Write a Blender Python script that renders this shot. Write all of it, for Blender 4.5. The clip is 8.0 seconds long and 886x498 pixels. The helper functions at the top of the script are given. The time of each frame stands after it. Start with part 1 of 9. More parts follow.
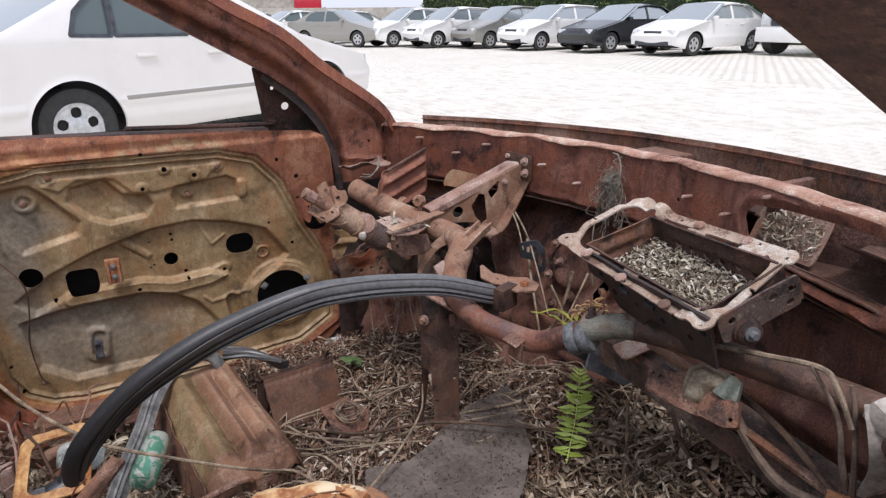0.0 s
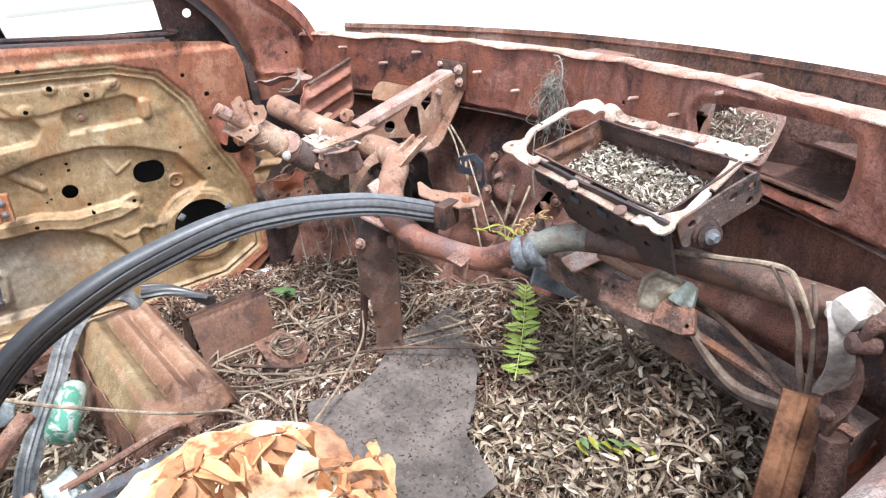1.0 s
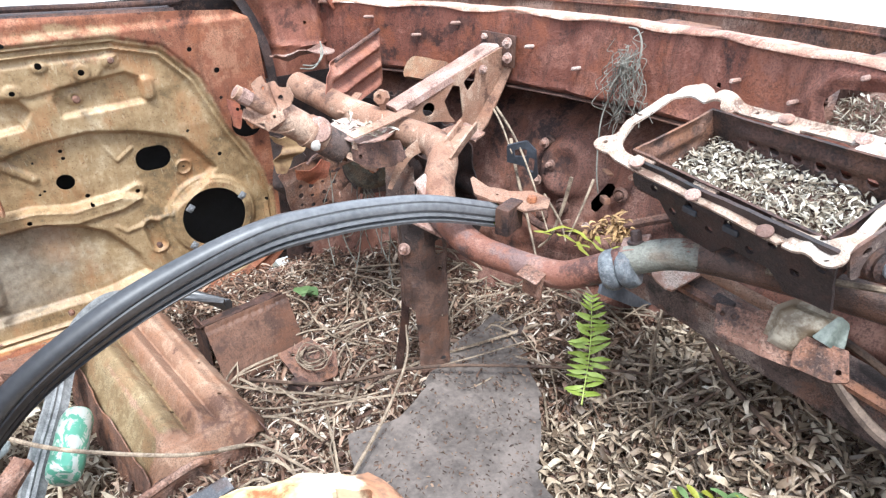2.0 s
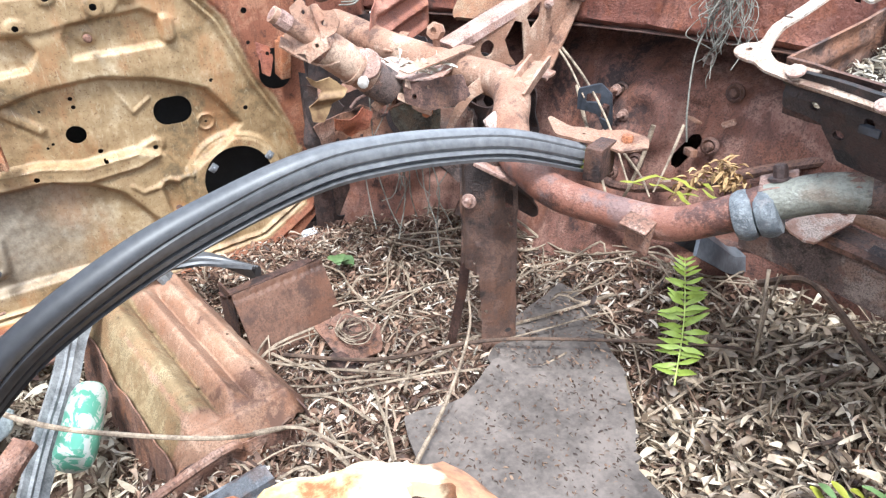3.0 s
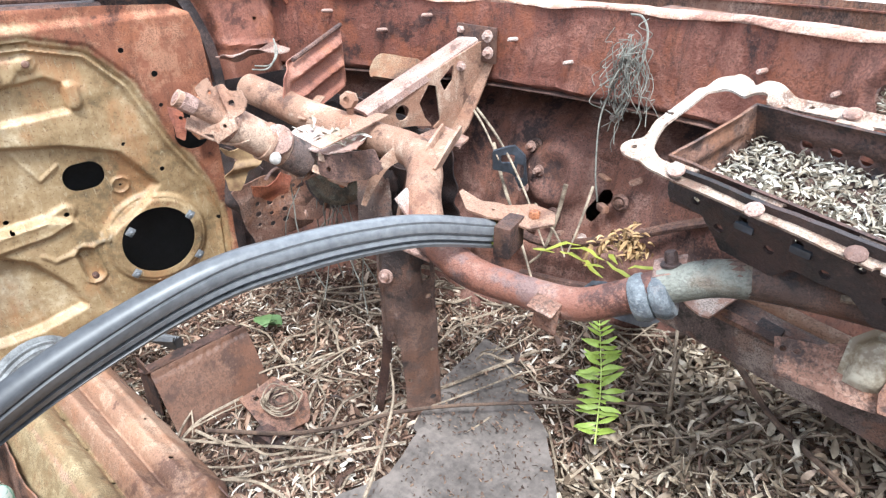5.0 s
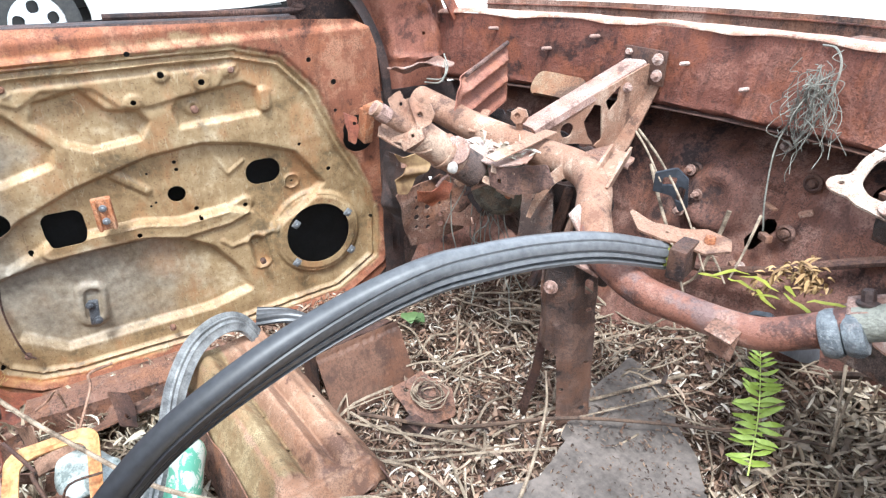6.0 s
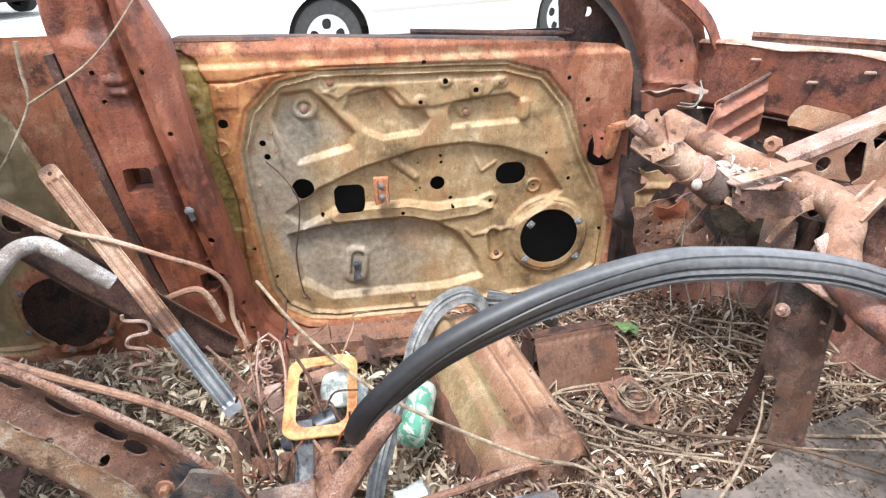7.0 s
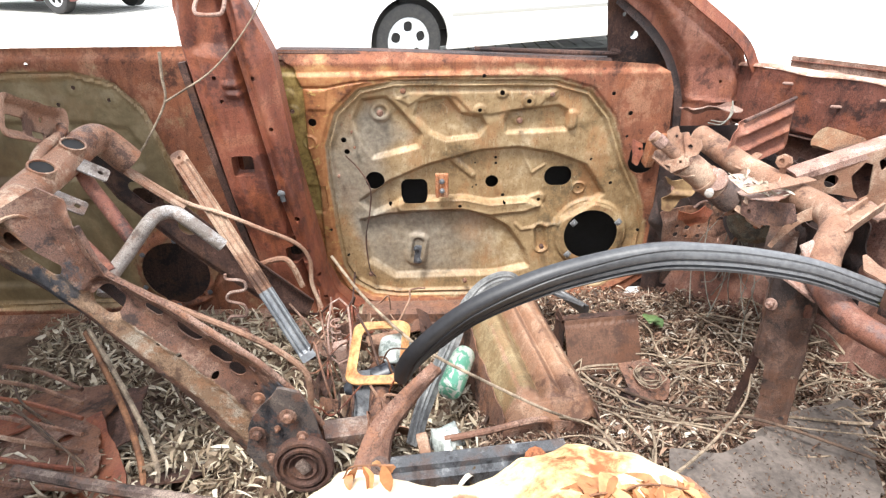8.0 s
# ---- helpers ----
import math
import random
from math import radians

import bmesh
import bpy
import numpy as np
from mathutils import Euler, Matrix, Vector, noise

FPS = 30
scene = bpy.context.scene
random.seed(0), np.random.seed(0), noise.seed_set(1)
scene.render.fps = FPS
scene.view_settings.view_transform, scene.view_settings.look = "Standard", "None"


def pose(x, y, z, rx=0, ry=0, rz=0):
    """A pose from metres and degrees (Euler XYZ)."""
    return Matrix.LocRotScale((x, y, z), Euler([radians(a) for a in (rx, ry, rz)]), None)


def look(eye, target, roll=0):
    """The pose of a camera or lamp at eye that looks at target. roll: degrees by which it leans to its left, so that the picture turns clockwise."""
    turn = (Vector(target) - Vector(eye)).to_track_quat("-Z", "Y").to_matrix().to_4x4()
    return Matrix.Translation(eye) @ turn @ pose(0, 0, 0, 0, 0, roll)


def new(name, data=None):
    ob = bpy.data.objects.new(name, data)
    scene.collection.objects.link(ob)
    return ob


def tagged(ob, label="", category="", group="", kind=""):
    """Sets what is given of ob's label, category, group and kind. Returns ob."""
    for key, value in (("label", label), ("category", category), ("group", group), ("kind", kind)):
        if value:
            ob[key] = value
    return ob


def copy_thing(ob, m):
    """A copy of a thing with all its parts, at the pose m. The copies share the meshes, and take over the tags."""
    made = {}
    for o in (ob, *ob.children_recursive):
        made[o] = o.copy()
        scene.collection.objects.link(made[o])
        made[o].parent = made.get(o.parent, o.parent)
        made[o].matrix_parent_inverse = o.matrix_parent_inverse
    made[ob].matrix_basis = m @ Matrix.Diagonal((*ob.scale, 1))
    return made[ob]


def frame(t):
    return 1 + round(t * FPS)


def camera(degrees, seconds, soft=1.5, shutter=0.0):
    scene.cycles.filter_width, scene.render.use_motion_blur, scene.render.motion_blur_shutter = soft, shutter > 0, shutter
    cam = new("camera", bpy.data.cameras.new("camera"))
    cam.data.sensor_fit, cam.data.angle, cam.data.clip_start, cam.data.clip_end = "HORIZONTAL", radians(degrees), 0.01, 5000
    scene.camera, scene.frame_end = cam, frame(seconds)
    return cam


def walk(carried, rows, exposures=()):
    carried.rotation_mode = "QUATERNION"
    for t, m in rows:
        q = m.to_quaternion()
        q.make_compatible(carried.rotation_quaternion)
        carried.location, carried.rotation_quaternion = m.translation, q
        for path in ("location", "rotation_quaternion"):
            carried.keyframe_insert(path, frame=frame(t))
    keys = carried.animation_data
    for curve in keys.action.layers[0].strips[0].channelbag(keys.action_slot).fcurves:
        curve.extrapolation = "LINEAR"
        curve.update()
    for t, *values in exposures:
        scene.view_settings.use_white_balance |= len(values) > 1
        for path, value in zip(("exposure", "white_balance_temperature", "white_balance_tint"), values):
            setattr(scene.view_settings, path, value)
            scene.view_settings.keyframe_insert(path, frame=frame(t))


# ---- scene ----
cam = camera(70.7, 8.0, 1.3)
PATH = [
    (0, (1.644, 0.072, 1.235), (-0.016, 0.944, 0.54), -0.6),
    (0.5, (1.617, 0.063, 1.194), (0.069, 0.982, 0.322), -0.6),
    (1, (1.58, 0.094, 1.193), (0.116, 1.103, 0.277), -0.6),
    (1.2, (1.558, 0.087, 1.197), (0.104, 1.105, 0.275), -0.5),
    (2.3, (1.338, 0.115, 1.153), (-0.077, 1.088, 0.128), -0.7),
    (2.5, (1.311, 0.109, 1.132), (-0.104, 1.076, 0.102), -0.7),
    (3, (1.268, 0.1, 1.062), (-0.157, 1.051, 0.031), -0.8),
    (3.5, (1.289, 0.136, 1.044), (-0.141, 1.095, 0.026), -0.6),
    (4, (1.305, 0.165, 1.076), (-0.068, 1.197, 0.051), -0.5),
    (4.2, (1.295, 0.167, 1.09), (-0.045, 1.24, 0.063), -0.5),
    (5.3, (1.241, 0.132, 1.155), (-0.099, 1.233, 0.159), -0.6),
    (5.5, (1.226, 0.1, 1.165), (-0.12, 1.184, 0.16), -0.4),
    (6, (1.237, 0.053, 1.16), (-0.288, 0.907, 0.187), -0.8),
    (6.5, (1.274, 0.014, 1.157), (-0.418, 0.577, 0.252), -1.0),
    (7, (1.34, -0.043, 1.166), (-0.432, 0.223, 0.277), -1.0),
    (7.5, (1.452, -0.058, 1.208), (-0.34, -0.012, 0.322), -0.7),
    (8, (1.534, -0.023, 1.232), (-0.257, 0.027, 0.342), -0.5),
]
EXPOSURES = [(0.0, -0.30, 6250, 16), (0.3, 0.36, 6200, 14), (0.6, 0.97, 6040, 12), (1.0, 1.13, 5900, 10), (2.5, 1.32, 5740, 7), (3.5, 1.47, 5720, 7), (5.5, 1.35, 5680, 5), (6.5, 1.28, 5800, 6), (7.0, 1.17, 6120, 9), (8.0, 1.16, 6400, 9)]
walk(cam, [(t, look(eye, target, roll)) for t, eye, target, roll in PATH], EXPOSURES)

# ---- light: bright overcast sky, a weak wide sun from high over the passenger side
SUN_EL, SUN_AZ = 64.0, 121.0   # degrees up; compass turn from +y towards +x
world = bpy.data.worlds.new("sky")
scene.world = world
world.use_nodes = True
wn = world.node_tree.nodes
sky = wn.new("ShaderNodeTexSky")
sky.sky_type, sky.sun_disc = "NISHITA", False
sky.sun_elevation, sky.sun_rotation = radians(SUN_EL), radians(SUN_AZ)
sky.dust_density, sky.air_density, sky.ozone_density = 6.0, 1.6, 1.0
haze = wn.new("ShaderNodeMixRGB")
haze.inputs[0].default_value = 0.75
haze.inputs[2].default_value = (11.6, 12.3, 13.4, 1)
world.node_tree.links.new(sky.outputs[0], haze.inputs[1])
world.node_tree.links.new(haze.outputs[0], wn["Background"].inputs[0])
wn["Background"].inputs[1].default_value = 0.115
sun = new("sun", bpy.data.lights.new("sun", "SUN"))
sun.data.energy, sun.data.angle, sun.data.color = 2.8, radians(14), (1.0, 0.97, 0.93)
sun_from = Vector((math.sin(radians(SUN_AZ)) * math.cos(radians(SUN_EL)), math.cos(radians(SUN_AZ)) * math.cos(radians(SUN_EL)), math.sin(radians(SUN_EL))))
sun.matrix_world = look(sun_from * 30, (0, 0, 0))

GZ = 0.15   # the lot's surface


# ---- materials
def lin(r, g, b):
    return tuple((c / 255 / 12.92) if c < 10 else ((c / 255 + 0.055) / 1.055) ** 2.4 for c in (r, g, b)) + (1.0,)


class Mat:
    """A small builder of node materials."""

    def __init__(self, name, rough=0.8, metal=0.0):
        self.m = bpy.data.materials.new(name)
        self.m.use_nodes = True
        self.t = self.m.node_tree
        self.b = self.t.nodes["Principled BSDF"]
        self.b.inputs["Roughness"].default_value = rough
        self.b.inputs["Metallic"].default_value = metal
        self.co = self.t.nodes.new("ShaderNodeTexCoord").outputs["Object"]

    def link(self, a, b):
        self.t.links.new(a, b)

    def noise(self, scale, detail=5.0, rough=0.6, stretch=None, co=None, dist=0.0):
        co = co or self.co
        if stretch:
            mp = self.t.nodes.new("ShaderNodeMapping")
            mp.inputs["Scale"].default_value = stretch
            self.link(co, mp.inputs[0])
            co = mp.outputs[0]
        n = self.t.nodes.new("ShaderNodeTexNoise")
        n.inputs["Scale"].default_value, n.inputs["Detail"].default_value, n.inputs["Roughness"].default_value = scale, detail, rough
        n.inputs["Distortion"].default_value = dist
        self.link(co, n.inputs["Vector"])
        return n.outputs[0]

    def voronoi(self, scale, feature="F1", stretch=None):
        n = self.t.nodes.new("ShaderNodeTexVoronoi")
        n.feature = feature
        n.inputs["Scale"].default_value = scale
        self.link(self.co, n.inputs["Vector"])
        return n

    def ramp(self, fac, stops):
        r = self.t.nodes.new("ShaderNodeValToRGB")
        e = r.color_ramp.elements
        while len(e) < len(stops):
            e.new(0.5)
        for k, (p, c) in zip(e, stops):
            k.position, k.color = p, c if len(c) == 4 else (*c, 1)
        self.link(fac, r.inputs[0])
        return r.outputs[0]

    def val(self, fac, lo, hi, a=0.0, b=1.0):
        r = self.t.nodes.new("ShaderNodeMapRange")
        for i, v in zip(range(1, 5), (lo, hi, a, b)):
            r.inputs[i].default_value = v
        r.interpolation_type = "SMOOTHSTEP"
        self.link(fac, r.inputs[0])
        return r.outputs[0]

    def mix(self, fac, a, b, mode="MIX"):
        n = self.t.nodes.new("ShaderNodeMixRGB")
        n.blend_type = mode
        for sock, v in zip(n.inputs, (fac, a, b)):
            if hasattr(v, "is_linked"):
                self.link(v, sock)
            else:
                sock.default_value = v
        return n.outputs[0]

    def maths(self, op, a, b):
        n = self.t.nodes.new("ShaderNodeMath")
        n.operation = op
        for sock, v in zip(n.inputs, (a, b)):
            if hasattr(v, "is_linked"):
                self.link(v, sock)
            else:
                sock.default_value = v
        return n.outputs[0]

    def attr(self, name):
        n = self.t.nodes.new("ShaderNodeAttribute")
        n.attribute_name = name
        return n.outputs["Fac"]

    def island(self):
        return self.t.nodes.new("ShaderNodeNewGeometry").outputs["Random Per Island"]

    def random(self):
        return self.t.nodes.new("ShaderNodeObjectInfo").outputs["Random"]

    def bump(self, h, strength=0.4, dist=0.002):
        n = self.t.nodes.new("ShaderNodeBump")
        n.inputs["Strength"].default_value, n.inputs["Distance"].default_value = strength, dist
        self.link(h, n.inputs["Height"])
        self.link(n.outputs[0], self.b.inputs["Normal"])

    def colour(self, c):
        if hasattr(c, "is_linked"):
            self.link(c, self.b.inputs["Base Color"])
        else:
            self.b.inputs["Base Color"].default_value = c

    def rough(self, r):
        self.link(r, self.b.inputs["Roughness"])


def rust_colour(k, tones, scale=5.0, streak=True, fine=1.0):
    """Rust: large patches, drips, flakes and fine grain. tones: dark, middle, light, orange."""
    big = k.noise(scale, 6, 0.62, dist=0.6)
    mid = k.noise(scale * 5, 7, 0.68)
    grain = k.noise(scale * 22, 7, 0.7)
    pits = k.noise(scale * 70, 3, 0.6)
    f = k.maths("ADD", k.maths("MULTIPLY", big, 0.67 - 0.27 * fine), k.maths("ADD", k.maths("MULTIPLY", mid, 0.33), k.maths("MULTIPLY", grain, 0.27 * fine)))
    c = k.ramp(f, [(0.435, tones[0]), (0.475, tones[1]), (0.515, tones[1]), (0.565, tones[2])])
    spots = k.val(k.noise(scale * 2.7, 8, 0.62 + 0.1 * fine), 0.49, 0.60)
    c = k.mix(k.maths("MULTIPLY", spots, 0.5), c, tones[3])
    if streak:
        drip = k.val(k.noise(6.0, 8, 0.72, stretch=(6, 6, 1.3), dist=0.5), 0.50, 0.62)
        c = k.mix(k.maths("MULTIPLY", drip, 0.42), c, tones[0])
        pale = k.val(k.noise(8.0, 8, 0.72, stretch=(5, 5, 1.4), dist=0.5), 0.53, 0.64)
        c = k.mix(k.maths("MULTIPLY", pale, 0.26), c, tones[2])
    dark = k.val(k.maths("ADD", k.maths("MULTIPLY", pits, 0.6), k.maths("MULTIPLY", mid, 0.4)), 0.51, 0.58)
    c = k.mix(k.maths("MULTIPLY", dark, 0.5 * fine + 0.22), c, tuple(0.40 * v for v in tones[0][:3]) + (1,))
    flakes = k.noise(scale * 48, 4, 0.55, dist=0.4)
    patch = k.val(k.noise(scale * 1.7, 5, 0.6), 0.42, 0.62, 0.10, 1.0)
    c = k.mix(k.maths("MULTIPLY", k.maths("MULTIPLY", k.val(flakes, 0.55, 0.66), patch), 0.34), c, tones[2])
    c = k.mix(k.maths("MULTIPLY", k.maths("MULTIPLY", k.val(flakes, 0.45, 0.34), patch), 0.40), c, tones[0])
    h = k.maths("ADD", k.maths("ADD", k.maths("MULTIPLY", mid, 0.8), k.maths("MULTIPLY", grain, 0.7)), k.maths("MULTIPLY", pits, 0.5))
    return c, h, f


def make_rust(name, tones, scale=5.0, streak=True, bump=0.9, rough=0.8, fine=0.6):
    k = Mat(name, rough)
    c, h, f = rust_colour(k, tones, scale, streak, fine)
    k.colour(c)
    k.bump(h, bump, 0.003)
    k.rough(k.val(f, 0.3, 0.7, rough - 0.15, min(1.0, rough + 0.12)))
    return k.m


RUST = make_rust("rust_red_brown", (lin(60, 42, 35), lin(122, 88, 72), lin(160, 130, 114), lin(146, 98, 68)))
RUST_RED = make_rust("rust_deep_red", (lin(82, 43, 32), lin(132, 74, 54), lin(153, 97, 73), lin(154, 88, 54)), rough=0.6, fine=0.3)
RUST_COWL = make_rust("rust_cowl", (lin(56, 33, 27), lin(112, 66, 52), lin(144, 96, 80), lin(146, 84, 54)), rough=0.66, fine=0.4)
RUST_DARK_BROWN = make_rust("dark_brown_rust", (lin(44, 34, 31), lin(84, 64, 55), lin(122, 94, 80), lin(108, 72, 52)), 9.0, False, rough=0.5, fine=0.5)
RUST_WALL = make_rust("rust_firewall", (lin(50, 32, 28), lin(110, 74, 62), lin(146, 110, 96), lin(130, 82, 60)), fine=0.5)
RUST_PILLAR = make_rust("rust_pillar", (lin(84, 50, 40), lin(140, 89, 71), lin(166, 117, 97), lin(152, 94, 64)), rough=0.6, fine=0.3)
RUST_BEND = make_rust("rust_red_tube", (lin(72, 44, 36), lin(126, 82, 66), lin(152, 114, 98), lin(92, 88, 90)), 7.0, False, 0.6, 0.58, 0.4)
SEAT_STEEL = make_rust("rust_seat_frame", (lin(80, 55, 44), lin(146, 108, 86), lin(194, 166, 142), lin(152, 96, 64)), 9.0, False, rough=0.62)
# black-brown parts, and deep shade put into the colour under the dash
RUST_BLACK = make_rust("blackened_and_shaded_rust", (lin(26, 22, 22), lin(52, 42, 40), lin(86, 68, 62), lin(74, 50, 42)), 8.0, False, rough=0.6)
WORN_STEEL = make_rust("worn_brown_steel", (lin(82, 68, 60), lin(136, 126, 118), lin(188, 184, 180), lin(122, 88, 68)), 9.0, False, rough=0.55)
RUST_TUBE = make_rust("rust_worn_tube", (lin(92, 66, 53), lin(148, 114, 93), lin(184, 156, 134), lin(138, 94, 70)), 6.0, False, fine=0.35)
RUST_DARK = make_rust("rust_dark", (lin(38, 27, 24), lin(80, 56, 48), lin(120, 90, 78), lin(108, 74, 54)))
RUST_PALE = make_rust("rust_pale_pink", (lin(104, 78, 68), lin(160, 130, 117), lin(198, 176, 164), lin(156, 110, 88)), 7.0, False)
RUST_ORANGE = make_rust("rust_orange", (lin(98, 58, 40), lin(164, 104, 70), lin(196, 150, 116), lin(180, 108, 60)), 6.0)
# lighter than the cowl's rust: sky light on the lip put into the colour
RUST_LIGHTENED = make_rust("rust_lightened_edge", (lin(126, 88, 73), lin(184, 144, 124), lin(216, 192, 175), lin(160, 106, 82)), 9.0, False)


def make_pan():
    """Olive paint on one side of the pan, pinkish rust where 'wear' says so."""
    k = Mat("worn_olive_pan", 0.7)
    rc, rh, rf = rust_colour(k, (lin(96, 68, 54), lin(142, 108, 86), lin(170, 138, 114), lin(140, 96, 68)), 7.0, False, 0.5)
    oc, oh, of = rust_colour(k, (lin(80, 64, 44), lin(130, 109, 78), lin(160, 140, 106), lin(134, 98, 66)), 7.0, False, 0.5)
    w = k.val(k.maths("ADD", k.attr("wear"), k.maths("MULTIPLY", k.maths("SUBTRACT", k.noise(14, 7, 0.7), 0.5), 1.4)), 0.35, 0.65)
    k.colour(k.mix(w, oc, rc))
    k.bump(rh, 0.6, 0.002)
    return k.m


PAN_PAINT = make_pan()

RUST_GREY = make_rust("rust_grey_brown", (lin(52, 43, 40), lin(100, 83, 76), lin(156, 138, 126), lin(126, 86, 66)), 8.0, False)


def make_door_paint():
    """Olive-yellow primer over the pressed panel, rust where 'wear' says so, grey grime where 'grime' says so."""
    k = Mat("weathered_olive_paint", 0.62)
    rc, rh, rf = rust_colour(k, (lin(74, 44, 32), lin(134, 83, 60), lin(166, 117, 90), lin(150, 92, 60)), 6.0, True, 0.4)
    n1, n2 = k.noise(7, 6, 0.65, dist=0.3), k.noise(70, 7, 0.7)
    paint = k.ramp(k.maths("ADD", k.maths("MULTIPLY", n1, 0.65), k.maths("MULTIPLY", n2, 0.35)),
                   [(0.37, lin(106, 90, 66)), (0.45, lin(146, 120, 85)), (0.55, lin(168, 143, 107)), (0.64, lin(198, 178, 146))])
    orange = k.val(k.noise(11, 6, 0.7, stretch=(1, 1, 0.6)), 0.5, 0.66)
    paint = k.mix(k.maths("MULTIPLY", orange, 0.52), paint, lin(172, 120, 78))
    scratch = k.val(k.noise(26, 9, 0.75, stretch=(1, 2.6, 0.8), dist=2.2), 0.57, 0.61)
    paint = k.mix(k.maths("MULTIPLY", scratch, 0.34), paint, lin(204, 190, 158))
    specks = k.val(k.noise(210, 3, 0.6), 0.60, 0.66)
    paint = k.mix(k.maths("MULTIPLY", specks, 0.55), paint, lin(96, 64, 42))
    drip = k.val(k.noise(6, 7, 0.7, stretch=(5, 5, 1.2), dist=0.4), 0.5, 0.66)
    paint = k.mix(k.maths("MULTIPLY", drip, 0.3), paint, lin(116, 86, 58))
    g = k.val(k.maths("ADD", k.attr("grime"), k.maths("MULTIPLY", k.maths("SUBTRACT", n1, 0.5), 1.1)), 0.2, 0.95)
    paint = k.mix(k.maths("MULTIPLY", g, 0.85), paint, k.ramp(n2, [(0.36, lin(114, 107, 97)), (0.5, lin(134, 127, 115)), (0.66, lin(156, 148, 135))]))
    flange = k.ramp(k.maths("ADD", k.maths("MULTIPLY", n1, 0.6), k.maths("MULTIPLY", n2, 0.4)), [(0.36, lin(108, 66, 42)), (0.46, lin(160, 104, 64)), (0.56, lin(178, 126, 82)), (0.66, lin(198, 164, 112))])
    crust = k.val(k.noise(46, 8, 0.78, dist=0.6), 0.56, 0.62)
    flange = k.mix(k.maths("MULTIPLY", crust, 0.55), flange, lin(206, 186, 110))
    o = k.val(k.maths("ADD", k.attr("ochre"), k.maths("MULTIPLY", k.maths("SUBTRACT", n1, 0.5), 0.9)), 0.35, 0.65)
    paint = k.mix(o, paint, flange)
    # 'green' mixes in a darker olive, the rear door's shade painted on
    paint = k.mix(k.maths("MULTIPLY", k.attr("green"), 0.75), paint, k.ramp(n1, [(0.36, lin(82, 72, 50)), (0.52, lin(108, 96, 68)), (0.66, lin(142, 126, 96))]))
    moss = k.val(k.maths("ADD", k.attr("moss"), k.maths("MULTIPLY", k.maths("SUBTRACT", n1, 0.5), 1.2)), 0.35, 0.8)
    paint = k.mix(k.maths("MULTIPLY", moss, 0.7), paint, k.ramp(n2, [(0.35, lin(100, 94, 46)), (0.65, lin(170, 156, 90))]))
    w = k.val(k.maths("ADD", k.attr("wear"), k.maths("MULTIPLY", k.maths("SUBTRACT", k.noise(16, 7, 0.7), 0.5), 1.7)), 0.35, 0.7)
    k.colour(k.mix(w, paint, rc))
    k.bump(k.maths("ADD", k.maths("MULTIPLY", n2, 0.5), k.maths("MULTIPLY", rh, 0.6)), 0.35, 0.002)
    k.rough(k.val(w, 0, 1, 0.55, 0.88))
    return k.m


DOOR_PAINT = make_door_paint()


def make_plain(name, c1, c2, rough=0.6, scale=20.0, metal=0.0, bump=0.15, spec=0.5, lo=0.4, hi=0.62):
    k = Mat(name, rough, metal)
    n, m = k.noise(scale, 6, 0.65), k.noise(scale * 9, 4, 0.6)
    f = k.maths("ADD", k.maths("MULTIPLY", n, 0.7), k.maths("MULTIPLY", m, 0.3))
    k.colour(k.ramp(f, [(lo, c1), (hi, c2)]))
    k.bump(f, bump, 0.002)
    k.rough(k.val(n, 0.3, 0.7, rough * 0.85, min(1, rough * 1.15)))
    k.b.inputs["Specular IOR Level"].default_value = spec
    return k.m


def make_rubber():
    """Black rubber; the sky's sheen on the far end is painted in as paler grey."""
    k = Mat("black_rubber", 0.4)
    n, m = k.noise(9, 4, 0.5), k.noise(120, 4, 0.6)
    sep = k.t.nodes.new("ShaderNodeSeparateXYZ")
    k.link(k.co, sep.inputs[0])
    sheen = k.val(k.maths("ADD", sep.outputs[1], k.maths("MULTIPLY", n, 0.16)), 0.10, 0.60)
    dark = k.ramp(m, [(0.35, lin(24, 24, 27)), (0.70, lin(38, 38, 42))])
    # dusty is the paler grey that stands in for the sheen
    dusty = k.ramp(m, [(0.30, lin(84, 84, 86)), (0.75, lin(114, 114, 114))])
    k.colour(k.mix(sheen, dark, dusty))
    k.rough(k.val(sheen, 0, 1, 0.50, 0.34))
    k.bump(m, 0.06, 0.001)
    k.b.inputs["Specular IOR Level"].default_value = 0.6
    return k.m


RUBBER = make_rubber()
RUBBER_GREY = make_plain("faded_grey_rubber", lin(84, 84, 84), lin(140, 140, 138), 0.7, 40)
PLASTIC_BLACK = make_plain("black_plastic", lin(40, 42, 46), lin(72, 76, 84), 0.42, 18)
PLASTIC_WHITE = make_plain("dirty_white_plastic", lin(126, 114, 102), lin(206, 200, 192), 0.5, 16)
GALV = make_plain("worn_bare_steel", lin(104, 106, 110), lin(150, 152, 154), 0.48, 14, metal=0.5, bump=0.08)
BLUE_STEEL = make_rust("blue_grey_steel", (lin(46, 46, 49), lin(84, 86, 90), lin(138, 140, 142), lin(98, 74, 62)), 9.0, False, rough=0.45, fine=0.35)
MAT_GREY = make_plain("dark_grey_mat", lin(70, 63, 58), lin(114, 104, 97), 0.85, 14, bump=0.6)
SOIL = make_plain("dark_soil", lin(66, 50, 41), lin(116, 93, 77), 0.95, 24, bump=0.8)
WOOD = make_plain("weathered_twig_wood", lin(92, 78, 64), lin(170, 152, 130), 0.8, 40)
TWIG_DARK = make_plain("dark_twig_bark", lin(58, 44, 36), lin(112, 90, 74), 0.85, 40)
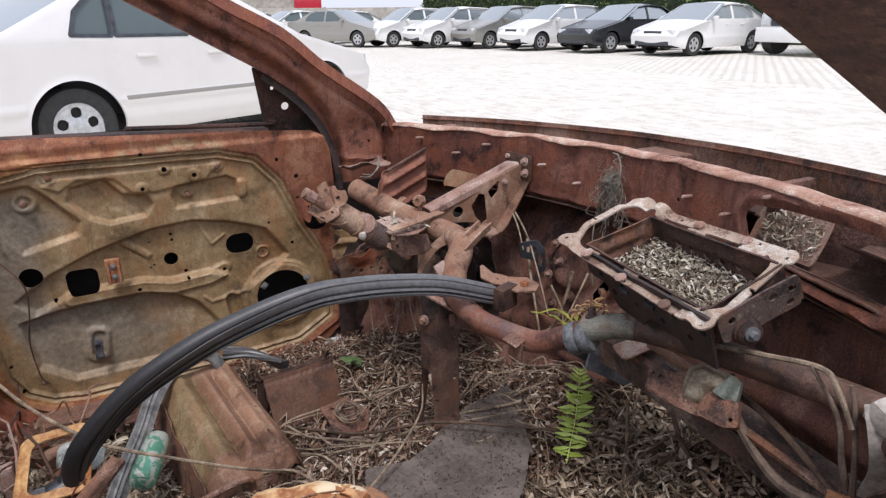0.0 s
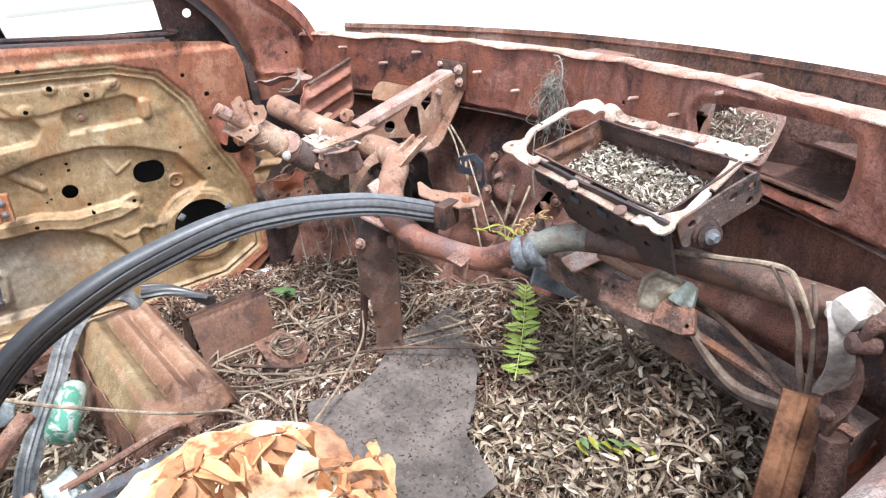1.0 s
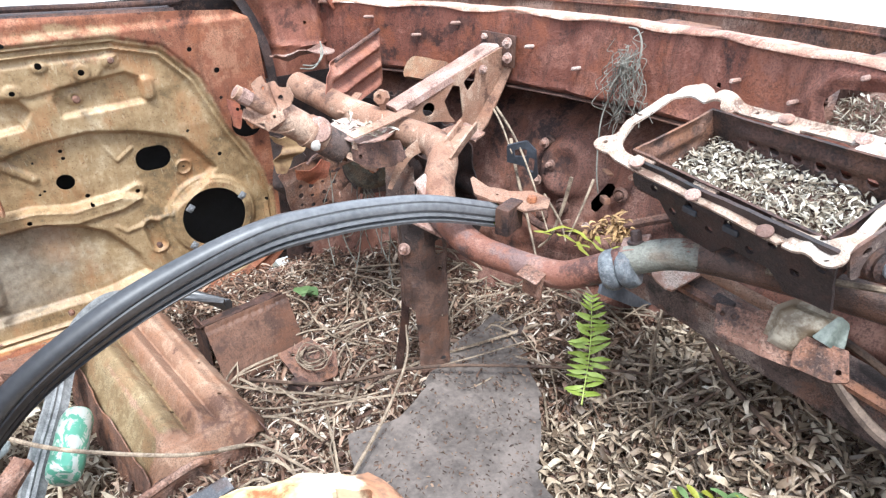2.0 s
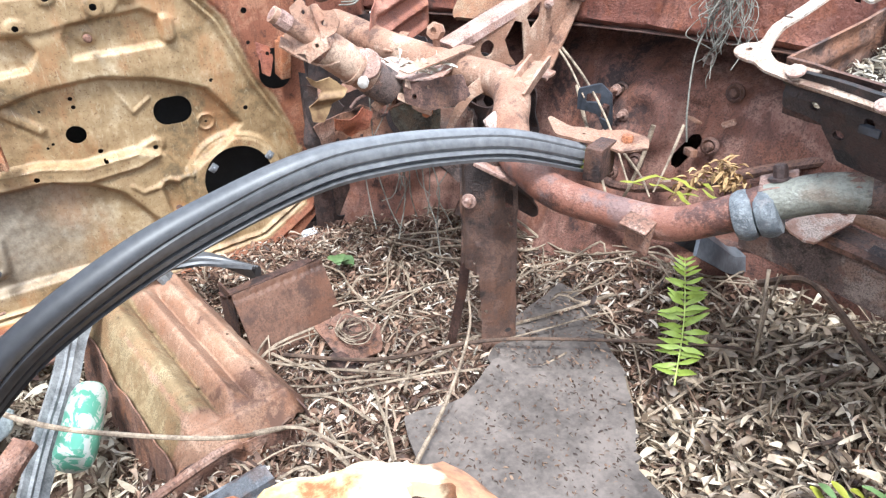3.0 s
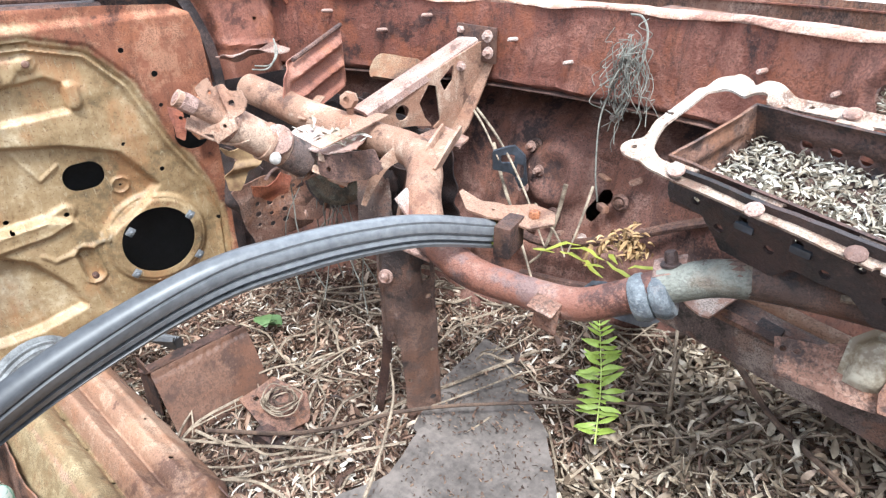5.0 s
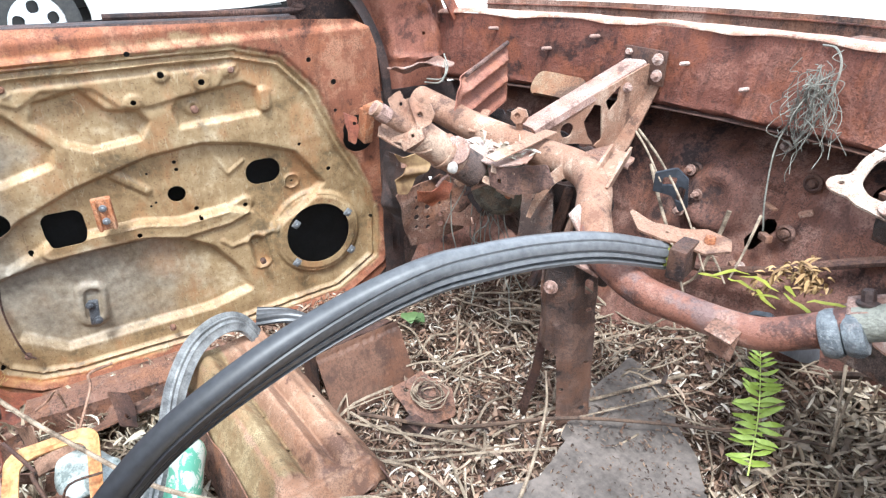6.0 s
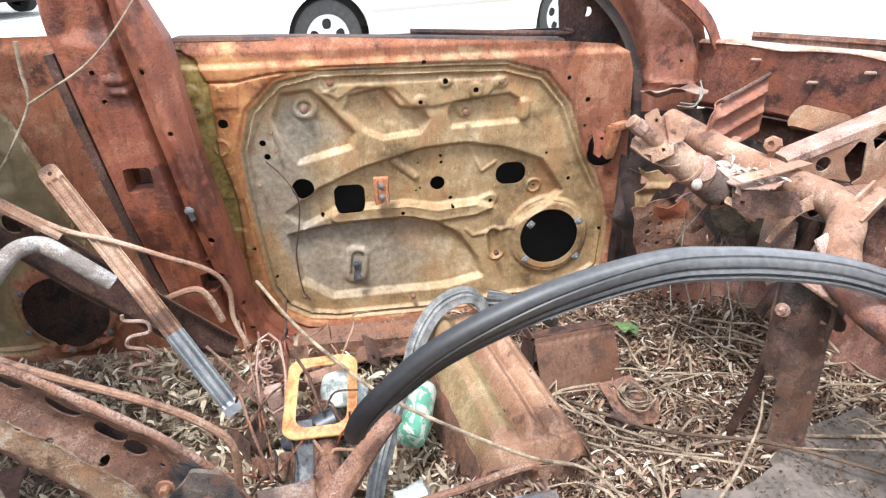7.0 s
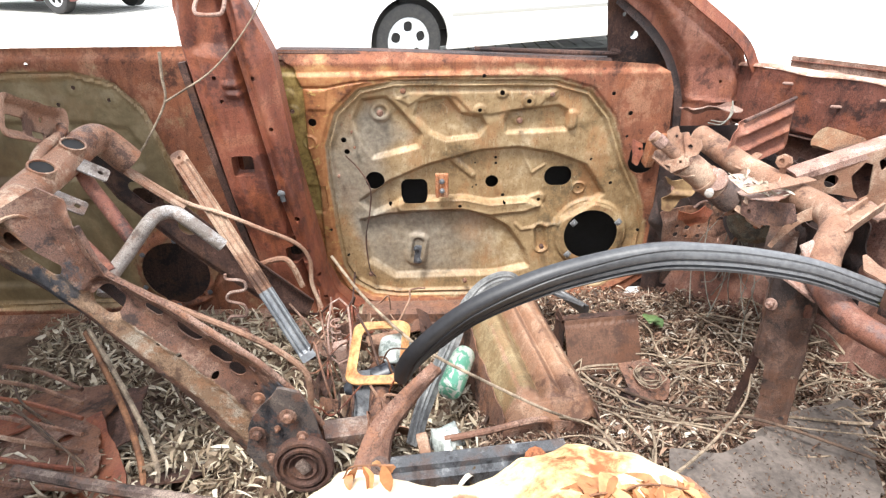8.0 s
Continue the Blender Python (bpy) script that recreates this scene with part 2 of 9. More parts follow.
ROOT = make_plain("grey_brown_root", lin(84, 70, 62), lin(134, 116, 102), 0.85, 40)
TIMBER = make_plain("rusty_brown_strip", lin(92, 60, 42), lin(158, 112, 80), 0.8, 22, bump=0.5)
ROPE = make_plain("grey_green_netting", lin(84, 82, 74), lin(146, 142, 130), 0.8, 50)
TARP = make_plain("crumpled_clear_plastic", lin(104, 112, 108), lin(196, 202, 198), 0.3, 34)
# black parts, and the shade inside doors, sockets and cabins put into the colour
BLACK = make_plain("black_paint_and_cavity_shade", lin(14, 13, 13), lin(30, 27, 25), 0.8, 20)
YELLOW_PAINT = make_plain("yellow_primer_paint", lin(104, 76, 52), lin(158, 130, 92), 0.7, 16)



def make_leaf(name, stops, rough=0.7, trans=0.0):
    k = Mat(name, rough)
    c = k.ramp(k.island(), stops)
    n = k.noise(90, 5, 0.6)
    c = k.mix(k.val(n, 0.35, 0.75, 0.0, 0.45), c, tuple(0.45 * v for v in stops[0][1][:3]) + (1,))
    k.colour(c)
    k.bump(n, 0.3, 0.001)
    return k.m


LEAF_DRY = make_leaf("dry_grey_brown_leaves", [(0.0, lin(50, 37, 31)), (0.25, lin(95, 69, 55)), (0.5, lin(131, 101, 82)), (0.72, lin(161, 132, 109)), (0.9, lin(196, 178, 158)), (1.0, lin(222, 210, 194))])
LEAF_PALE = make_leaf("bleached_dry_leaves", [(0.0, lin(112, 98, 82)), (0.4, lin(170, 158, 138)), (0.8, lin(214, 206, 190)), (1.0, lin(228, 222, 208))])
LEAF_HEAP = make_leaf("grey_curled_leaves", [(0.0, lin(80, 66, 54)), (0.4, lin(146, 127, 107)), (0.75, lin(185, 167, 143)), (1.0, lin(212, 198, 176))], 0.5)
LEAF_CRUMB = make_leaf("dark_leaf_crumbs", [(0.0, lin(52, 38, 31)), (0.6, lin(96, 72, 57)), (1.0, lin(142, 116, 94))])
LEAF_TAN = make_leaf("withered_tan_leaves", [(0.0, lin(122, 92, 58)), (0.5, lin(168, 134, 90)), (1.0, lin(204, 172, 122))])
LEAF_REAR = make_leaf("dry_grey_beige_leaves", [(0.0, lin(92, 76, 60)), (0.3, lin(146, 128, 106)), (0.65, lin(188, 173, 148)), (1.0, lin(222, 212, 192))])
LEAF_ORANGE = make_leaf("orange_dead_leaves", [(0.0, lin(116, 70, 46)), (0.3, lin(172, 114, 72)), (0.65, lin(212, 164, 112)), (1.0, lin(236, 212, 170))], 0.6)
FERN = make_leaf("fresh_green_leaves", [(0.0, lin(134, 154, 58)), (0.5, lin(166, 186, 84)), (1.0, lin(196, 208, 118))], 0.5)
SEEDLING = make_leaf("dull_green_leaves", [(0.0, lin(84, 110, 66)), (1.0, lin(128, 150, 98))], 0.55)
LEAF_YG = make_leaf("yellow_green_leaves", [(0.0, lin(118, 122, 40)), (1.0, lin(184, 182, 72))], 0.5)


def make_foam():
    k = Mat("peeling_cream_foam", 0.75)
    n, m = k.noise(6, 6, 0.6, dist=0.5), k.noise(50, 6, 0.7)
    c = k.ramp(k.maths("ADD", k.maths("MULTIPLY", n, 0.75), k.maths("MULTIPLY", m, 0.25)),
               [(0.36, lin(150, 92, 56)), (0.42, lin(214, 172, 122)), (0.48, lin(230, 208, 170)), (0.66, lin(238, 224, 196))])
    s = k.val(k.maths("ADD", k.attr("stain"), k.maths("MULTIPLY", k.maths("SUBTRACT", k.noise(22, 6, 0.7), 0.5), 1.6)), 0.4, 0.75)
    k.colour(k.mix(k.maths("MULTIPLY", s, 0.85), c, k.ramp(m, [(0.4, lin(112, 62, 40)), (0.6, lin(176, 112, 72))])))
    k.bump(k.maths("ADD", n, m), 0.3, 0.004)
    return k.m


FOAM = make_foam()


def make_paint(name, c, flake=0.0, rough=0.28):
    k = Mat(name, rough, flake)
    n = k.noise(3, 5, 0.6)
    k.colour(k.mix(k.val(n, 0.4, 0.75, 0.0, 0.18), c, tuple(0.72 * v for v in c[:3]) + (1,)))
    k.b.inputs["Coat Weight"].default_value = 0.6
    k.b.inputs["Coat Roughness"].default_value = 0.08
    return k.m


CAR_SILVER = make_paint("silver_car_paint", lin(226, 223, 219), 0.15, 0.35)
CAR_WHITE = make_paint("white_car_paint", lin(232, 232, 230))
CAR_BLACK = make_paint("black_car_paint", lin(24, 25, 30))
CAR_GREY = make_paint("grey_car_paint", lin(150, 148, 142), 0.3, 0.35)
CAR_RED = make_paint("red_paint", lin(180, 30, 52))
TYRE = make_plain("tyre_rubber", lin(30, 30, 31), lin(62, 60, 58), 0.8, 30)
ALLOY = make_plain("silver_alloy", lin(176, 178, 180), lin(214, 215, 216), 0.35, 20, metal=0.6)
CHROME = make_plain("lamp_lens", lin(190, 194, 198), lin(232, 234, 236), 0.12, 20, metal=0.2)


def make_glass():
    k = Mat("tinted_car_glass", 0.04)
    k.colour(lin(96, 110, 112))
    k.b.inputs["Specular IOR Level"].default_value = 0.9
    k.b.inputs["Transmission Weight"].default_value = 0.35
    return k.m


GLASS = make_glass()


def make_paver():
    k = Mat("concrete_paver", 0.85)
    n, m = k.noise(5, 5, 0.6), k.noise(80, 5, 0.7)
    f = k.maths("ADD", k.maths("MULTIPLY", k.island(), 0.2), k.maths("MULTIPLY", n, 0.8))
    c = k.ramp(f, [(0.25, lin(190, 185, 175)), (0.55, lin(213, 209, 200)), (0.8, lin(228, 224, 216))])
    k.colour(k.mix(k.val(m, 0.5, 0.75, 0, 0.35), c, lin(128, 124, 108)))
    k.bump(m, 0.3, 0.003)
    return k.m


PAVER = make_paver()


def make_lot():
    """Jointed pavers seen from afar: a pale ground with darker joints and grass in them."""
    k = Mat("paved_lot_far", 0.9)
    br = k.t.nodes.new("ShaderNodeTexBrick")
    br.inputs["Scale"].default_value = 1.0
    br.inputs["Brick Width"].default_value, br.inputs["Row Height"].default_value, br.inputs["Mortar Size"].default_value = 0.24, 0.16, 0.012
    br.inputs["Color1"].default_value, br.inputs["Color2"].default_value, br.inputs["Mortar"].default_value = lin(213, 209, 200), lin(226, 222, 214), lin(136, 130, 112)
    k.link(k.co, br.inputs["Vector"])
    n = k.noise(0.8, 6, 0.6)
    k.colour(k.mix(k.val(n, 0.45, 0.7, 0, 0.4), br.outputs[0], lin(184, 179, 164)))
    return k.m


LOT = make_lot()
HEDGE_LEAF = make_leaf("hedge_leaves", [(0.0, lin(34, 52, 24)), (0.5, lin(62, 86, 38)), (1.0, lin(104, 122, 62))], 0.6)
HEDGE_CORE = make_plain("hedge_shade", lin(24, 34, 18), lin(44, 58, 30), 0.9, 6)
WALL_GREY = make_plain("grey_rendered_wall", lin(140, 136, 128), lin(180, 176, 168), 0.9, 3)


# ---- geometry helpers
def finish(mesh, material, smooth=True, angle=38):
    if material:
        mesh.materials.append(material)
    if smooth:
        mesh.polygons.foreach_set("use_smooth", [True] * len(mesh.polygons))
        mesh.set_sharp_from_angle(angle=radians(angle))
    mesh.update()
    return mesh


def part(name, bm, material, parent=None, label="", smooth=True):
    """Links a bmesh, or a mesh, as one object under a thing or a part."""
    if isinstance(bm, bmesh.types.BMesh):
        mesh = bpy.data.meshes.new(name)
        bmesh.ops.recalc_face_normals(bm, faces=bm.faces)
        bm.to_mesh(mesh)
        bm.free()
        finish(mesh, material, smooth)
    else:
        mesh = bm
        if material and not mesh.materials:
            finish(mesh, material, smooth)
    ob = new(name, mesh)
    if parent:
        ob.parent = parent
        ob.matrix_parent_inverse = parent.matrix_world.inverted()
    if label:
        tagged(ob, label)
    return ob


def thing(name, label, category, at=(0, 0, 0), group="", kind=""):
    ob = new(name)
    ob.empty_display_size = 0.05
    ob.matrix_world = Matrix.Translation(at)
    ob.matrix_basis = Matrix.Translation(at)
    return tagged(ob, label, category, group, kind)


def spline(pts, sub=5, closed=False):
    """Points along a smooth line through pts."""
    pts = [Vector(p) for p in pts]
    if len(pts) < 3:
        return pts
    out, n = [], len(pts)
    for i in range(n if closed else n - 1):
        p1, p2 = pts[i], pts[(i + 1) % n]
        p0 = pts[i - 1] if closed or i else p1 * 2 - p2
        p3 = pts[(i + 2) % n] if closed or i + 2 < n else p2 * 2 - p1
        for k in range(sub):
            t = k / sub
            out.append(0.5 * (2 * p1 + (p2 - p0) * t + (2 * p0 - 5 * p1 + 4 * p2 - p3) * t * t + (3 * p1 - p0 - 3 * p2 + p3) * t ** 3))
    if not closed:
        out.append(pts[-1])
    return out


def ring_profile(r, seg):
    return [(r * math.cos(2 * math.pi * i / seg), r * math.sin(2 * math.pi * i / seg)) for i in range(seg)]


def sweep(bm, pts, profile, sub=5, closed=False, up=(0, 0, 1), scale=None, twist=None, caps=True):
    """Sweeps a closed profile along a smooth line."""
    line = spline(pts, sub, closed)
    n = len(line)
    side, rings = None, []
    for i, p in enumerate(line):
        a = line[i - 1] if i or closed else p
        b = line[(i + 1) % n] if i + 1 < n or closed else p
        d = (b - a).normalized()
        if side is None:
            side = d.cross(Vector(up))
            if side.length < 1e-3:
                side = d.cross(Vector((1, 0, 0.2)))
        side = (side - d * side.dot(d)).normalized()
        top = side.cross(d)
        f = i / max(1, n - 1)
        s = scale(f) if scale else 1.0
        w = radians(twist(f)) if twist else 0.0
        c, q = math.cos(w), math.sin(w)
        rings.append([bm.verts.new(p + (side * (u * c - v * q) + top * (u * q + v * c)) * s) for u, v in profile])
    m = len(profile)
    for i in range(n if closed else n - 1):
        r0, r1 = rings[i], rings[(i + 1) % n]
        for j in range(m):
            bm.faces.new((r0[j], r0[(j + 1) % m], r1[(j + 1) % m], r1[j]))
    if caps and not closed:
        bm.faces.new(rings[0][::-1])
        bm.faces.new(rings[-1])
    return bm


def tube(pts, r, seg=10, sub=5, closed=False, scale=None, bm=None):
    return sweep(bm or bmesh.new(), pts, ring_profile(r, seg), sub, closed, scale=scale)


def pipe(pts, r, wall=0.003, seg=20, sub=5, scale=None):
    """An open-ended tube with a wall."""
    bm = bmesh.new()
    line = spline(pts, sub)
    outer = sweep(bm, line, ring_profile(r, seg), 1, caps=False, scale=scale)
    a = list(bm.verts)
    sweep(bm, line, ring_profile(r - wall, seg), 1, caps=False, scale=scale)
    b = list(bm.verts)[len(a):]
    for k0 in (0, len(a) - seg):
        for j in range(seg):
            bm.faces.new((a[k0 + j], a[k0 + (j + 1) % seg], b[k0 + (j + 1) % seg], b[k0 + j]))
    return outer


def block(bm, m, size, bevel=0.0):
    """A box of that size at the pose m, with rounded edges."""
    r = bmesh.ops.create_cube(bm, size=1.0, matrix=m @ Matrix.Diagonal((*size, 1)))
    if bevel:
        vs = set(r["verts"])
        es = [e for e in bm.edges if e.verts[0] in vs and e.verts[1] in vs]
        bmesh.ops.bevel(bm, geom=es, offset=bevel, segments=2, affect="EDGES", profile=0.6)
    return bm


def lathe(bm, m, profile, seg=20, caps=True):
    """Turns (radius, height) points round the z axis of the pose m."""
    rings = []
    for r, h in profile:
        rings.append([bm.verts.new(m @ Vector((r * math.cos(2 * math.pi * i / seg), r * math.sin(2 * math.pi * i / seg), h))) for i in range(seg)])
    for a, b in zip(rings, rings[1:]):
        for j in range(seg):
            bm.faces.new((a[j], a[(j + 1) % seg], b[(j + 1) % seg], b[j]))
    if caps:
        bm.faces.new(rings[0][::-1])
        bm.faces.new(rings[-1])
    return bm


def facing(at, axis, spin=0.0):
    """A pose at 'at' whose z axis points along 'axis'."""
    return Matrix.Translation(at) @ Vector(axis).to_track_quat("Z", "Y").to_matrix().to_4x4() @ pose(0, 0, 0, 0, 0, spin)


def bolt(bm, at, axis, r=0.006, h=0.006, washer=True):
    m = facing(at, axis)
    if washer:
        lathe(bm, m, [(r * 1.7, -0.001), (r * 1.7, 0.0015), (r * 1.2, 0.002)], 12)
    lathe(bm, m @ Matrix.Translation((0, 0, 0.001)), [(r, 0), (r, h * 0.8), (r * 0.8, h)], 6)
    return bm


# signed distances in the plane of a sheet, numpy arrays
def d_circle(u, v, cx, cy, r):
    return np.hypot(u - cx, v - cy) - r


def d_box(u, v, cx, cy, hx, hy, r=0.0, turn=0.0):
    c, s = math.cos(radians(turn)), math.sin(radians(turn))
    x, y = (u - cx) * c + (v - cy) * s, -(u - cx) * s + (v - cy) * c
    qx, qy = np.abs(x) - hx + r, np.abs(y) - hy + r
    return np.hypot(np.maximum(qx, 0), np.maximum(qy, 0)) + np.minimum(np.maximum(qx, qy), 0) - r


def d_line(u, v, pts):
    d = np.full(np.shape(u), 9.0)
    for (ax, ay), (bx, by) in zip(pts, pts[1:]):
        ex, ey = bx - ax, by - ay
        t = np.clip(((u - ax) * ex + (v - ay) * ey) / (ex * ex + ey * ey), 0, 1)
        d = np.minimum(d, np.hypot(u - ax - t * ex, v - ay - t * ey))
    return d


def d_poly(u, v, pts):
    d = d_line(u, v, list(pts) + [pts[0]])
    inside = np.zeros(np.shape(u), bool)
    for (ax, ay), (bx, by) in zip(pts, list(pts[1:]) + [pts[0]]):
        hit = ((ay > v) != (by > v)) & (u < (bx - ax) * (v - ay) / ((by - ay) or 1e-9) + ax)
        inside ^= hit
    return np.where(inside, -d, d)


def soft(d, w):
    """1 inside, 0 outside, with a ramp of width w round the edge."""
    t = np.clip(0.5 - d / w, 0, 1)
    return t * t * (3 - 2 * t)


def wobble(u, v, scale, seed=0):
    """A cheap smooth random field between -1 and 1."""
    rng = np.random.RandomState(seed)
    f = 0
    for k in range(5):
        a, b, c = rng.uniform(-1, 1, 2) * scale * (1.0 + 0.7 * k), rng.uniform(0, 6.28), 0.55 ** k
        f = f + c * np.sin(u * a[0] + v * a[1] * 1.3 + b) * np.cos(v * a[0] - u * a[1] + 2 * b)
    return f / 1.6


def sheet(place, usize, vsize, step, edge, height=None, thick=0.0015, attrs=None, material=None, name="sheet"):
    """A pressed metal sheet: place maps (u, v, w) arrays to x, y, z; edge is a signed distance, below zero where there is metal."""
    nu, nv = int((usize[1] - usize[0]) / step) + 2, int((vsize[1] - vsize[0]) / step) + 2
    u, v = np.meshgrid(usize[0] + np.arange(nu) * step, vsize[0] + np.arange(nv) * step, indexing="ij")
    d = edge(u, v)
    e = step * 0.25
    near = np.abs(d) < step * 0.75
    gx, gy = (edge(u + e, v) - edge(u - e, v)) / (2 * e), (edge(u, v + e) - edge(u, v - e)) / (2 * e)
    g = np.maximum(np.hypot(gx, gy), 0.3)
    mu, mv = np.where(near, d * gx / g ** 2, 0), np.where(near, d * gy / g ** 2, 0)
    lim = step * 0.6
    u2, v2 = u - np.clip(mu, -lim, lim), v - np.clip(mv, -lim, lim)
    dc = (d[:-1, :-1] + d[1:, :-1] + d[1:, 1:] + d[:-1, 1:]) / 4
    idx = np.arange(nu * nv).reshape(nu, nv)
    keep = dc < 0
    q = np.stack([idx[:-1, :-1][keep], idx[1:, :-1][keep], idx[1:, 1:][keep], idx[:-1, 1:][keep]], 1)
    w = height(u2, v2) if height else np.zeros_like(u2)
    top, low = np.stack(place(u2, v2, w), -1).reshape(-1, 3), np.stack(place(u2, v2, w - thick), -1).reshape(-1, 3)
    used, inv = np.unique(q, return_inverse=True)
    q = inv.reshape(q.shape)
    n = len(used)
    verts = np.concatenate([top[used], low[used]])
    ed = np.concatenate([q[:, [0, 1]], q[:, [1, 2]], q[:, [2, 3]], q[:, [3, 0]]])
    key = np.sort(ed, 1)
    code = key[:, 0].astype(np.int64) * (n + 1) + key[:, 1]
    _, first, cnt = np.unique(code, return_index=True, return_counts=True)
    rim = ed[first[cnt == 1]]
    side = np.stack([rim[:, 1], rim[:, 0], rim[:, 0] + n, rim[:, 1] + n], 1)
    faces = np.concatenate([q, q[:, ::-1] + n, side])
    mesh = bpy.data.meshes.new(name)
    mesh.from_pydata(verts.tolist(), [], faces.tolist())
    for key, fn in (attrs or {}).items():
        a = mesh.attributes.new(key, "FLOAT", "POINT")
        val = np.broadcast_to(fn(u2, v2), u2.shape).reshape(-1)[used]
        a.data.foreach_set("value", np.concatenate([val, val]).astype(np.float32))
    return finish(mesh, material, True, 50)


def plane_at(origin, eu, ev, en=None):
    """A place function for a flat sheet with its origin and two directions."""
    o, a, b = Vector(origin), Vector(eu).normalized(), Vector(ev)
    b = (b - a * b.dot(a)).normalized()
    c = Vector(en) if en else a.cross(b)

    def place(u, v, w):
        return tuple(o[i] + a[i] * u + b[i] * v + c[i] * w for i in range(3))
    return place


def spread(verts_faces, name, material):
    mesh = bpy.data.meshes.new(name)
    mesh.from_pydata(verts_faces[0].tolist(), [], verts_faces[1].tolist())
    return finish(mesh, material, True, 60)


def leaf_cloud(rng, pos, length, width, flat=0.6, curl=1.0):
    """Curled, twisted and partly broken narrow leaves with a folded midrib, at the given places."""
    n = len(pos)
    yaw = rng.uniform(0, 2 * np.pi, n)
    pitch = rng.normal(0, 1 - flat, n)
    roll = rng.normal(0, 0.7, n)
    L, W = rng.uniform(*length, n), rng.uniform(*width, n)
    d = np.stack([np.cos(yaw) * np.cos(pitch), np.sin(yaw) * np.cos(pitch), np.sin(pitch)], 1)
    s0 = np.stack([-np.sin(yaw), np.cos(yaw), np.zeros(n)], 1)
    up = np.cross(d, s0)
    s = s0 * np.cos(roll)[:, None] + up * np.sin(roll)[:, None]
    nrm = np.cross(d, s)
    bend, sway = rng.normal(0.0, 0.35, n) * curl, rng.normal(0.0, 0.25, n)
    twist, cup = rng.normal(0.0, 0.9, n) * min(curl, 1.5), np.abs(rng.normal(0.25, 0.5, n)) * min(curl, 1.6)
    blunt = rng.uniform(0.45, 1.1, n)
    t0 = np.where(rng.uniform(0, 1, n) < 0.30, rng.uniform(0.05, 0.35, n), 0.0)
    t1 = np.where(rng.uniform(0, 1, n) < 0.40, rng.uniform(0.60, 0.95, n), 1.0)
    v = []
    for k in range(5):
        t = t0 + (t1 - t0) * k / 4
        f = t - 0.5
        w = W * 0.5 * np.sin(np.pi * (0.04 + 0.92 * t)) ** blunt
        c = pos + d * (L * f)[:, None] + nrm * (bend * L * (0.25 - f * f) * 1.6)[:, None] + s * (sway * L * (0.25 - f * f))[:, None]
        ca, sa = np.cos(twist * f)[:, None], np.sin(twist * f)[:, None]
        sk, nk = s * ca + nrm * sa, nrm * ca - s * sa
        for g in (-1, 0, 1):
            v.append(c + sk * (g * w * np.cos(cup))[:, None] + nk * (abs(g) * w * np.sin(cup))[:, None])
    v = np.stack(v, 1).reshape(-1, 3)
    base = np.arange(n)[:, None] * 15
    f = np.concatenate([base + np.array([[3 * k + j, 3 * k + j + 1, 3 * k + j + 4, 3 * k + j + 3]]) for k in range(4) for j in (0, 1)])
    return v, f


# ---- the wrecked car: x = 0 is the driver's door skin, y runs forwards
def CF(x):
    """How far forward the curved cowl stands."""
    return 0.94 - 0.35 * (x - 0.72) ** 2


def LZ(x):
    """Height of the cowl's top lip."""
    return 0.952 + 0.045 * x


def ZB(x):
    """Height of the cowl wall's lower edge."""
    return 0.832 + 0.055 * (x - 0.4)


body = thing("wrecked_car", "rusted stripped car wreck without glass, trim or seat covers", "car wreck", (0.7, 0.2, GZ))

# cowl wall with the glovebox opening
GLOVE = [(1.061, 0.949), (1.074, 0.964), (1.124, 0.973), (1.214, 0.982), (1.284, 0.987), (1.300, 0.981), (1.305, 0.956), (1.304, 0.926), (1.294, 0.910), (1.238, 0.903), (1.154, 0.902), (1.072, 0.925)]


def cowl_edge(u, v):
    d = np.maximum(np.maximum(-0.03 - u, u - 1.50), np.maximum(ZB(u) - v, v - LZ(u)))
    d = np.maximum(d, -(d_poly(u, v, GLOVE) - 0.006))
    for cx, cz, r in ((0.33, 0.93, 0.004), (0.62, 0.945, 0.004), (0.9, 0.93, 0.005), (0.98, 0.90, 0.004), (0.54, 0.84, 0.005)):
        d = np.maximum(d, -d_circle(u, v, cx, cz, r))
    return d


def cowl_height(u, v):
    h = 0.004 * wobble(u, v, 14, 3) + 0.006 * soft(np.abs(v - ZB(u)) - 0.012, 0.02)
    h = h + 0.006 * soft(np.abs(d_poly(u, v, GLOVE) - 0.02) - 0.006, 0.012)
    h = h - 0.034 * soft(v - ZB(u) - 0.002, 0.024)
    for cx in (0.60, 0.86, 1.0):
        h = h - 0.004 * soft(np.abs(u - cx) - 0.012, 0.02)
    return h


part("cowl_panel", sheet(lambda u, v, w: (u, CF(u) - w, v), (-0.04, 1.52), (0.79, 1.03), 0.006, cowl_edge, cowl_height, material=RUST_COWL, name="cowl_panel"), None, body)
# dark wall added so no light shows through the firewall gap and hole
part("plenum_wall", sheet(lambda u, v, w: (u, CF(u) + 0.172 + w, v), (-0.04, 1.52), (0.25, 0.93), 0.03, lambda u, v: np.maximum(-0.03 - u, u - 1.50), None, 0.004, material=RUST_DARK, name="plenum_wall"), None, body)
# underside in darker rust, shade of the overhang put into the colour
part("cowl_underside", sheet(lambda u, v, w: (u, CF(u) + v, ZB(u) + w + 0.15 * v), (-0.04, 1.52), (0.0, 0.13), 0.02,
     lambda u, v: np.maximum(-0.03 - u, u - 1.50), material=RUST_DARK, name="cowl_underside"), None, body)
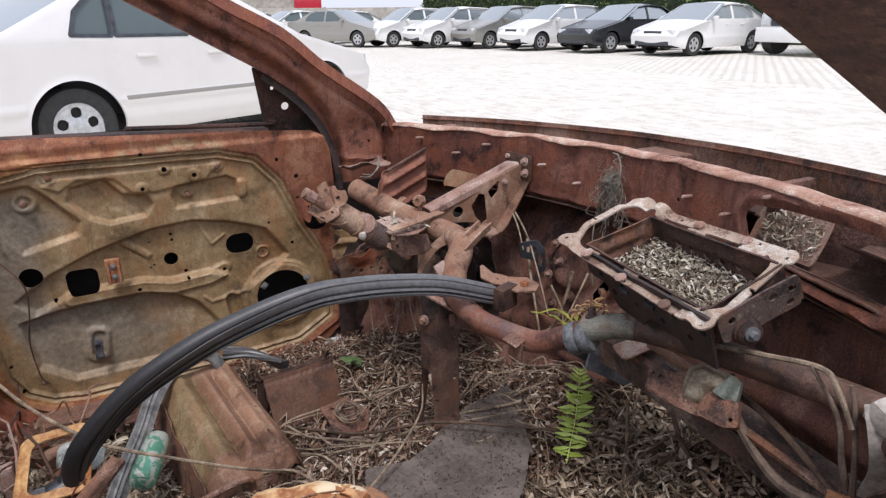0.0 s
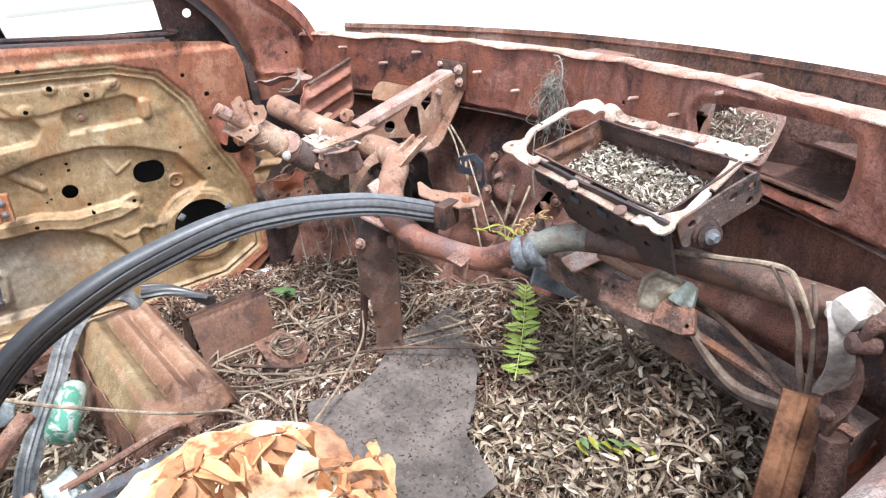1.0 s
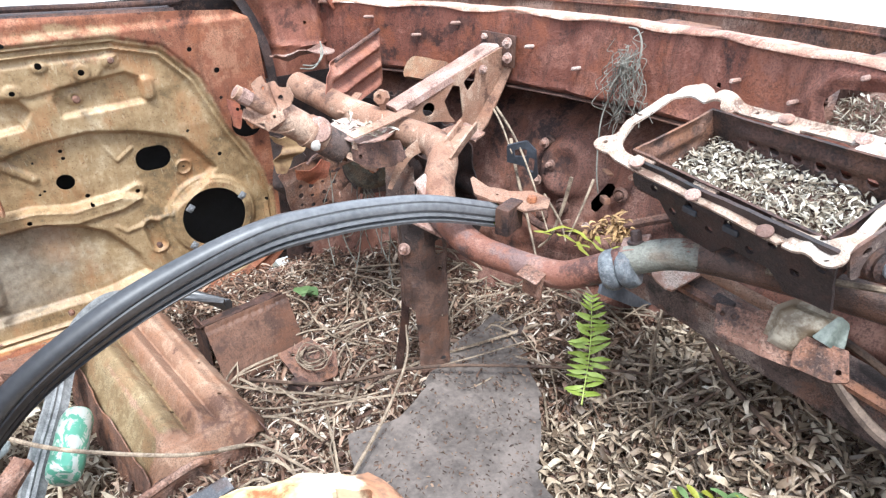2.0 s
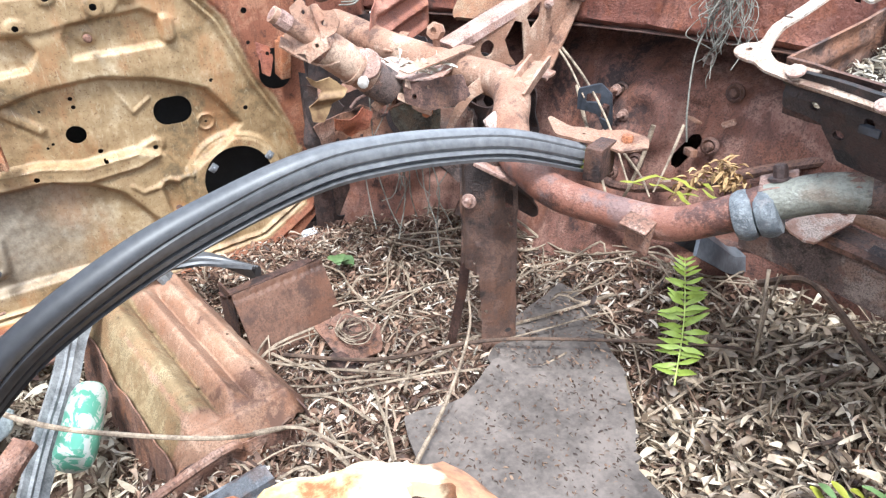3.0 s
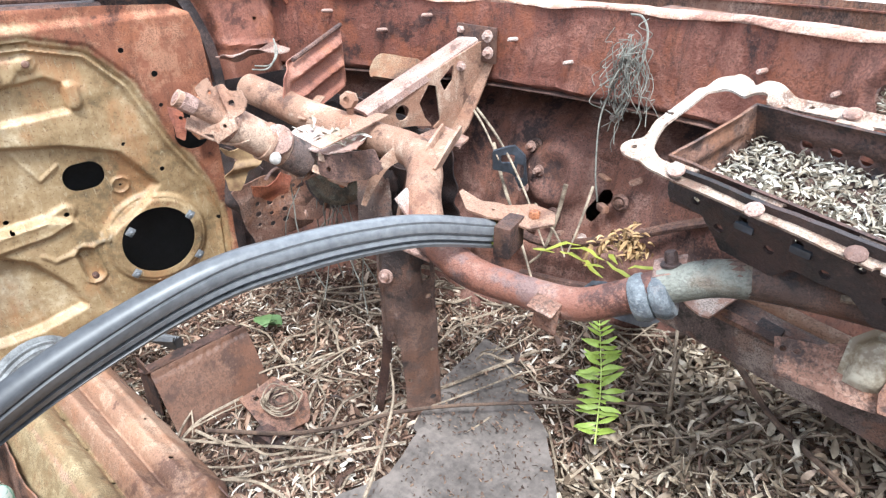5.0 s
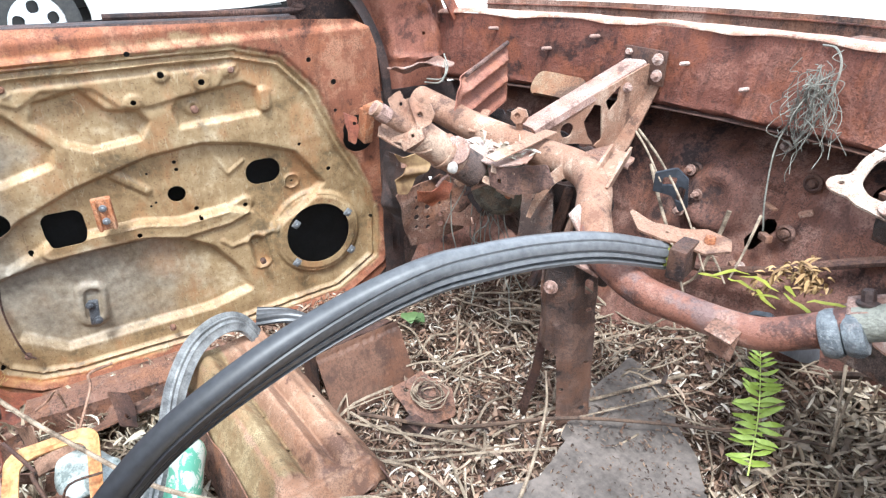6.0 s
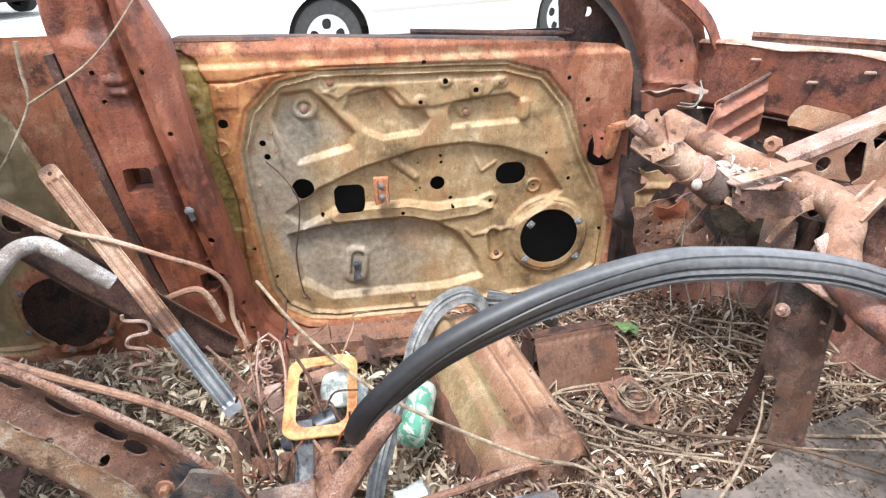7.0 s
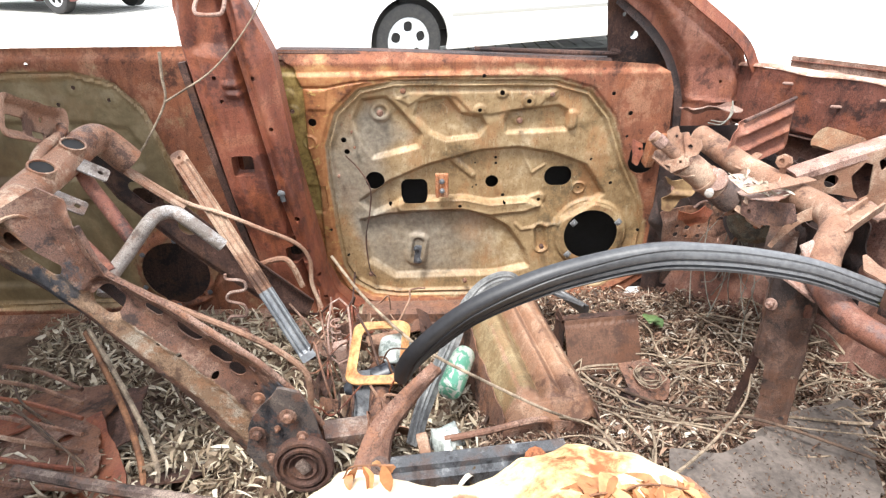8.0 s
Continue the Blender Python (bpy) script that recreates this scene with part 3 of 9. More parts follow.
# top lip, bent and wavy, its pale tone painted for the sky light on it
part("cowl_lip", sheet(lambda u, v, w: (u, CF(u) - 0.008 + v, LZ(u) + w), (-0.05, 1.53), (0.0, 0.040), 0.004,
     lambda u, v: np.maximum(np.maximum(-0.04 - u, u - 1.52), np.maximum(-v + 0.004 + 0.004 * wobble(u, 0 * v, 25, 5), v - 0.034 + 0.004 * wobble(u, 0 * v, 17, 8))),
     lambda u, v: 0.003 * wobble(u, v, 30, 9) - 0.006 * soft(v - 0.006, 0.008) + 0.006, 0.002, material=RUST_LIGHTENED, name="cowl_lip"), None, body, "cowl lip in pale rust, lightened for the sky above")
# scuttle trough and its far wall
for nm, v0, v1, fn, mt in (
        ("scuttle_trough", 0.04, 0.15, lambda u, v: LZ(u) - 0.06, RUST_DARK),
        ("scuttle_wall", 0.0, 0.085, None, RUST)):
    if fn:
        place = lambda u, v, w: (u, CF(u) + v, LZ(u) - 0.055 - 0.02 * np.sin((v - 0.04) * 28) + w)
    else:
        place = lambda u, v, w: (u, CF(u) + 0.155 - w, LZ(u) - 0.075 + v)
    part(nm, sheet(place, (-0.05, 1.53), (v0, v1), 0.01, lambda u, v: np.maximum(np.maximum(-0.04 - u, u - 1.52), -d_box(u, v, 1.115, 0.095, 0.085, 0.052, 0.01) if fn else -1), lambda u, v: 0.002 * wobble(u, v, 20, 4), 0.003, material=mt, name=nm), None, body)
part("scuttle_flange", sheet(lambda u, v, w: (u, CF(u) + 0.15 + v, LZ(u) + 0.006 + w), (-0.05, 1.53), (0.0, 0.06), 0.008,
     lambda u, v: np.maximum(np.maximum(-0.04 - u, u - 1.52), v - 0.03), lambda u, v: -0.8 * np.maximum(v - 0.02, 0) + 0.001 * wobble(u, v, 30, 2), 0.002, material=RUST_COWL, name="scuttle_flange"), None, body)
for x0, x1 in ((0.06, 0.14), (0.70, 0.80), (1.06, 1.075)):
    part("scuttle_bracket", block(bmesh.new(), pose((x0 + x1) / 2, CF((x0 + x1) / 2) + 0.10, LZ(x0) - 0.02, 0, 0, 0), (x1 - x0, 0.07, 0.03), 0.004), RUST, body)
# engine side slopes away in front of the scuttle
part("hood_ledge", sheet(lambda u, v, w: (u, CF(u) + 0.185 + v, LZ(u) - 0.03 - 0.5 * v + w), (0.0, 1.54), (0.0, 0.30), 0.02, lambda u, v: np.maximum(0.01 - u, u - 1.53), lambda u, v: 0.004 * wobble(u, v, 9, 6), 0.003, material=RUST_DARK, name="hood_ledge"), None, body)
# pegs along the cowl
for x, z in ((0.12, 0.93), (0.24, 0.905), (0.34, 0.94), (0.52, 0.92), (0.63, 0.90), (1.02, 0.94), (1.10, 0.99), (0.93, 0.945)):
    part("cowl_peg", lathe(bmesh.new(), facing((x, CF(x) + 0.002, z), (0.1, -1, 0.1)), [(0.0035, 0), (0.0035, 0.022), (0.002, 0.025)], 8), RUST_PALE, body)


def fw_y(x, z):
    side = np.clip((x - 0.78) / 0.14, 0, 1)
    side = side * side * (3 - 2 * side)
    left = 0.03 + 0.35 * (z - 0.69) - 0.10 * np.clip(0.5 - z, 0, 1)
    top = np.clip((z - 0.755) / 0.06, 0, 1)
    return CF(x) + left * (1 - side) + 0.035 * side + 0.055 * top * top * (3 - 2 * top) * (1 - side)


def fw_edge(u, v):
    d = np.maximum(np.maximum(0.0 - u, u - 1.52), np.maximum(0.26 - v, v - ZB(u) - 0.022))
    d = np.maximum(d, -d_box(u, v, 0.69, 0.665, 0.012, 0.033, 0.011, -28))
    for cx, cz, r in ((0.56, 0.69, 0.006), (0.75, 0.69, 0.004), (0.61, 0.60, 0.005), (0.2, 0.72, 0.03), (0.12, 0.60, 0.012), (0.83, 0.78, 0.012)):
        d = np.maximum(d, -d_circle(u, v, cx, cz, r))
    return d


def fw_height(u, v):
    h = 0.006 * wobble(u, v, 13, 21) + 0.012 * wobble(u, v, 6, 8)
    h = h + 0.026 * soft(d_circle(u, v, 0.60, 0.70, 0.060), 0.030) - 0.01 * soft(d_circle(u, v, 0.60, 0.70, 0.028), 0.02)
    h = h + 0.012 * soft(d_circle(u, v, 0.68, 0.76, 0.02), 0.012) + 0.012 * soft(np.abs(u - 0.50) - 0.02, 0.03)
    h = h + 0.012 * soft(np.abs(v - 0.58 - 0.2 * (u - 0.7)) - 0.018, 0.03)
    return h


part("firewall", sheet(lambda u, v, w: (u, fw_y(u, v) - w, v), (-0.01, 1.53), (0.25, 0.92), 0.009, fw_edge, fw_height, material=RUST_WALL, name="firewall"), None, body)
for x, z in ((0.545, 0.735), (0.575, 0.70), (0.555, 0.665), (0.66, 0.80), (0.70, 0.62)):
    part("firewall_stud", bolt(bmesh.new(), (x, float(fw_y(x, z)) - 0.024, z), (0, -1, 0.1), 0.006, 0.012), RUST_PALE, body)
rf = random.Random(12)
for i in range(16):
    x, z = rf.uniform(0.52, 0.98), rf.uniform(0.52, 0.78)
    y = float(fw_y(x, z)) - 0.016
    q = block(bmesh.new(), pose(x, y, z, rf.uniform(-20, 20), rf.uniform(-30, 30), rf.uniform(-30, 30)), (rf.uniform(0.012, 0.03), 0.012, rf.uniform(0.005, 0.012)), 0.002) if i % 3 else lathe(bmesh.new(), facing((x, y + 0.004, z), (0.1, -1, 0.1)), [(0.014, -0.004), (0.015, 0.002), (0.011, 0.005), (0.008, 0.002), (0.006, 0.008), (0.002, 0.009)], 14)
    part("firewall_clip", q, (RUST_DARK, RUST_TUBE, RUST)[i % 3], body)
for pts in ([(0.52, 0.90, 0.62), (0.62, 0.885, 0.60), (0.74, 0.90, 0.64), (0.86, 0.955, 0.70), (0.95, 0.985, 0.74)], [(0.60, 0.885, 0.52), (0.72, 0.89, 0.55), (0.85, 0.955, 0.56)]):
    part("firewall_pipe", tube(pts, 0.008, 8), RUST_DARK, body)
bm = bmesh.new()
block(bm, pose(1.19, CF(1.19) + 0.115, 0.905), (0.30, 0.01, 0.13))
block(bm, pose(1.19, CF(1.19) + 0.065, 0.866, 14), (0.30, 0.10, 0.01))
part("glovebox_back", bm, RUST_DARK, body)
part("glovebox_shelf", sheet(plane_at((1.02, 0.958, 0.886), (1, -0.25, 0.05), (0, 0.42, 0.9)), (0.0, 0.18), (0.0, 0.085), 0.008, lambda u, v: d_box(u, v, 0.072, 0.037, 0.068, 0.037, 0.006), lambda u, v: 0.002 * wobble(u, v, 40, 3), 0.003, material=RUST_PALE, name="glovebox_shelf"), None, body)
part("glovebox_ledge", sheet(lambda u, v, w: (u, CF(u) + v, 0.9 + 0.05 * (u - 1.1) + w - 0.3 * v), (1.06, 1.33), (-0.004, 0.05), 0.008, lambda u, v: np.maximum(1.07 - u, u - 1.32), lambda u, v: 0.002 * wobble(u, v, 40, 3), 0.003, material=RUST, name="glovebox_ledge"), None, body)

# floor pan and toe board under the litter
part("floor_pan", sheet(lambda u, v, w: (u, v, 0.275 + 0.10 * np.exp(-((u - 0.76) / 0.12) ** 2) + w), (0.0, 1.52), (-1.55, 1.06), 0.03, lambda u, v: -1 + 0 * u,
     lambda u, v: 0.006 * wobble(u, v, 12, 5) + 0.006 * soft(np.abs(np.mod(u, 0.2) - 0.1) - 0.03, 0.03), 0.004, material=RUST_DARK, name="floor_pan"), None, body)

# pillars
A_OUT = [(0.134, 1.279), (0.411, 1.123), (0.50, 1.06), (0.555, 0.99), (0.585, 0.92), (0.60, 0.842), (0.604, 0.76), (0.606, 0.71), (0.70, 0.70), (0.785, 0.72), (0.775, 0.80), (0.772, 0.94), (0.745, 0.99),
         (0.722, 1.012), (0.57, 1.116), (0.462, 1.202), (0.29, 1.295), (0.02, 1.53), (-0.14, 1.42)]


def lean(z):
    return 0.30 * np.maximum(z - 0.95, 0)


def a_edge(u, v):
    d = d_poly(u, v, A_OUT)
    for cy, cz, r in ((0.70, 0.915, 0.005), (0.27, 1.25, 0.005), (0.36, 1.20, 0.005), (0.50, 1.13, 0.007), (0.56, 1.06, 0.004), (0.575, 1.07, 0.004), (0.64, 1.02, 0.005), (0.66, 0.97, 0.004), (0.66, 0.52, 0.008), (0.72, 0.60, 0.006), (0.70, 0.45, 0.012)):
        d = np.maximum(d, -d_circle(u, v, cy, cz, r))
    return d


def a_height(u, v):
    d = d_poly(u, v, A_OUT)
    h = -0.030 * soft(-d - 0.022, 0.04) + 0.002 * wobble(u, v, 25, 7)
    front = d_line(u, v, A_OUT[11:18])
    h = h - 0.012 * soft(np.abs(front - 0.030) - 0.004, 0.010) + 0.008 * soft(front - 0.012, 0.008) * (v > 0.9)
    rear = d_line(u, v, A_OUT[0:7])
    h = h + 0.010 * soft(rear - 0.010, 0.008) - 0.008 * soft(np.abs(rear - 0.024) - 0.006, 0.010)
    return h + 0.006 * soft(np.abs(v - 0.87 - 0.01 * wobble(u, v, 20, 2)) - 0.004, 0.006) * (u > 0.6)


# passenger pillar in dark rust: its backlit shade put into the colour
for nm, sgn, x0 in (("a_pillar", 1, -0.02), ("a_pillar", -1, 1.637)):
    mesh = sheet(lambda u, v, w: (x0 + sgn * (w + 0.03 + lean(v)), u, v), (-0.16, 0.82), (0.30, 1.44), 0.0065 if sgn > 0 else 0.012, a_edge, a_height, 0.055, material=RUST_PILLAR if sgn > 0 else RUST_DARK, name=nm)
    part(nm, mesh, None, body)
part("screen_flange", sweep(bmesh.new(), [(0.02, 0.776, 0.945), (0.03, 0.722, 1.015), (0.06, 0.571, 1.119), (0.085, 0.462, 1.205), (0.115, 0.290, 1.298), (0.18, 0.02, 1.50)], [(-0.014, -0.002), (0.014, -0.002), (0.014, 0.002), (-0.014, 0.002)], 5, up=(1, 0.3, 0.3)), RUST_RED, body, "reddish windscreen flange")
# dark channel strip that also paints the shade of the door gap
part("seal_channel", sweep(bmesh.new(), [(0.022, 0.425, 1.105), (0.020, 0.500, 1.045), (0.018, 0.552, 0.985), (0.016, 0.586, 0.915), (0.014, 0.603, 0.842), (0.012, 0.608, 0.70), (0.010, 0.608, 0.42)], [(-0.009, -0.004), (0.009, -0.004), (0.010, 0.003), (0.004, 0.0), (-0.004, 0.0), (-0.010, 0.003)], 6, up=(1, 0, 0)), RUST_BLACK, body, "dark channel strip with the gap's shade painted in")
# outer skin of the driver's pillar, and the mirror plate with its hole
part("mirror_plate", sheet(lambda u, v, w: (-0.03 + w + 0.5 * lean(v), u, v), (0.36, 0.64), (0.90, 1.15), 0.004,
     lambda u, v: np.maximum(d_poly(u, v, [(0.405, 1.125), (0.43, 0.95), (0.62, 0.93), (0.60, 1.0), (0.50, 1.08)]), np.maximum(-d_circle(u, v, 0.483, 1.022, 0.010), -d_circle(u, v, 0.452, 1.07, 0.005))),
     lambda u, v: 0.002 * wobble(u, v, 30, 1), 0.004, material=RUST_DARK, name="mirror_plate"), None, body)
B_OUT = [(-0.62, 1.42), (-0.535, 1.12), (-0.55, 1.02), (-0.535, 0.80), (-0.526, 0.574), (-0.53, 0.30), (-0.10, 0.285), (-0.16, 0.312), (-0.225, 0.345), (-0.262, 0.395), (-0.285, 0.47), (-0.305, 0.658), (-0.325, 0.80), (-0.346, 1.017), (-0.392, 1.123), (-0.46, 1.42)]


def b_edge(u, v):
    d = d_poly(u, v, B_OUT)
    d = np.maximum(d, -d_box(u, v, -0.436, 0.773, 0.024, 0.024, 0.006))
    d = np.maximum(d, -d_box(u, v, -0.345, 0.53, 0.028, 0.024, 0.008))
    for cy, cz, r in ((-0.47, 0.97, 0.005), (-0.46, 0.92, 0.005), (-0.385, 0.97, 0.005), (-0.36, 0.86, 0.005), (-0.33, 0.64, 0.007), (-0.345, 0.58, 0.005), (-0.30, 0.47, 0.005), (-0.29, 0.40, 0.006)):
        d = np.maximum(d, -d_circle(u, v, cy, cz, r))
    return d


def b_height(u, v):
    d = d_poly(u, v, B_OUT)
    mid = u + 0.43 + 0.16 * (v - 0.8)
    h = 0.022 * soft(-(-d) - 0.0 + 0.012, 0.02) + 0.002 * wobble(u, v, 22, 12)
    h = h - 0.085 * soft(mid + 0.070, 0.030) - 0.034 * soft(np.abs(mid - 0.042) - 0.004, 0.014) + 0.012 * soft(np.abs(mid - 0.078) - 0.012, 0.016) + 0.004 * soft(np.abs(mid + 0.030) - 0.006, 0.012)
    h = h + 0.006 * soft(d_box(u, v, -0.435, 0.955, 0.018, 0.006, 0.006), 0.006) + 0.006 * soft(d_box(u, v, -0.43, 0.935, 0.018, 0.006, 0.006), 0.006)
    h = h - 0.02 * soft(d_poly(u, v, [(-0.50, 1.14), (-0.40, 1.14), (-0.43, 1.02), (-0.50, 1.03)]), 0.03)
    return h


def b_y(p, z):
    """Rows that follow the pillar's slanting folds."""
    return p - 0.43 - 0.16 * (z - 0.8)


def b_x(z):
    return 0.09 + 0.06 * np.clip((z - 0.35) / 0.35, 0, 1) - 0.06 * np.clip(0.5 - z, 0, 1)


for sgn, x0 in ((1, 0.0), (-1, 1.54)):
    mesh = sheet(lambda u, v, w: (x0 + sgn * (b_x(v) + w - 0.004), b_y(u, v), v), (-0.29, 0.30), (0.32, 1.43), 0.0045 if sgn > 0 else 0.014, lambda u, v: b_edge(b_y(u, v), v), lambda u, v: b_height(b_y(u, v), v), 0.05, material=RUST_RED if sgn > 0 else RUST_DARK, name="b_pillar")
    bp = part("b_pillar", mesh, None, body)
    if sgn > 0:
        bm = tube([(0.185, -0.472, 1.128), (0.200, -0.475, 1.110), (0.203, -0.466, 1.101), (0.203, -0.428, 1.101), (0.200, -0.418, 1.110), (0.185, -0.415, 1.132)], 0.0042, 8)
        part("belt_guide", bm, RUST_PALE, bp, "pale worn steel seat belt guide")
        # dark strip added where the pillar's rear recess lies in shade
        bm = sweep(bmesh.new(), [(b_x(z) - 0.004, -0.507 - 0.16 * (z - 0.8), z) for z in (0.42, 0.6, 0.8, 0.92, 1.0)], [(-0.009, -0.012), (0.009, -0.012), (0.008, 0.004), (-0.008, 0.004)], 4, up=(1, 0, 0))
        part("seal_channel", bm, RUST_DARK, bp, "dark channel strip with the gap's shade painted in")
        bm = bmesh.new()
        block(bm, pose(0.165, -0.357, 0.70, 12, 0, 0), (0.014, 0.012, 0.03), 0.003)
        block(bm, pose(0.172, -0.357, 0.708, 12, 0, 0), (0.012, 0.018, 0.008), 0.002)
        part("door_switch", bm, GALV, bp)

# roof, unseen, placed to shade the rear; rails, sills and rear bulkhead
part("roof_panel", sheet(lambda u, v, w: (u, v, 1.445 - 0.10 * ((u - 0.77) / 0.67) ** 2 * 0.4 - 0.04 * np.clip(-0.9 - v, 0, 1) + w), (0.10, 1.51), (-1.5, -0.76), 0.05, lambda u, v: -1 + 0 * u, None, 0.02, material=RUST_DARK, name="roof_panel"), None, body)
for x in (0.12, 1.49):
    part("roof_rail", tube([(x, -0.08, 1.41), (x, -0.6, 1.42), (x, -1.2, 1.40), (x, -1.55, 1.25)], 0.03, 10), RUST_DARK, body)
for x in (0.075, 1.49):
    bm = sweep(bmesh.new(), [(x, -1.5, 0.30), (x, -0.4, 0.305), (x, 0.2, 0.31), (x, 0.62, 0.32)], [(-0.06, -0.10), (0.06, -0.10), (0.062, 0.0), (0.045, 0.018), (0.01, 0.014), (-0.008, 0.03), (-0.02, 0.012), (-0.06, 0.008)], 4)
    part("sill", bm, RUST, body)
part("rear_bulkhead", sheet(lambda u, v, w: (u, -1.52 + w, v), (0.0, 1.52), (0.26, 0.96), 0.03, lambda u, v: -1 + 0 * u, lambda u, v: 0.01 * wobble(u, v, 10, 3), 0.006, material=RUST_DARK, name="rear_bulkhead"), None, body)
part("rear_shelf", sheet(lambda u, v, w: (u, v, 0.96 + w), (0.0, 1.52), (-1.72, -1.5), 0.05, lambda u, v: -1 + 0 * u, lambda u, v: 0.006 * wobble(u, v, 10, 3), 0.006, material=RUST_DARK, name="rear_shelf"), None, body)
part("outer_side", sheet(lambda u, v, w: (-0.16 + w + 0.03 * np.sin((v - 0.3) * 4.5), u, v), (-1.55, 0.74), (0.24, 0.90), 0.03, lambda u, v: -1 + 0 * u, lambda u, v: 0.004 * wobble(u, v, 6, 3), 0.004, material=RUST_DARK, name="outer_side"), None, body)
part("outer_side", sheet(lambda u, v, w: (1.60 + w, u, v), (-1.55, 0.9), (0.24, 0.88), 0.03, lambda u, v: -1 + 0 * u, lambda u, v: 0.004 * wobble(u, v, 6, 3), 0.004, material=RUST_DARK, name="outer_side"), None, body)
# passenger door: its belt rail and plain inner skin
pdoor = part("door", sheet(lambda u, v, w: (1.525 - w, u, v), (-0.36, 0.62), (0.30, 0.87), 0.02, lambda u, v: -1 + 0 * u, lambda u, v: 0.01 * soft(d_box(u, v, 0.1, 0.6, 0.38, 0.2, 0.08), 0.04) + 0.004 * wobble(u, v, 12, 3), 0.004, material=RUST, name="door"), None, body, "rusted passenger door")
bm = sweep(bmesh.new(), [(1.535, -0.36, 0.93), (1.53, 0.05, 0.91), (1.525, 0.45, 0.885), (1.52, 0.62, 0.87)], [(-0.03, -0.05), (-0.03, -0.008), (-0.018, 0.008), (0.01, 0.010), (0.022, -0.004), (0.04, -0.006), (0.04, -0.05)], 6)
part("belt_rail", bm, RUST_PALE, pdoor)
# corrugated duct wall in the corner by the cowl
part("duct_wall", sheet(plane_at((0.300, 0.628, 0.822), (-0.085, 0.150, -0.002), (0, 0, 1), (0.87, 0.49, 0)), (-0.06, 0.18), (-0.06, 0.11), 0.004, lambda u, v: d_poly(u, v, [(-0.045, -0.015), (-0.03, 0.050), (0.0, 0.072), (0.165, 0.100), (0.172, -0.004), (0.05, -0.02), (0.0, -0.04)]),
     lambda u, v: 0.010 * np.sin((v - 0.16 * u) * 165) * soft(np.abs(u - 0.075) - 0.085, 0.02) + 0.001 * wobble(u, v, 60, 4), 0.002, material=RUST_PILLAR, name="duct_wall"), None, body)
part("duct_edge", tube([(0.298, 0.630, 0.894), (0.255, 0.705, 0.908), (0.216, 0.774, 0.921)], 0.004, 8), RUST_DARK, body)
part("cream_shelf", sheet(plane_at((0.25, 0.80, 0.832), (1, 0.25, 0.02), (0.0, 0.5, 0.55)), (0.0, 0.13), (0.0, 0.07), 0.005, lambda u, v: d_box(u, v, 0.062, 0.022, 0.058, 0.026, 0.020) + 0.003 * wobble(u, v, 50, 3), lambda u, v: 0.004 * wobble(u, v, 30, 2), 0.010, material=make_rust("rusty_tan_paint", (lin(84, 60, 45), lin(130, 98, 74), lin(154, 128, 102), lin(140, 92, 60)), 8.0, False), name="cream_shelf"), None, body, "rusty tan painted shelf plate")
# torn bracket on the pillar foot
part("pillar_bracket", sheet(plane_at((0.03, 0.60, 0.855), (0, 1, 0), (1, 0, 0.15)), (0.0, 0.14), (0.0, 0.07), 0.004,
     lambda u, v: np.maximum(d_box(u, v, 0.065, 0.03, 0.065, 0.03, 0.012), -d_circle(u, v, 0.09, 0.035, 0.010)) + 0.006 * wobble(u, v, 70, 3),
     lambda u, v: 0.012 * wobble(u, v, 40, 9), 0.002, material=RUST_PALE, name="pillar_bracket"), None, body)
# kick panel liner, its black tone stands in for the shade under the dash
part("side_liner", sheet(lambda u, v, w: (0.012 + w, u, v), (0.58, 0.98), (0.27, 0.80), 0.008, lambda u, v: np.maximum(np.maximum(-(d_box(u, v, 0.66, 0.40, 0.03, 0.05, 0.015)), -d_circle(u, v, 0.71, 0.58, 0.006)), -d_circle(u, v, 0.64, 0.55, 0.004)),
     lambda u, v: 0.008 * wobble(u, v, 18, 14), 0.003, material=RUST_BLACK, name="side_liner"), None, body)


# ---- the driver's door
RIM = [(-0.259, 0.768), (-0.231, 0.848), (-0.173, 0.901), (-0.091, 0.918), (0.29, 0.913), (0.374, 0.89), (0.428, 0.828), (0.476, 0.713), (0.527, 0.619), (0.556, 0.52), (0.549, 0.412), (0.456, 0.358), (0.202, 0.340), (-0.100, 0.338), (-0.170, 0.348), (-0.215, 0.378), (-0.240, 0.430), (-0.252, 0.538), (-0.260, 0.666)]
OUT = [(-0.372, 1.0), (-0.088, 0.993), (0.427, 0.969), (0.535, 0.960), (0.565, 0.945), (0.580, 0.905), (0.596, 0.695), (0.615, 0.397), (0.525, 0.316), (-0.212, 0.285), (-0.292, 0.315), (-0.32, 0.40), (-0.345, 0.589), (-0.367, 0.815)]
PA = [(-0.174, 0.879), (-0.119, 0.886), (-0.091, 0.857), (-0.037, 0.791), (-0.044, 0.764), (-0.155, 0.736), (-0.178, 0.784), (-0.194, 0.834)]
PB = [(-0.035, 0.87), (0.031, 0.883), (0.065, 0.841), (0.114, 0.833), (0.125, 0.814), (0.108, 0.789), (0.03, 0.781), (-0.009, 0.801), (-0.043, 0.844)]
PC = [(0.19, 0.846), (0.308, 0.858), (0.327, 0.846), (0.33, 0.804), (0.185, 0.798), (0.18, 0.828)]
PD = [(-0.192, 0.61), (-0.116, 0.663), (-0.013, 0.707), (0.116, 0.742), (0.215, 0.75), (0.31, 0.731), (0.392, 0.699), (0.445, 0.62), (0.403, 0.586), (0.324, 0.542), (0.298, 0.591), (0.237, 0.612), (0.148, 0.604), (0.073, 0.62), (-0.081, 0.615), (-0.164, 0.577)]
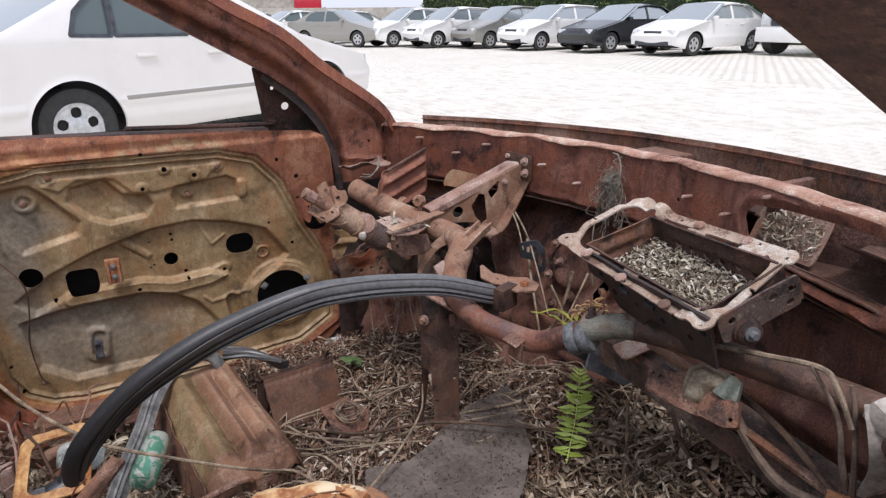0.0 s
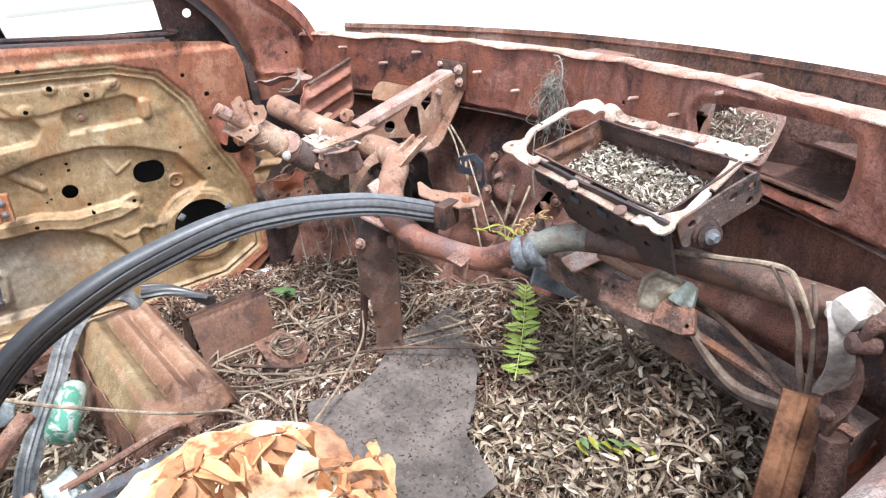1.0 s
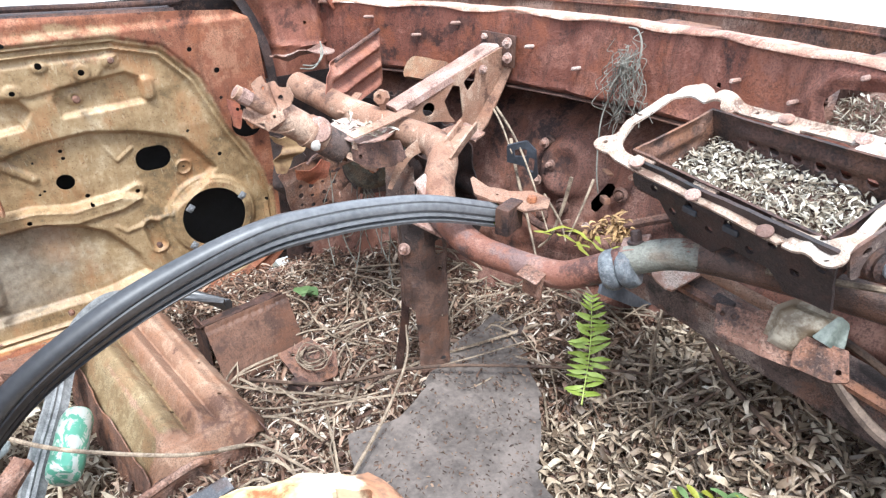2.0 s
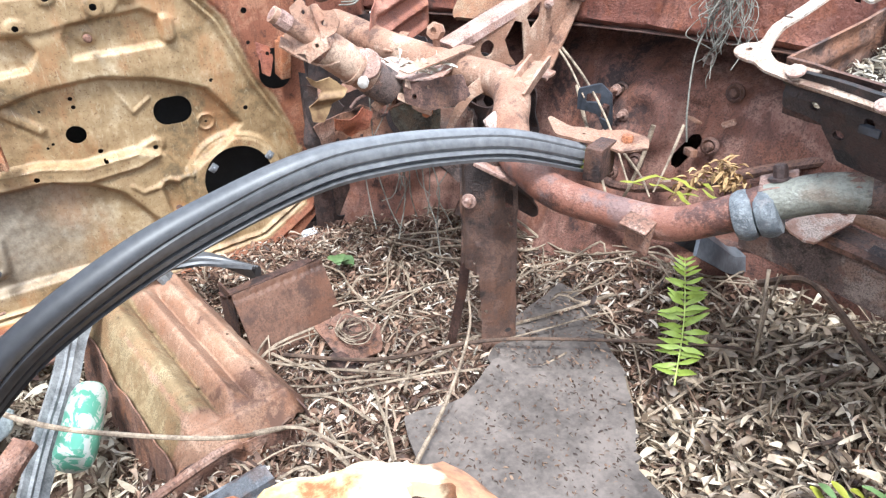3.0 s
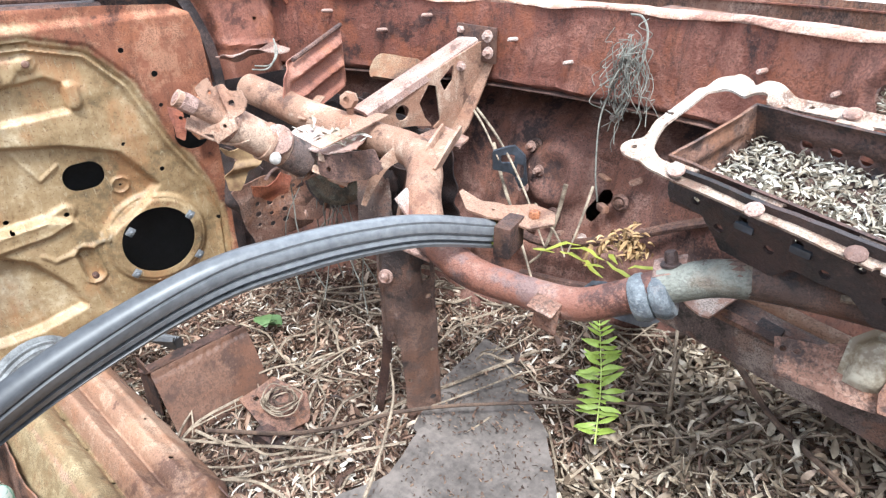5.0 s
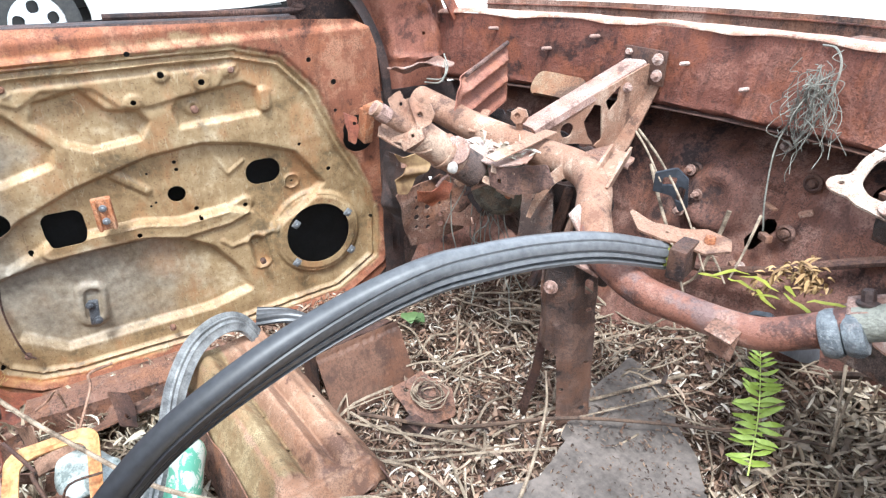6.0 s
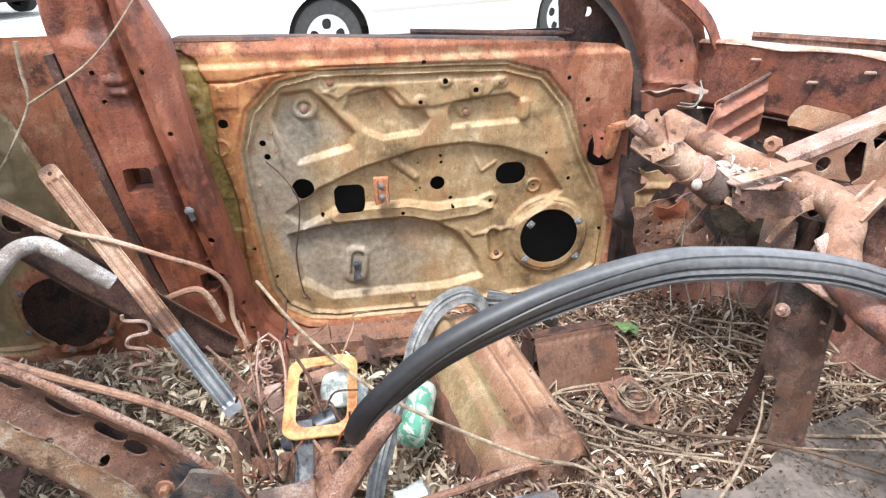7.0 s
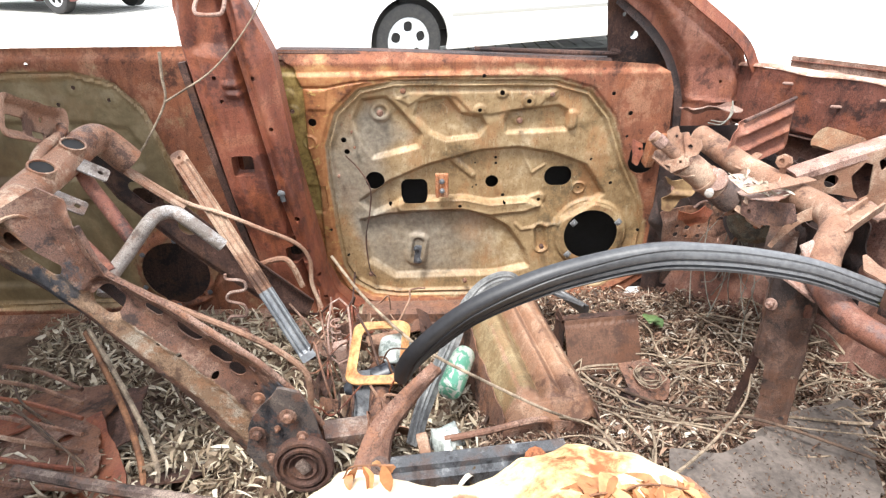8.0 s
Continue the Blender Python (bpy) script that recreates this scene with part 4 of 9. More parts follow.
PE = [(-0.196, 0.55), (-0.12, 0.565), (-0.046, 0.571), (0.089, 0.573), (0.152, 0.549), (0.196, 0.52), (0.242, 0.45), (0.255, 0.406), (0.169, 0.387), (-0.113, 0.385), (-0.18, 0.434)]
RIB_F = [(-0.085, 0.596), (0.074, 0.599), (0.149, 0.580), (0.238, 0.588), (0.279, 0.605)]
SMALL = [(-0.227, 0.782, 7), (-0.221, 0.751, 7), (0.113, 0.855, 5), (0.167, 0.897, 6), (0.233, 0.876, 6), (0.159, 0.723, 4), (0.16, 0.707, 4), (0.106, 0.709, 3), (0.11, 0.646, 3), (0.182, 0.615, 5), (0.185, 0.599, 4),
         (0.1, 0.64, 3), (-0.119, 0.597, 5), (0.066, 0.593, 5), (0.278, 0.603, 5), (0.384, 0.633, 3), (0.405, 0.719, 4), (0.121, 0.94, 5), (0.436, 0.894, 5), (0.484, 0.844, 6), (0.484, 0.784, 4), (-0.297, 0.833, 10),
         (-0.343, 0.861, 6), (-0.279, 0.535, 4), (-0.24, 0.453, 4), (-0.227, 0.382, 5), (0.557, 0.511, 5), (0.464, 0.651, 5)]
SPK = (0.424, 0.503)

STEP = [(-0.42, 0.985), (-0.354, 0.979), (-0.329, 0.962), (-0.322, 0.937), (-0.311, 0.916), (-0.311, 0.861), (-0.316, 0.767), (-0.304, 0.711), (-0.299, 0.673), (-0.30, 0.40), (-0.42, 0.40)]


def door_edge(u, v):
    d = d_poly(u, v, OUT)
    d = np.maximum(d, -d_box(u, v, 0.326, 0.668, 0.036, 0.028, 0.026))
    d = np.maximum(d, -d_circle(u, v, 0.151, 0.656, 0.017))
    d = np.maximum(d, -d_circle(u, v, -0.155, 0.67, 0.0245))
    d = np.maximum(d, -d_box(u, v, -0.054, 0.635, 0.035, 0.031, 0.018))
    d = np.maximum(d, -d_circle(u, v, SPK[0], SPK[1], 0.073))
    d = np.maximum(d, -d_box(u, v, 0.532, 0.725, 0.034, 0.042, 0.032))
    for cy, cz, r in SMALL:
        d = np.maximum(d, -d_circle(u, v, cy, cz, r * 0.001))
    return d


def door_height(u, v):
    rim = d_poly(u, v, RIM) - 0.012
    h = 0.04 * np.clip((v - 0.72) / 0.3, -0.5, 1.2) * 0.6                      # the door leans inwards at the top
    h = h - 0.030 * soft(0.985 - v, 0.03) - 0.010 * soft(0.948 - v, 0.012)
    h = h - 0.016 * soft(rim, 0.012)                                                # recessed pressing
    h = h + 0.010 * soft(np.abs(rim + 0.010) - 0.003, 0.010) - 0.006 * soft(np.abs(rim - 0.007) - 0.003, 0.010)
    for p, depth, w in ((PA, 0.016, 0.013), (PB, 0.015, 0.011), (PC, 0.012, 0.010), (PD, 0.016, 0.012), (PE, 0.019, 0.014)):
        h = h - depth * soft(d_poly(u, v, p) - 0.004, w)
    h = h + 0.007 * soft(d_line(u, v, RIB_F) - 0.016, 0.014) + 0.003 * soft(np.abs(d_line(u, v, RIB_F) - 0.013) - 0.002, 0.009)
    h = h + 0.006 * soft(d_line(u, v, [(0.047, 0.721), (0.099, 0.677)]) - 0.008, 0.008)
    h = h + 0.004 * soft(d_line(u, v, [(0.228, 0.735), (0.255, 0.679), (0.287, 0.701)]) - 0.003, 0.006)
    h = h + 0.004 * soft(d_line(u, v, [(0.218, 0.536), (0.234, 0.519), (0.332, 0.533)]) - 0.004, 0.007)
    # speaker ring
    ring = d_circle(u, v, SPK[0], SPK[1], 0)
    h = h + 0.012 * soft(ring - 0.098, 0.012) - 0.004 * soft(np.abs(ring - 0.092) - 0.002, 0.005)
    # tags along the top edge of the pressing
    for cy, cz, r in ((-0.074, 0.905, 0.015), (0.167, 0.897, 0.014), (0.233, 0.876, 0.016), (0.288, 0.892, 0.016), (0.113, 0.855, 0.014)):
        h = h + 0.004 * soft(d_circle(u, v, cy, cz, r), 0.006)
    h = h + 0.005 * soft(d_poly(u, v, [(-0.06, 0.90), (0.30, 0.90), (0.26, 0.862), (0.14, 0.842), (0.09, 0.848), (0.055, 0.886), (-0.02, 0.892), (-0.06, 0.868), (-0.09, 0.885)]), 0.008)
    # dimples and slots
    r1 = d_circle(u, v, -0.132, 0.851, 0)
    h = h + 0.008 * soft(r1 - 0.026, 0.010) - 0.006 * soft(r1 - 0.014, 0.006) + 0.003 * soft(r1 - 0.006, 0.004)
    r2 = d_circle(u, v, 0.212, 0.827, 0)
    h = h + 0.006 * soft(r2 - 0.014, 0.008) - 0.003 * soft(r2 - 0.006, 0.004)
    h = h + 0.010 * soft(d_box(u, v, 0.343, 0.826, 0.012, 0.024, 0.012), 0.010)
    h = h + 0.004 * soft(np.abs(d_circle(u, v, 0.384, 0.633, 0.016)) - 0.002, 0.004)
    h = h - 0.010 * soft(d_box(u, v, 0.289, 0.492, 0.013, 0.036, 0.012, 8), 0.008) + 0.004 * soft(np.abs(d_box(u, v, 0.289, 0.492, 0.019, 0.043, 0.016, 8)) - 0.002, 0.005)
    h = h + 0.008 * soft(d_box(u, v, -0.052, 0.457, 0.028, 0.048, 0.022, -8), 0.012) - 0.008 * soft(d_box(u, v, -0.050, 0.457, 0.014, 0.034, 0.012, -8), 0.006)
    # stepped flange by the B pillar and a fold along the bottom
    h = h - 0.009 * soft(d_poly(u, v, STEP), 0.004)
    h = h - 0.008 * soft(d_poly(u, v, [(-0.36, 0.661), (-0.284, 0.661), (-0.280, 0.603), (-0.290, 0.584), (-0.36, 0.584)]), 0.004)
    h = h - 0.006 * soft(d_line(u, v, [(-0.313, 0.918), (-0.258, 0.917), (-0.207, 0.927), (-0.172, 0.931), (0.04, 0.929), (0.30, 0.924)]) - 0.002, 0.004)
    h = h + 0.003 * soft(d_poly(u, v, [(-0.300, 0.912), (-0.303, 0.864), (-0.262, 0.864), (-0.255, 0.912)]), 0.003)
    h = h + 0.004 * soft(np.abs(d_circle(u, v, -0.310, 0.782, 0.016)) - 0.002, 0.004) + 0.005 * soft(d_circle(u, v, -0.343, 0.858, 0.017), 0.005) + 0.005 * soft(d_circle(u, v, -0.348, 0.90, 0.014), 0.006)
    h = h + 0.006 * soft(np.abs(rim - 0.022) - 0.003, 0.008) * (v < 0.45)
    return h + 0.0012 * wobble(u, v, 45, 31) + 0.002 * wobble(u, v, 14, 17)


def door_wear(u, v):
    rim = d_poly(u, v, RIM) - 0.012
    w = (0.36 + 0.36 * soft(0.30 - u, 0.25) + 0.14 * soft(-0.22 - u, 0.1) + 0.35 * soft(0.965 - v, 0.02) + 0.3 * soft(v - 0.335, 0.03)) * soft(-rim + 0.004, 0.03)
    w = w - 0.30 * soft(u + 0.25, 0.06) * soft(np.abs(v - 0.62) - 0.33, 0.1)   # paint survives on the rear flange
    w = w + 0.22 * soft(0.62 - v + 0.1 * wobble(u, v, 9, 3), 0.4) * soft(rim, 0.02)
    return w + 0.25 * soft(np.abs(d_circle(u, v, SPK[0], SPK[1], 0) - 0.085) - 0.012, 0.01)


def door_grime(u, v):
    return 0.75 * soft(d_poly(u, v, PE) - 0.02, 0.08) * soft(u - 0.14, 0.3) + 0.8 * soft(np.hypot(u + 0.20, (v - 0.70) * 0.6) - 0.09, 0.12) + 0.5 * soft(d_poly(u, v, PA) + 0.01, 0.05)


def door_moss(u, v):
    return 0.85 * soft(d_poly(u, v, STEP) - 0.004, 0.02) * soft(0.55 - v, 0.2) + 0.5 * soft(u + 0.335, 0.05) * soft(0.70 - v, 0.3) + 0.45 * soft(np.abs(v - 0.34) - 0.03, 0.04) * soft(u, 0.3) + 0.3 * soft(np.abs(v - 0.97) - 0.02, 0.03) * soft(np.abs(u + 0.05) - 0.2, 0.15)


def door_ochre(u, v):
    rim = d_poly(u, v, RIM) - 0.012
    return soft(-rim + 0.002, 0.025) * (0.35 * soft(u - 0.50, 0.2) + 0.6 * soft(u - 0.02, 0.30))


door = part("door", sheet(lambda u, v, w: (w + 0.014, u, v), (-0.38, 0.63), (0.29, 1.01), 0.0028, door_edge, door_height, 0.0016,
     {"wear": door_wear, "grime": door_grime, "moss": door_moss, "ochre": door_ochre}, DOOR_PAINT, "door"), None, body, "front door stripped to its olive inner panel")
bm = bmesh.new()
sweep(bm, [(-0.012, -0.37, 0.995), (-0.01, -0.09, 0.988), (-0.01, 0.43, 0.965)], [(-0.05, -0.02), (0.01, -0.02), (0.014, 0.0), (0.006, 0.006), (-0.05, 0.004)], 6)
part("belt_rail", bm, RUST_DARK, door)
# black skin paints the shade seen through the door's holes
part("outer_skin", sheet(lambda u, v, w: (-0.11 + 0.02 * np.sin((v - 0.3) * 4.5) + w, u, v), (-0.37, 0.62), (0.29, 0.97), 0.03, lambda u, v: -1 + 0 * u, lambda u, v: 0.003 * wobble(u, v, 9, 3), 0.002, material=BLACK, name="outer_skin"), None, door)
part("window_channel", tube([(-0.02, 0.10, 0.995), (-0.02, 0.428, 0.98), (-0.02, 0.432, 0.99)], 0.006, 8), RUST_DARK, door)
bm = bmesh.new()
block(bm, pose(0.018, 0.018, 0.663, 0, 0, 0), (0.014, 0.034, 0.062), 0.003)
block(bm, pose(0.026, 0.006, 0.663, 0, 0, 0), (0.010, 0.006, 0.062), 0.002)
block(bm, pose(0.026, 0.030, 0.663, 0, 0, 0), (0.010, 0.006, 0.062), 0.002)
rb = part("latch_bracket", bm, RUST_ORANGE, door, "orange-red rusted bracket")
for z in (0.650, 0.676):
    part("screw", bolt(bmesh.new(), (0.026, 0.018, z), (1, 0, 0), 0.004, 0.004), GALV, door)
for cy, cz in ((0.37, 0.548), (0.49, 0.548), (0.36, 0.455), (0.49, 0.452)):
    bm = block(bmesh.new(), facing((0.018, cy, cz), (1, 0, 0), 45), (0.018, 0.014, 0.006), 0.002)
    part("speaker_screw", bolt(bm, (0.021, cy, cz), (1, 0, 0), 0.004, 0.005), GALV, door)
bm = bmesh.new()
block(bm, pose(0.004, -0.05, 0.457, -8, 0, 0), (0.01, 0.018, 0.055), 0.004)
for z in (0.44, 0.477):
    bolt(bm, (0.009, -0.05 - (z - 0.457) * 0.14, z), (1, 0, 0), 0.005, 0.005)
part("latch_plate", bm, BLUE_STEEL, door, "grey steel plate with two bolts")
for cy, cz, s in ((-0.132, 0.851, 1.0), (0.212, 0.827, 0.9), (-0.074, 0.905, 0.9), (0.288, 0.892, 0.9), (0.289, 0.475, 0.8), (-0.18, 0.40, 0.8), (0.08, 0.372, 0.8), (-0.205, 0.805, 0.4), (-0.20, 0.765, 0.4), (-0.245, 0.69, 0.5), (-0.343, 0.857, 0.7)):
    part("rivet", lathe(bmesh.new(), facing((0.011 + 0.02 * (cz - 0.6), cy, cz), (1, 0, 0)), [(0.008 * s, -0.006), (0.008 * s, 0.002), (0.005 * s, 0.002 + 0.004 * s), (0.002 * s, 0.002 + 0.0045 * s)], 12), RUST, door)
bm = tube([(0.03, -0.222, 0.75), (0.035, -0.19, 0.715), (0.04, -0.165, 0.665), (0.035, -0.17, 0.60), (0.03, -0.185, 0.52), (0.03, -0.18, 0.43), (0.03, -0.165, 0.405)], 0.0018, 6)
part("loose_wire", bm, RUST_DARK, door)
bm = bmesh.new()
block(bm, pose(0.03, 0.545, 0.745, 0, 15, 8), (0.03, 0.022, 0.075), 0.004)
block(bm, pose(0.04, 0.56, 0.785, 0, 0, 30), (0.02, 0.05, 0.016), 0.004)
part("check_strap", bm, RUST_ORANGE, door)

# ---- the rear door behind the B pillar
R_RIM = [(-1.45, 0.95), (-0.83, 0.955), (-0.74, 0.93), (-0.69, 0.87), (-0.665, 0.78), (-0.64, 0.66), (-0.60, 0.52), (-0.58, 0.44), (-0.62, 0.37), (-0.80, 0.345), (-1.45, 0.34)]


def rear_edge(u, v):
    d = np.maximum(np.maximum(u + 0.47, -1.48 - u), np.maximum(0.29 - v, v - 1.018))
    d = np.maximum(d, -d_circle(u, v, -0.697, 0.436, 0.089))
    d = np.maximum(d, -d_box(u, v, -0.735, 0.655, 0.03, 0.022, 0.018))
    for cy, cz, r in ((-0.835, 0.93, 6), (-0.76, 0.90, 6), (-0.88, 0.89, 6), (-0.92, 0.985, 5), (-1.05, 0.92, 5)):
        d = np.maximum(d, -d_circle(u, v, cy, cz, r * 0.001))
    return d


def rear_height(u, v):
    rim = d_poly(u, v, R_RIM) - 0.01
    h = 0.03 * (v - 0.7) - 0.014 * soft(rim, 0.012) + 0.010 * soft(np.abs(rim + 0.010) - 0.003, 0.007) - 0.02 * soft(1.0 - v, 0.02)
    h = h - 0.012 * soft(d_poly(u, v, [(-1.4, 0.85), (-0.85, 0.845), (-0.74, 0.83), (-0.71, 0.78), (-0.72, 0.73), (-0.95, 0.70), (-1.4, 0.70)]), 0.016)
    h = h - 0.010 * soft(d_poly(u, v, [(-1.4, 0.66), (-0.86, 0.64), (-0.80, 0.52), (-0.84, 0.40), (-1.4, 0.40)]), 0.016)
    r = d_circle(u, v, -0.69, 0.44, 0)
    h = h + 0.012 * soft(r - 0.11, 0.012)
    for cy, cz in ((-0.835, 0.93), (-0.76, 0.90), (-0.88, 0.89)):
        h = h + 0.004 * soft(d_circle(u, v, cy, cz, 0.018), 0.008)
    return h + 0.002 * wobble(u, v, 18, 23)


rdoor = part("door", sheet(lambda u, v, w: (w + 0.05, u, v), (-1.49, -0.46), (0.285, 1.025), 0.006, rear_edge, rear_height, 0.002,
     {"wear": lambda u, v: 0.9 * soft(-(d_poly(u, v, R_RIM) - 0.01), 0.03) + 0.7 * soft(d_circle(u, v, -0.69, 0.44, 0.13), 0.04) - 0.1, "grime": lambda u, v: 0 * u, "ochre": lambda u, v: 0.5 * soft(d_circle(u, v, -0.69, 0.44, 0.15), 0.05),
      # darker olive over the whole pressing, in place of the shade on it
      "green": lambda u, v: 1.0 * soft(d_poly(u, v, R_RIM) + 0.005, 0.03), "moss": lambda u, v: 0 * u}, DOOR_PAINT, "door"), None, body, "rear door with olive inner panel darkened for shade, and speaker hole")
part("outer_skin", sheet(lambda u, v, w: (-0.09 + w, u, v), (-1.48, -0.47), (0.20, 0.95), 0.04, lambda u, v: -1 + 0 * u, None, 0.002, material=RUST_DARK, name="outer_skin"), None, rdoor)
for a in range(6):
    part("speaker_screw", bolt(bmesh.new(), (0.056, -0.69 + 0.097 * math.cos(a * 1.05 + 0.4), 0.44 + 0.097 * math.sin(a * 1.05 + 0.4)), (1, 0, 0), 0.004, 0.004), GALV, rdoor)


# ---- dashboard cross beam
beam = thing("dashboard_beam", "bare rusted steel dashboard cross beam with welded brackets", "dashboard frame", (0.7, 0.62, 0.78))
BEAM = [(0.205, 0.586, 0.836), (0.26, 0.598, 0.829), (0.35, 0.62, 0.815), (0.48, 0.665, 0.80), (0.56, 0.675, 0.80), (0.62, 0.65, 0.795), (0.66, 0.615, 0.78), (0.70, 0.59, 0.755), (0.78, 0.585, 0.735), (0.85, 0.60, 0.735), (0.92, 0.618, 0.742), (0.96, 0.634, 0.762), (1.0, 0.656, 0.789)]
part("cross_tube", pipe(BEAM[:8], 0.0255, 0.003, 22, 6, scale=lambda f: 1.0 - 0.06 * max(0.0, (f - 0.7) / 0.3)), RUST_TUBE, beam, "pale pink-brown bent tube")
part("cross_tube", pipe(BEAM[6:], 0.0238, 0.003, 22, 6, scale=lambda f: 1.0 - 0.22 * min(1.0, max(0.0, (f - 0.1) / 0.4))), RUST_BEND, beam, "red-brown lower bend")
# tone includes the shade the tube lies in below the tray
part("cross_tube", pipe([(1.03, 0.673, 0.806), (1.066, 0.688, 0.815), (1.13, 0.712, 0.819), (1.25, 0.742, 0.824), (1.36, 0.742, 0.838), (1.50, 0.74, 0.845)], 0.0186, 0.003, 20, 6), RUST_DARK_BROWN, beam, "dark brown straight tube, darkened for the shade below the tray")
# saddle clamp where the two tubes meet
BAND_STEEL = make_rust("worn_band_steel", (lin(86, 90, 94), lin(122, 126, 128), lin(164, 166, 164), lin(140, 98, 74)), 7.0, False, rough=0.45, fine=0.2)
TJ = Vector((0.50, 0.27, 0.28)).normalized()
part("tube_sleeve", pipe([(0.998, 0.655, 0.788), (1.034, 0.674, 0.807), (1.068, 0.689, 0.8155)], 0.0188, 0.003, 20, 4), make_rust("grey_worn_sleeve", (lin(84, 82, 74), lin(122, 121, 110), lin(158, 157, 146), lin(116, 94, 76)), 5.0, False, rough=0.5, fine=0.15), beam, "blue-grey bare tube end")
clamp = part("clamp", block(bmesh.new(), pose(0.999, 0.662, 0.8085, 10, -24, 26), (0.034, 0.030, 0.005), 0.002), RUST_PALE, beam, "pale rusty saddle clamp plate")
for k, p in enumerate(((0.985, 0.646, 0.772), (1.001, 0.655, 0.780))):
    part("clamp_band", lathe(bmesh.new(), facing(p, TJ), [(0.0180, -0.0110), (0.0228, -0.0095), (0.0256, -0.003), (0.0256, 0.003), (0.0228, 0.0085), (0.0180, 0.0100)], 24), BAND_STEEL, clamp, "blue-grey worn steel band")
part("clamp_ear", sheet(plane_at((1.006, 0.722, 0.735), (0.16, 0.95, 0.20), (0.9, -0.15, -0.1)), (-0.005, 0.10), (-0.03, 0.03), 0.0035, lambda u, v: np.maximum(d_box(u, v, 0.045, 0.0, 0.048, 0.019, 0.003), -d_circle(u, v, 0.062, 0.002, 0.0045)), lambda u, v: 0.004 * soft(np.abs(v) - 0.012, 0.008) + 0.001 * wobble(u, v, 60, 2), 0.003, material=RUST_LIGHTENED, name="clamp_ear"), None, clamp, "pale flat ear plate")
part("clamp_bolt", bolt(bmesh.new(), (0.999, 0.664, 0.811), (-0.3, 0.0, 1), 0.0065, 0.013), RUST_BLACK, clamp)
bm = bmesh.new()
block(bm, pose(0.905, 0.588, 0.745, 20, 5, 10), (0.032, 0.022, 0.004), 0.0015)
block(bm, pose(0.905, 0.592, 0.728, 0, 5, 10), (0.030, 0.004, 0.034), 0.0015)
part("tube_tab", bm, RUST, beam)
# perforated triangular arm to the cowl
ARM_A, ARM_B = Vector((0.424, 0.672, 0.828)), Vector((0.428, 0.908, 0.914))
along = (ARM_B - ARM_A)
ARM_WEB = [(0.675, 0.824), (0.905, 0.908), (0.918, 0.895), (0.895, 0.835), (0.848, 0.762), (0.826, 0.764), (0.80, 0.785), (0.765, 0.792), (0.70, 0.798)]
arm = part("support_arm", sheet(lambda u, v, w: (0.446 + w + 0.08 * (u - 0.75), u, v), (0.66, 0.93), (0.75, 0.93), 0.0032,
     lambda u, v: np.maximum.reduce([d_poly(u, v, ARM_WEB) - 0.003, -d_circle(u, v, 0.742, 0.816, 0.013),
                                     -(d_poly(u, v, [(0.778, 0.826), (0.795, 0.852), (0.808, 0.848), (0.815, 0.79), (0.803, 0.782), (0.788, 0.80)]) - 0.002),
                                     -(d_poly(u, v, [(0.820, 0.856), (0.845, 0.878), (0.842, 0.855), (0.828, 0.840)]) - 0.002)]),
     lambda u, v: 0.001 * wobble(u, v, 60, 3), 0.003, material=RUST_TUBE, name="support_arm"), None, beam)
bm = sweep(bmesh.new(), [ARM_A, ARM_A + along * 0.5, ARM_B], [(-0.020, -0.004), (0.020, -0.004), (0.021, -0.012), (0.024, -0.012), (0.023, 0.0), (0.017, 0.003), (-0.018, 0.003), (-0.023, 0.0), (-0.024, -0.012), (-0.021, -0.012)], 3)
part("arm_cap", bm, RUST_PALE, arm, "pale weathered channel top")
part("arm_flange", sheet(plane_at((0.452, 0.836, 0.762), (1, 0.1, 0), (-0.04, 0.56, 0.82)), (0.0, 0.04), (0.0, 0.155), 0.004, lambda u, v: d_poly(u, v, [(0.0, 0.0), (0.028, 0.0), (0.034, 0.02), (0.030, 0.15), (0.0, 0.15)]), lambda u, v: 0.002 * wobble(u, v, 40, 2), 0.003, material=RUST_TUBE, name="arm_flange"), None, arm)
part("arm_plate", block(bmesh.new(), pose(0.445, 0.905, 0.905, 0, 0, 10), (0.085, 0.006, 0.06), 0.003), RUST_DARK, arm)
for x, z in ((0.415, 0.925), (0.478, 0.922), (0.480, 0.895)):
    part("arm_bolt", bolt(bmesh.new(), (x, 0.900, z), (0.1, -1, 0.1), 0.006, 0.010), RUST_PALE, arm)
part("arm_bolt", bolt(bmesh.new(), (0.455, 0.86, 0.875), (1, -0.3, 0.1), 0.005, 0.012), RUST_PALE, arm)
# gusset channel right of the bend
bm = sweep(bmesh.new(), [(0.592, 0.724, 0.832), (0.617, 0.680, 0.822), (0.642, 0.634, 0.806)], [(-0.014, -0.010), (0.014, -0.010), (0.016, 0.006), (0.012, 0.006), (0.010, -0.004), (-0.010, -0.004), (-0.012, 0.006), (-0.016, 0.006)], 3)
part("gusset", bm, RUST_TUBE, beam)
part("gusset_plate", sheet(plane_at((0.50, 0.70, 0.795), (1, 0.25, 0.1), (-0.2, 0.9, 0.05)), (0.0, 0.12), (0.0, 0.08), 0.005, lambda u, v: d_poly(u, v, [(0.0, 0.0), (0.11, 0.0), (0.09, 0.05), (0.03, 0.075)]) + 0.003 * wobble(u, v, 70, 2), lambda u, v: 0.004 * wobble(u, v, 30, 2), 0.003, material=RUST, name="gusset_plate"), None, beam)
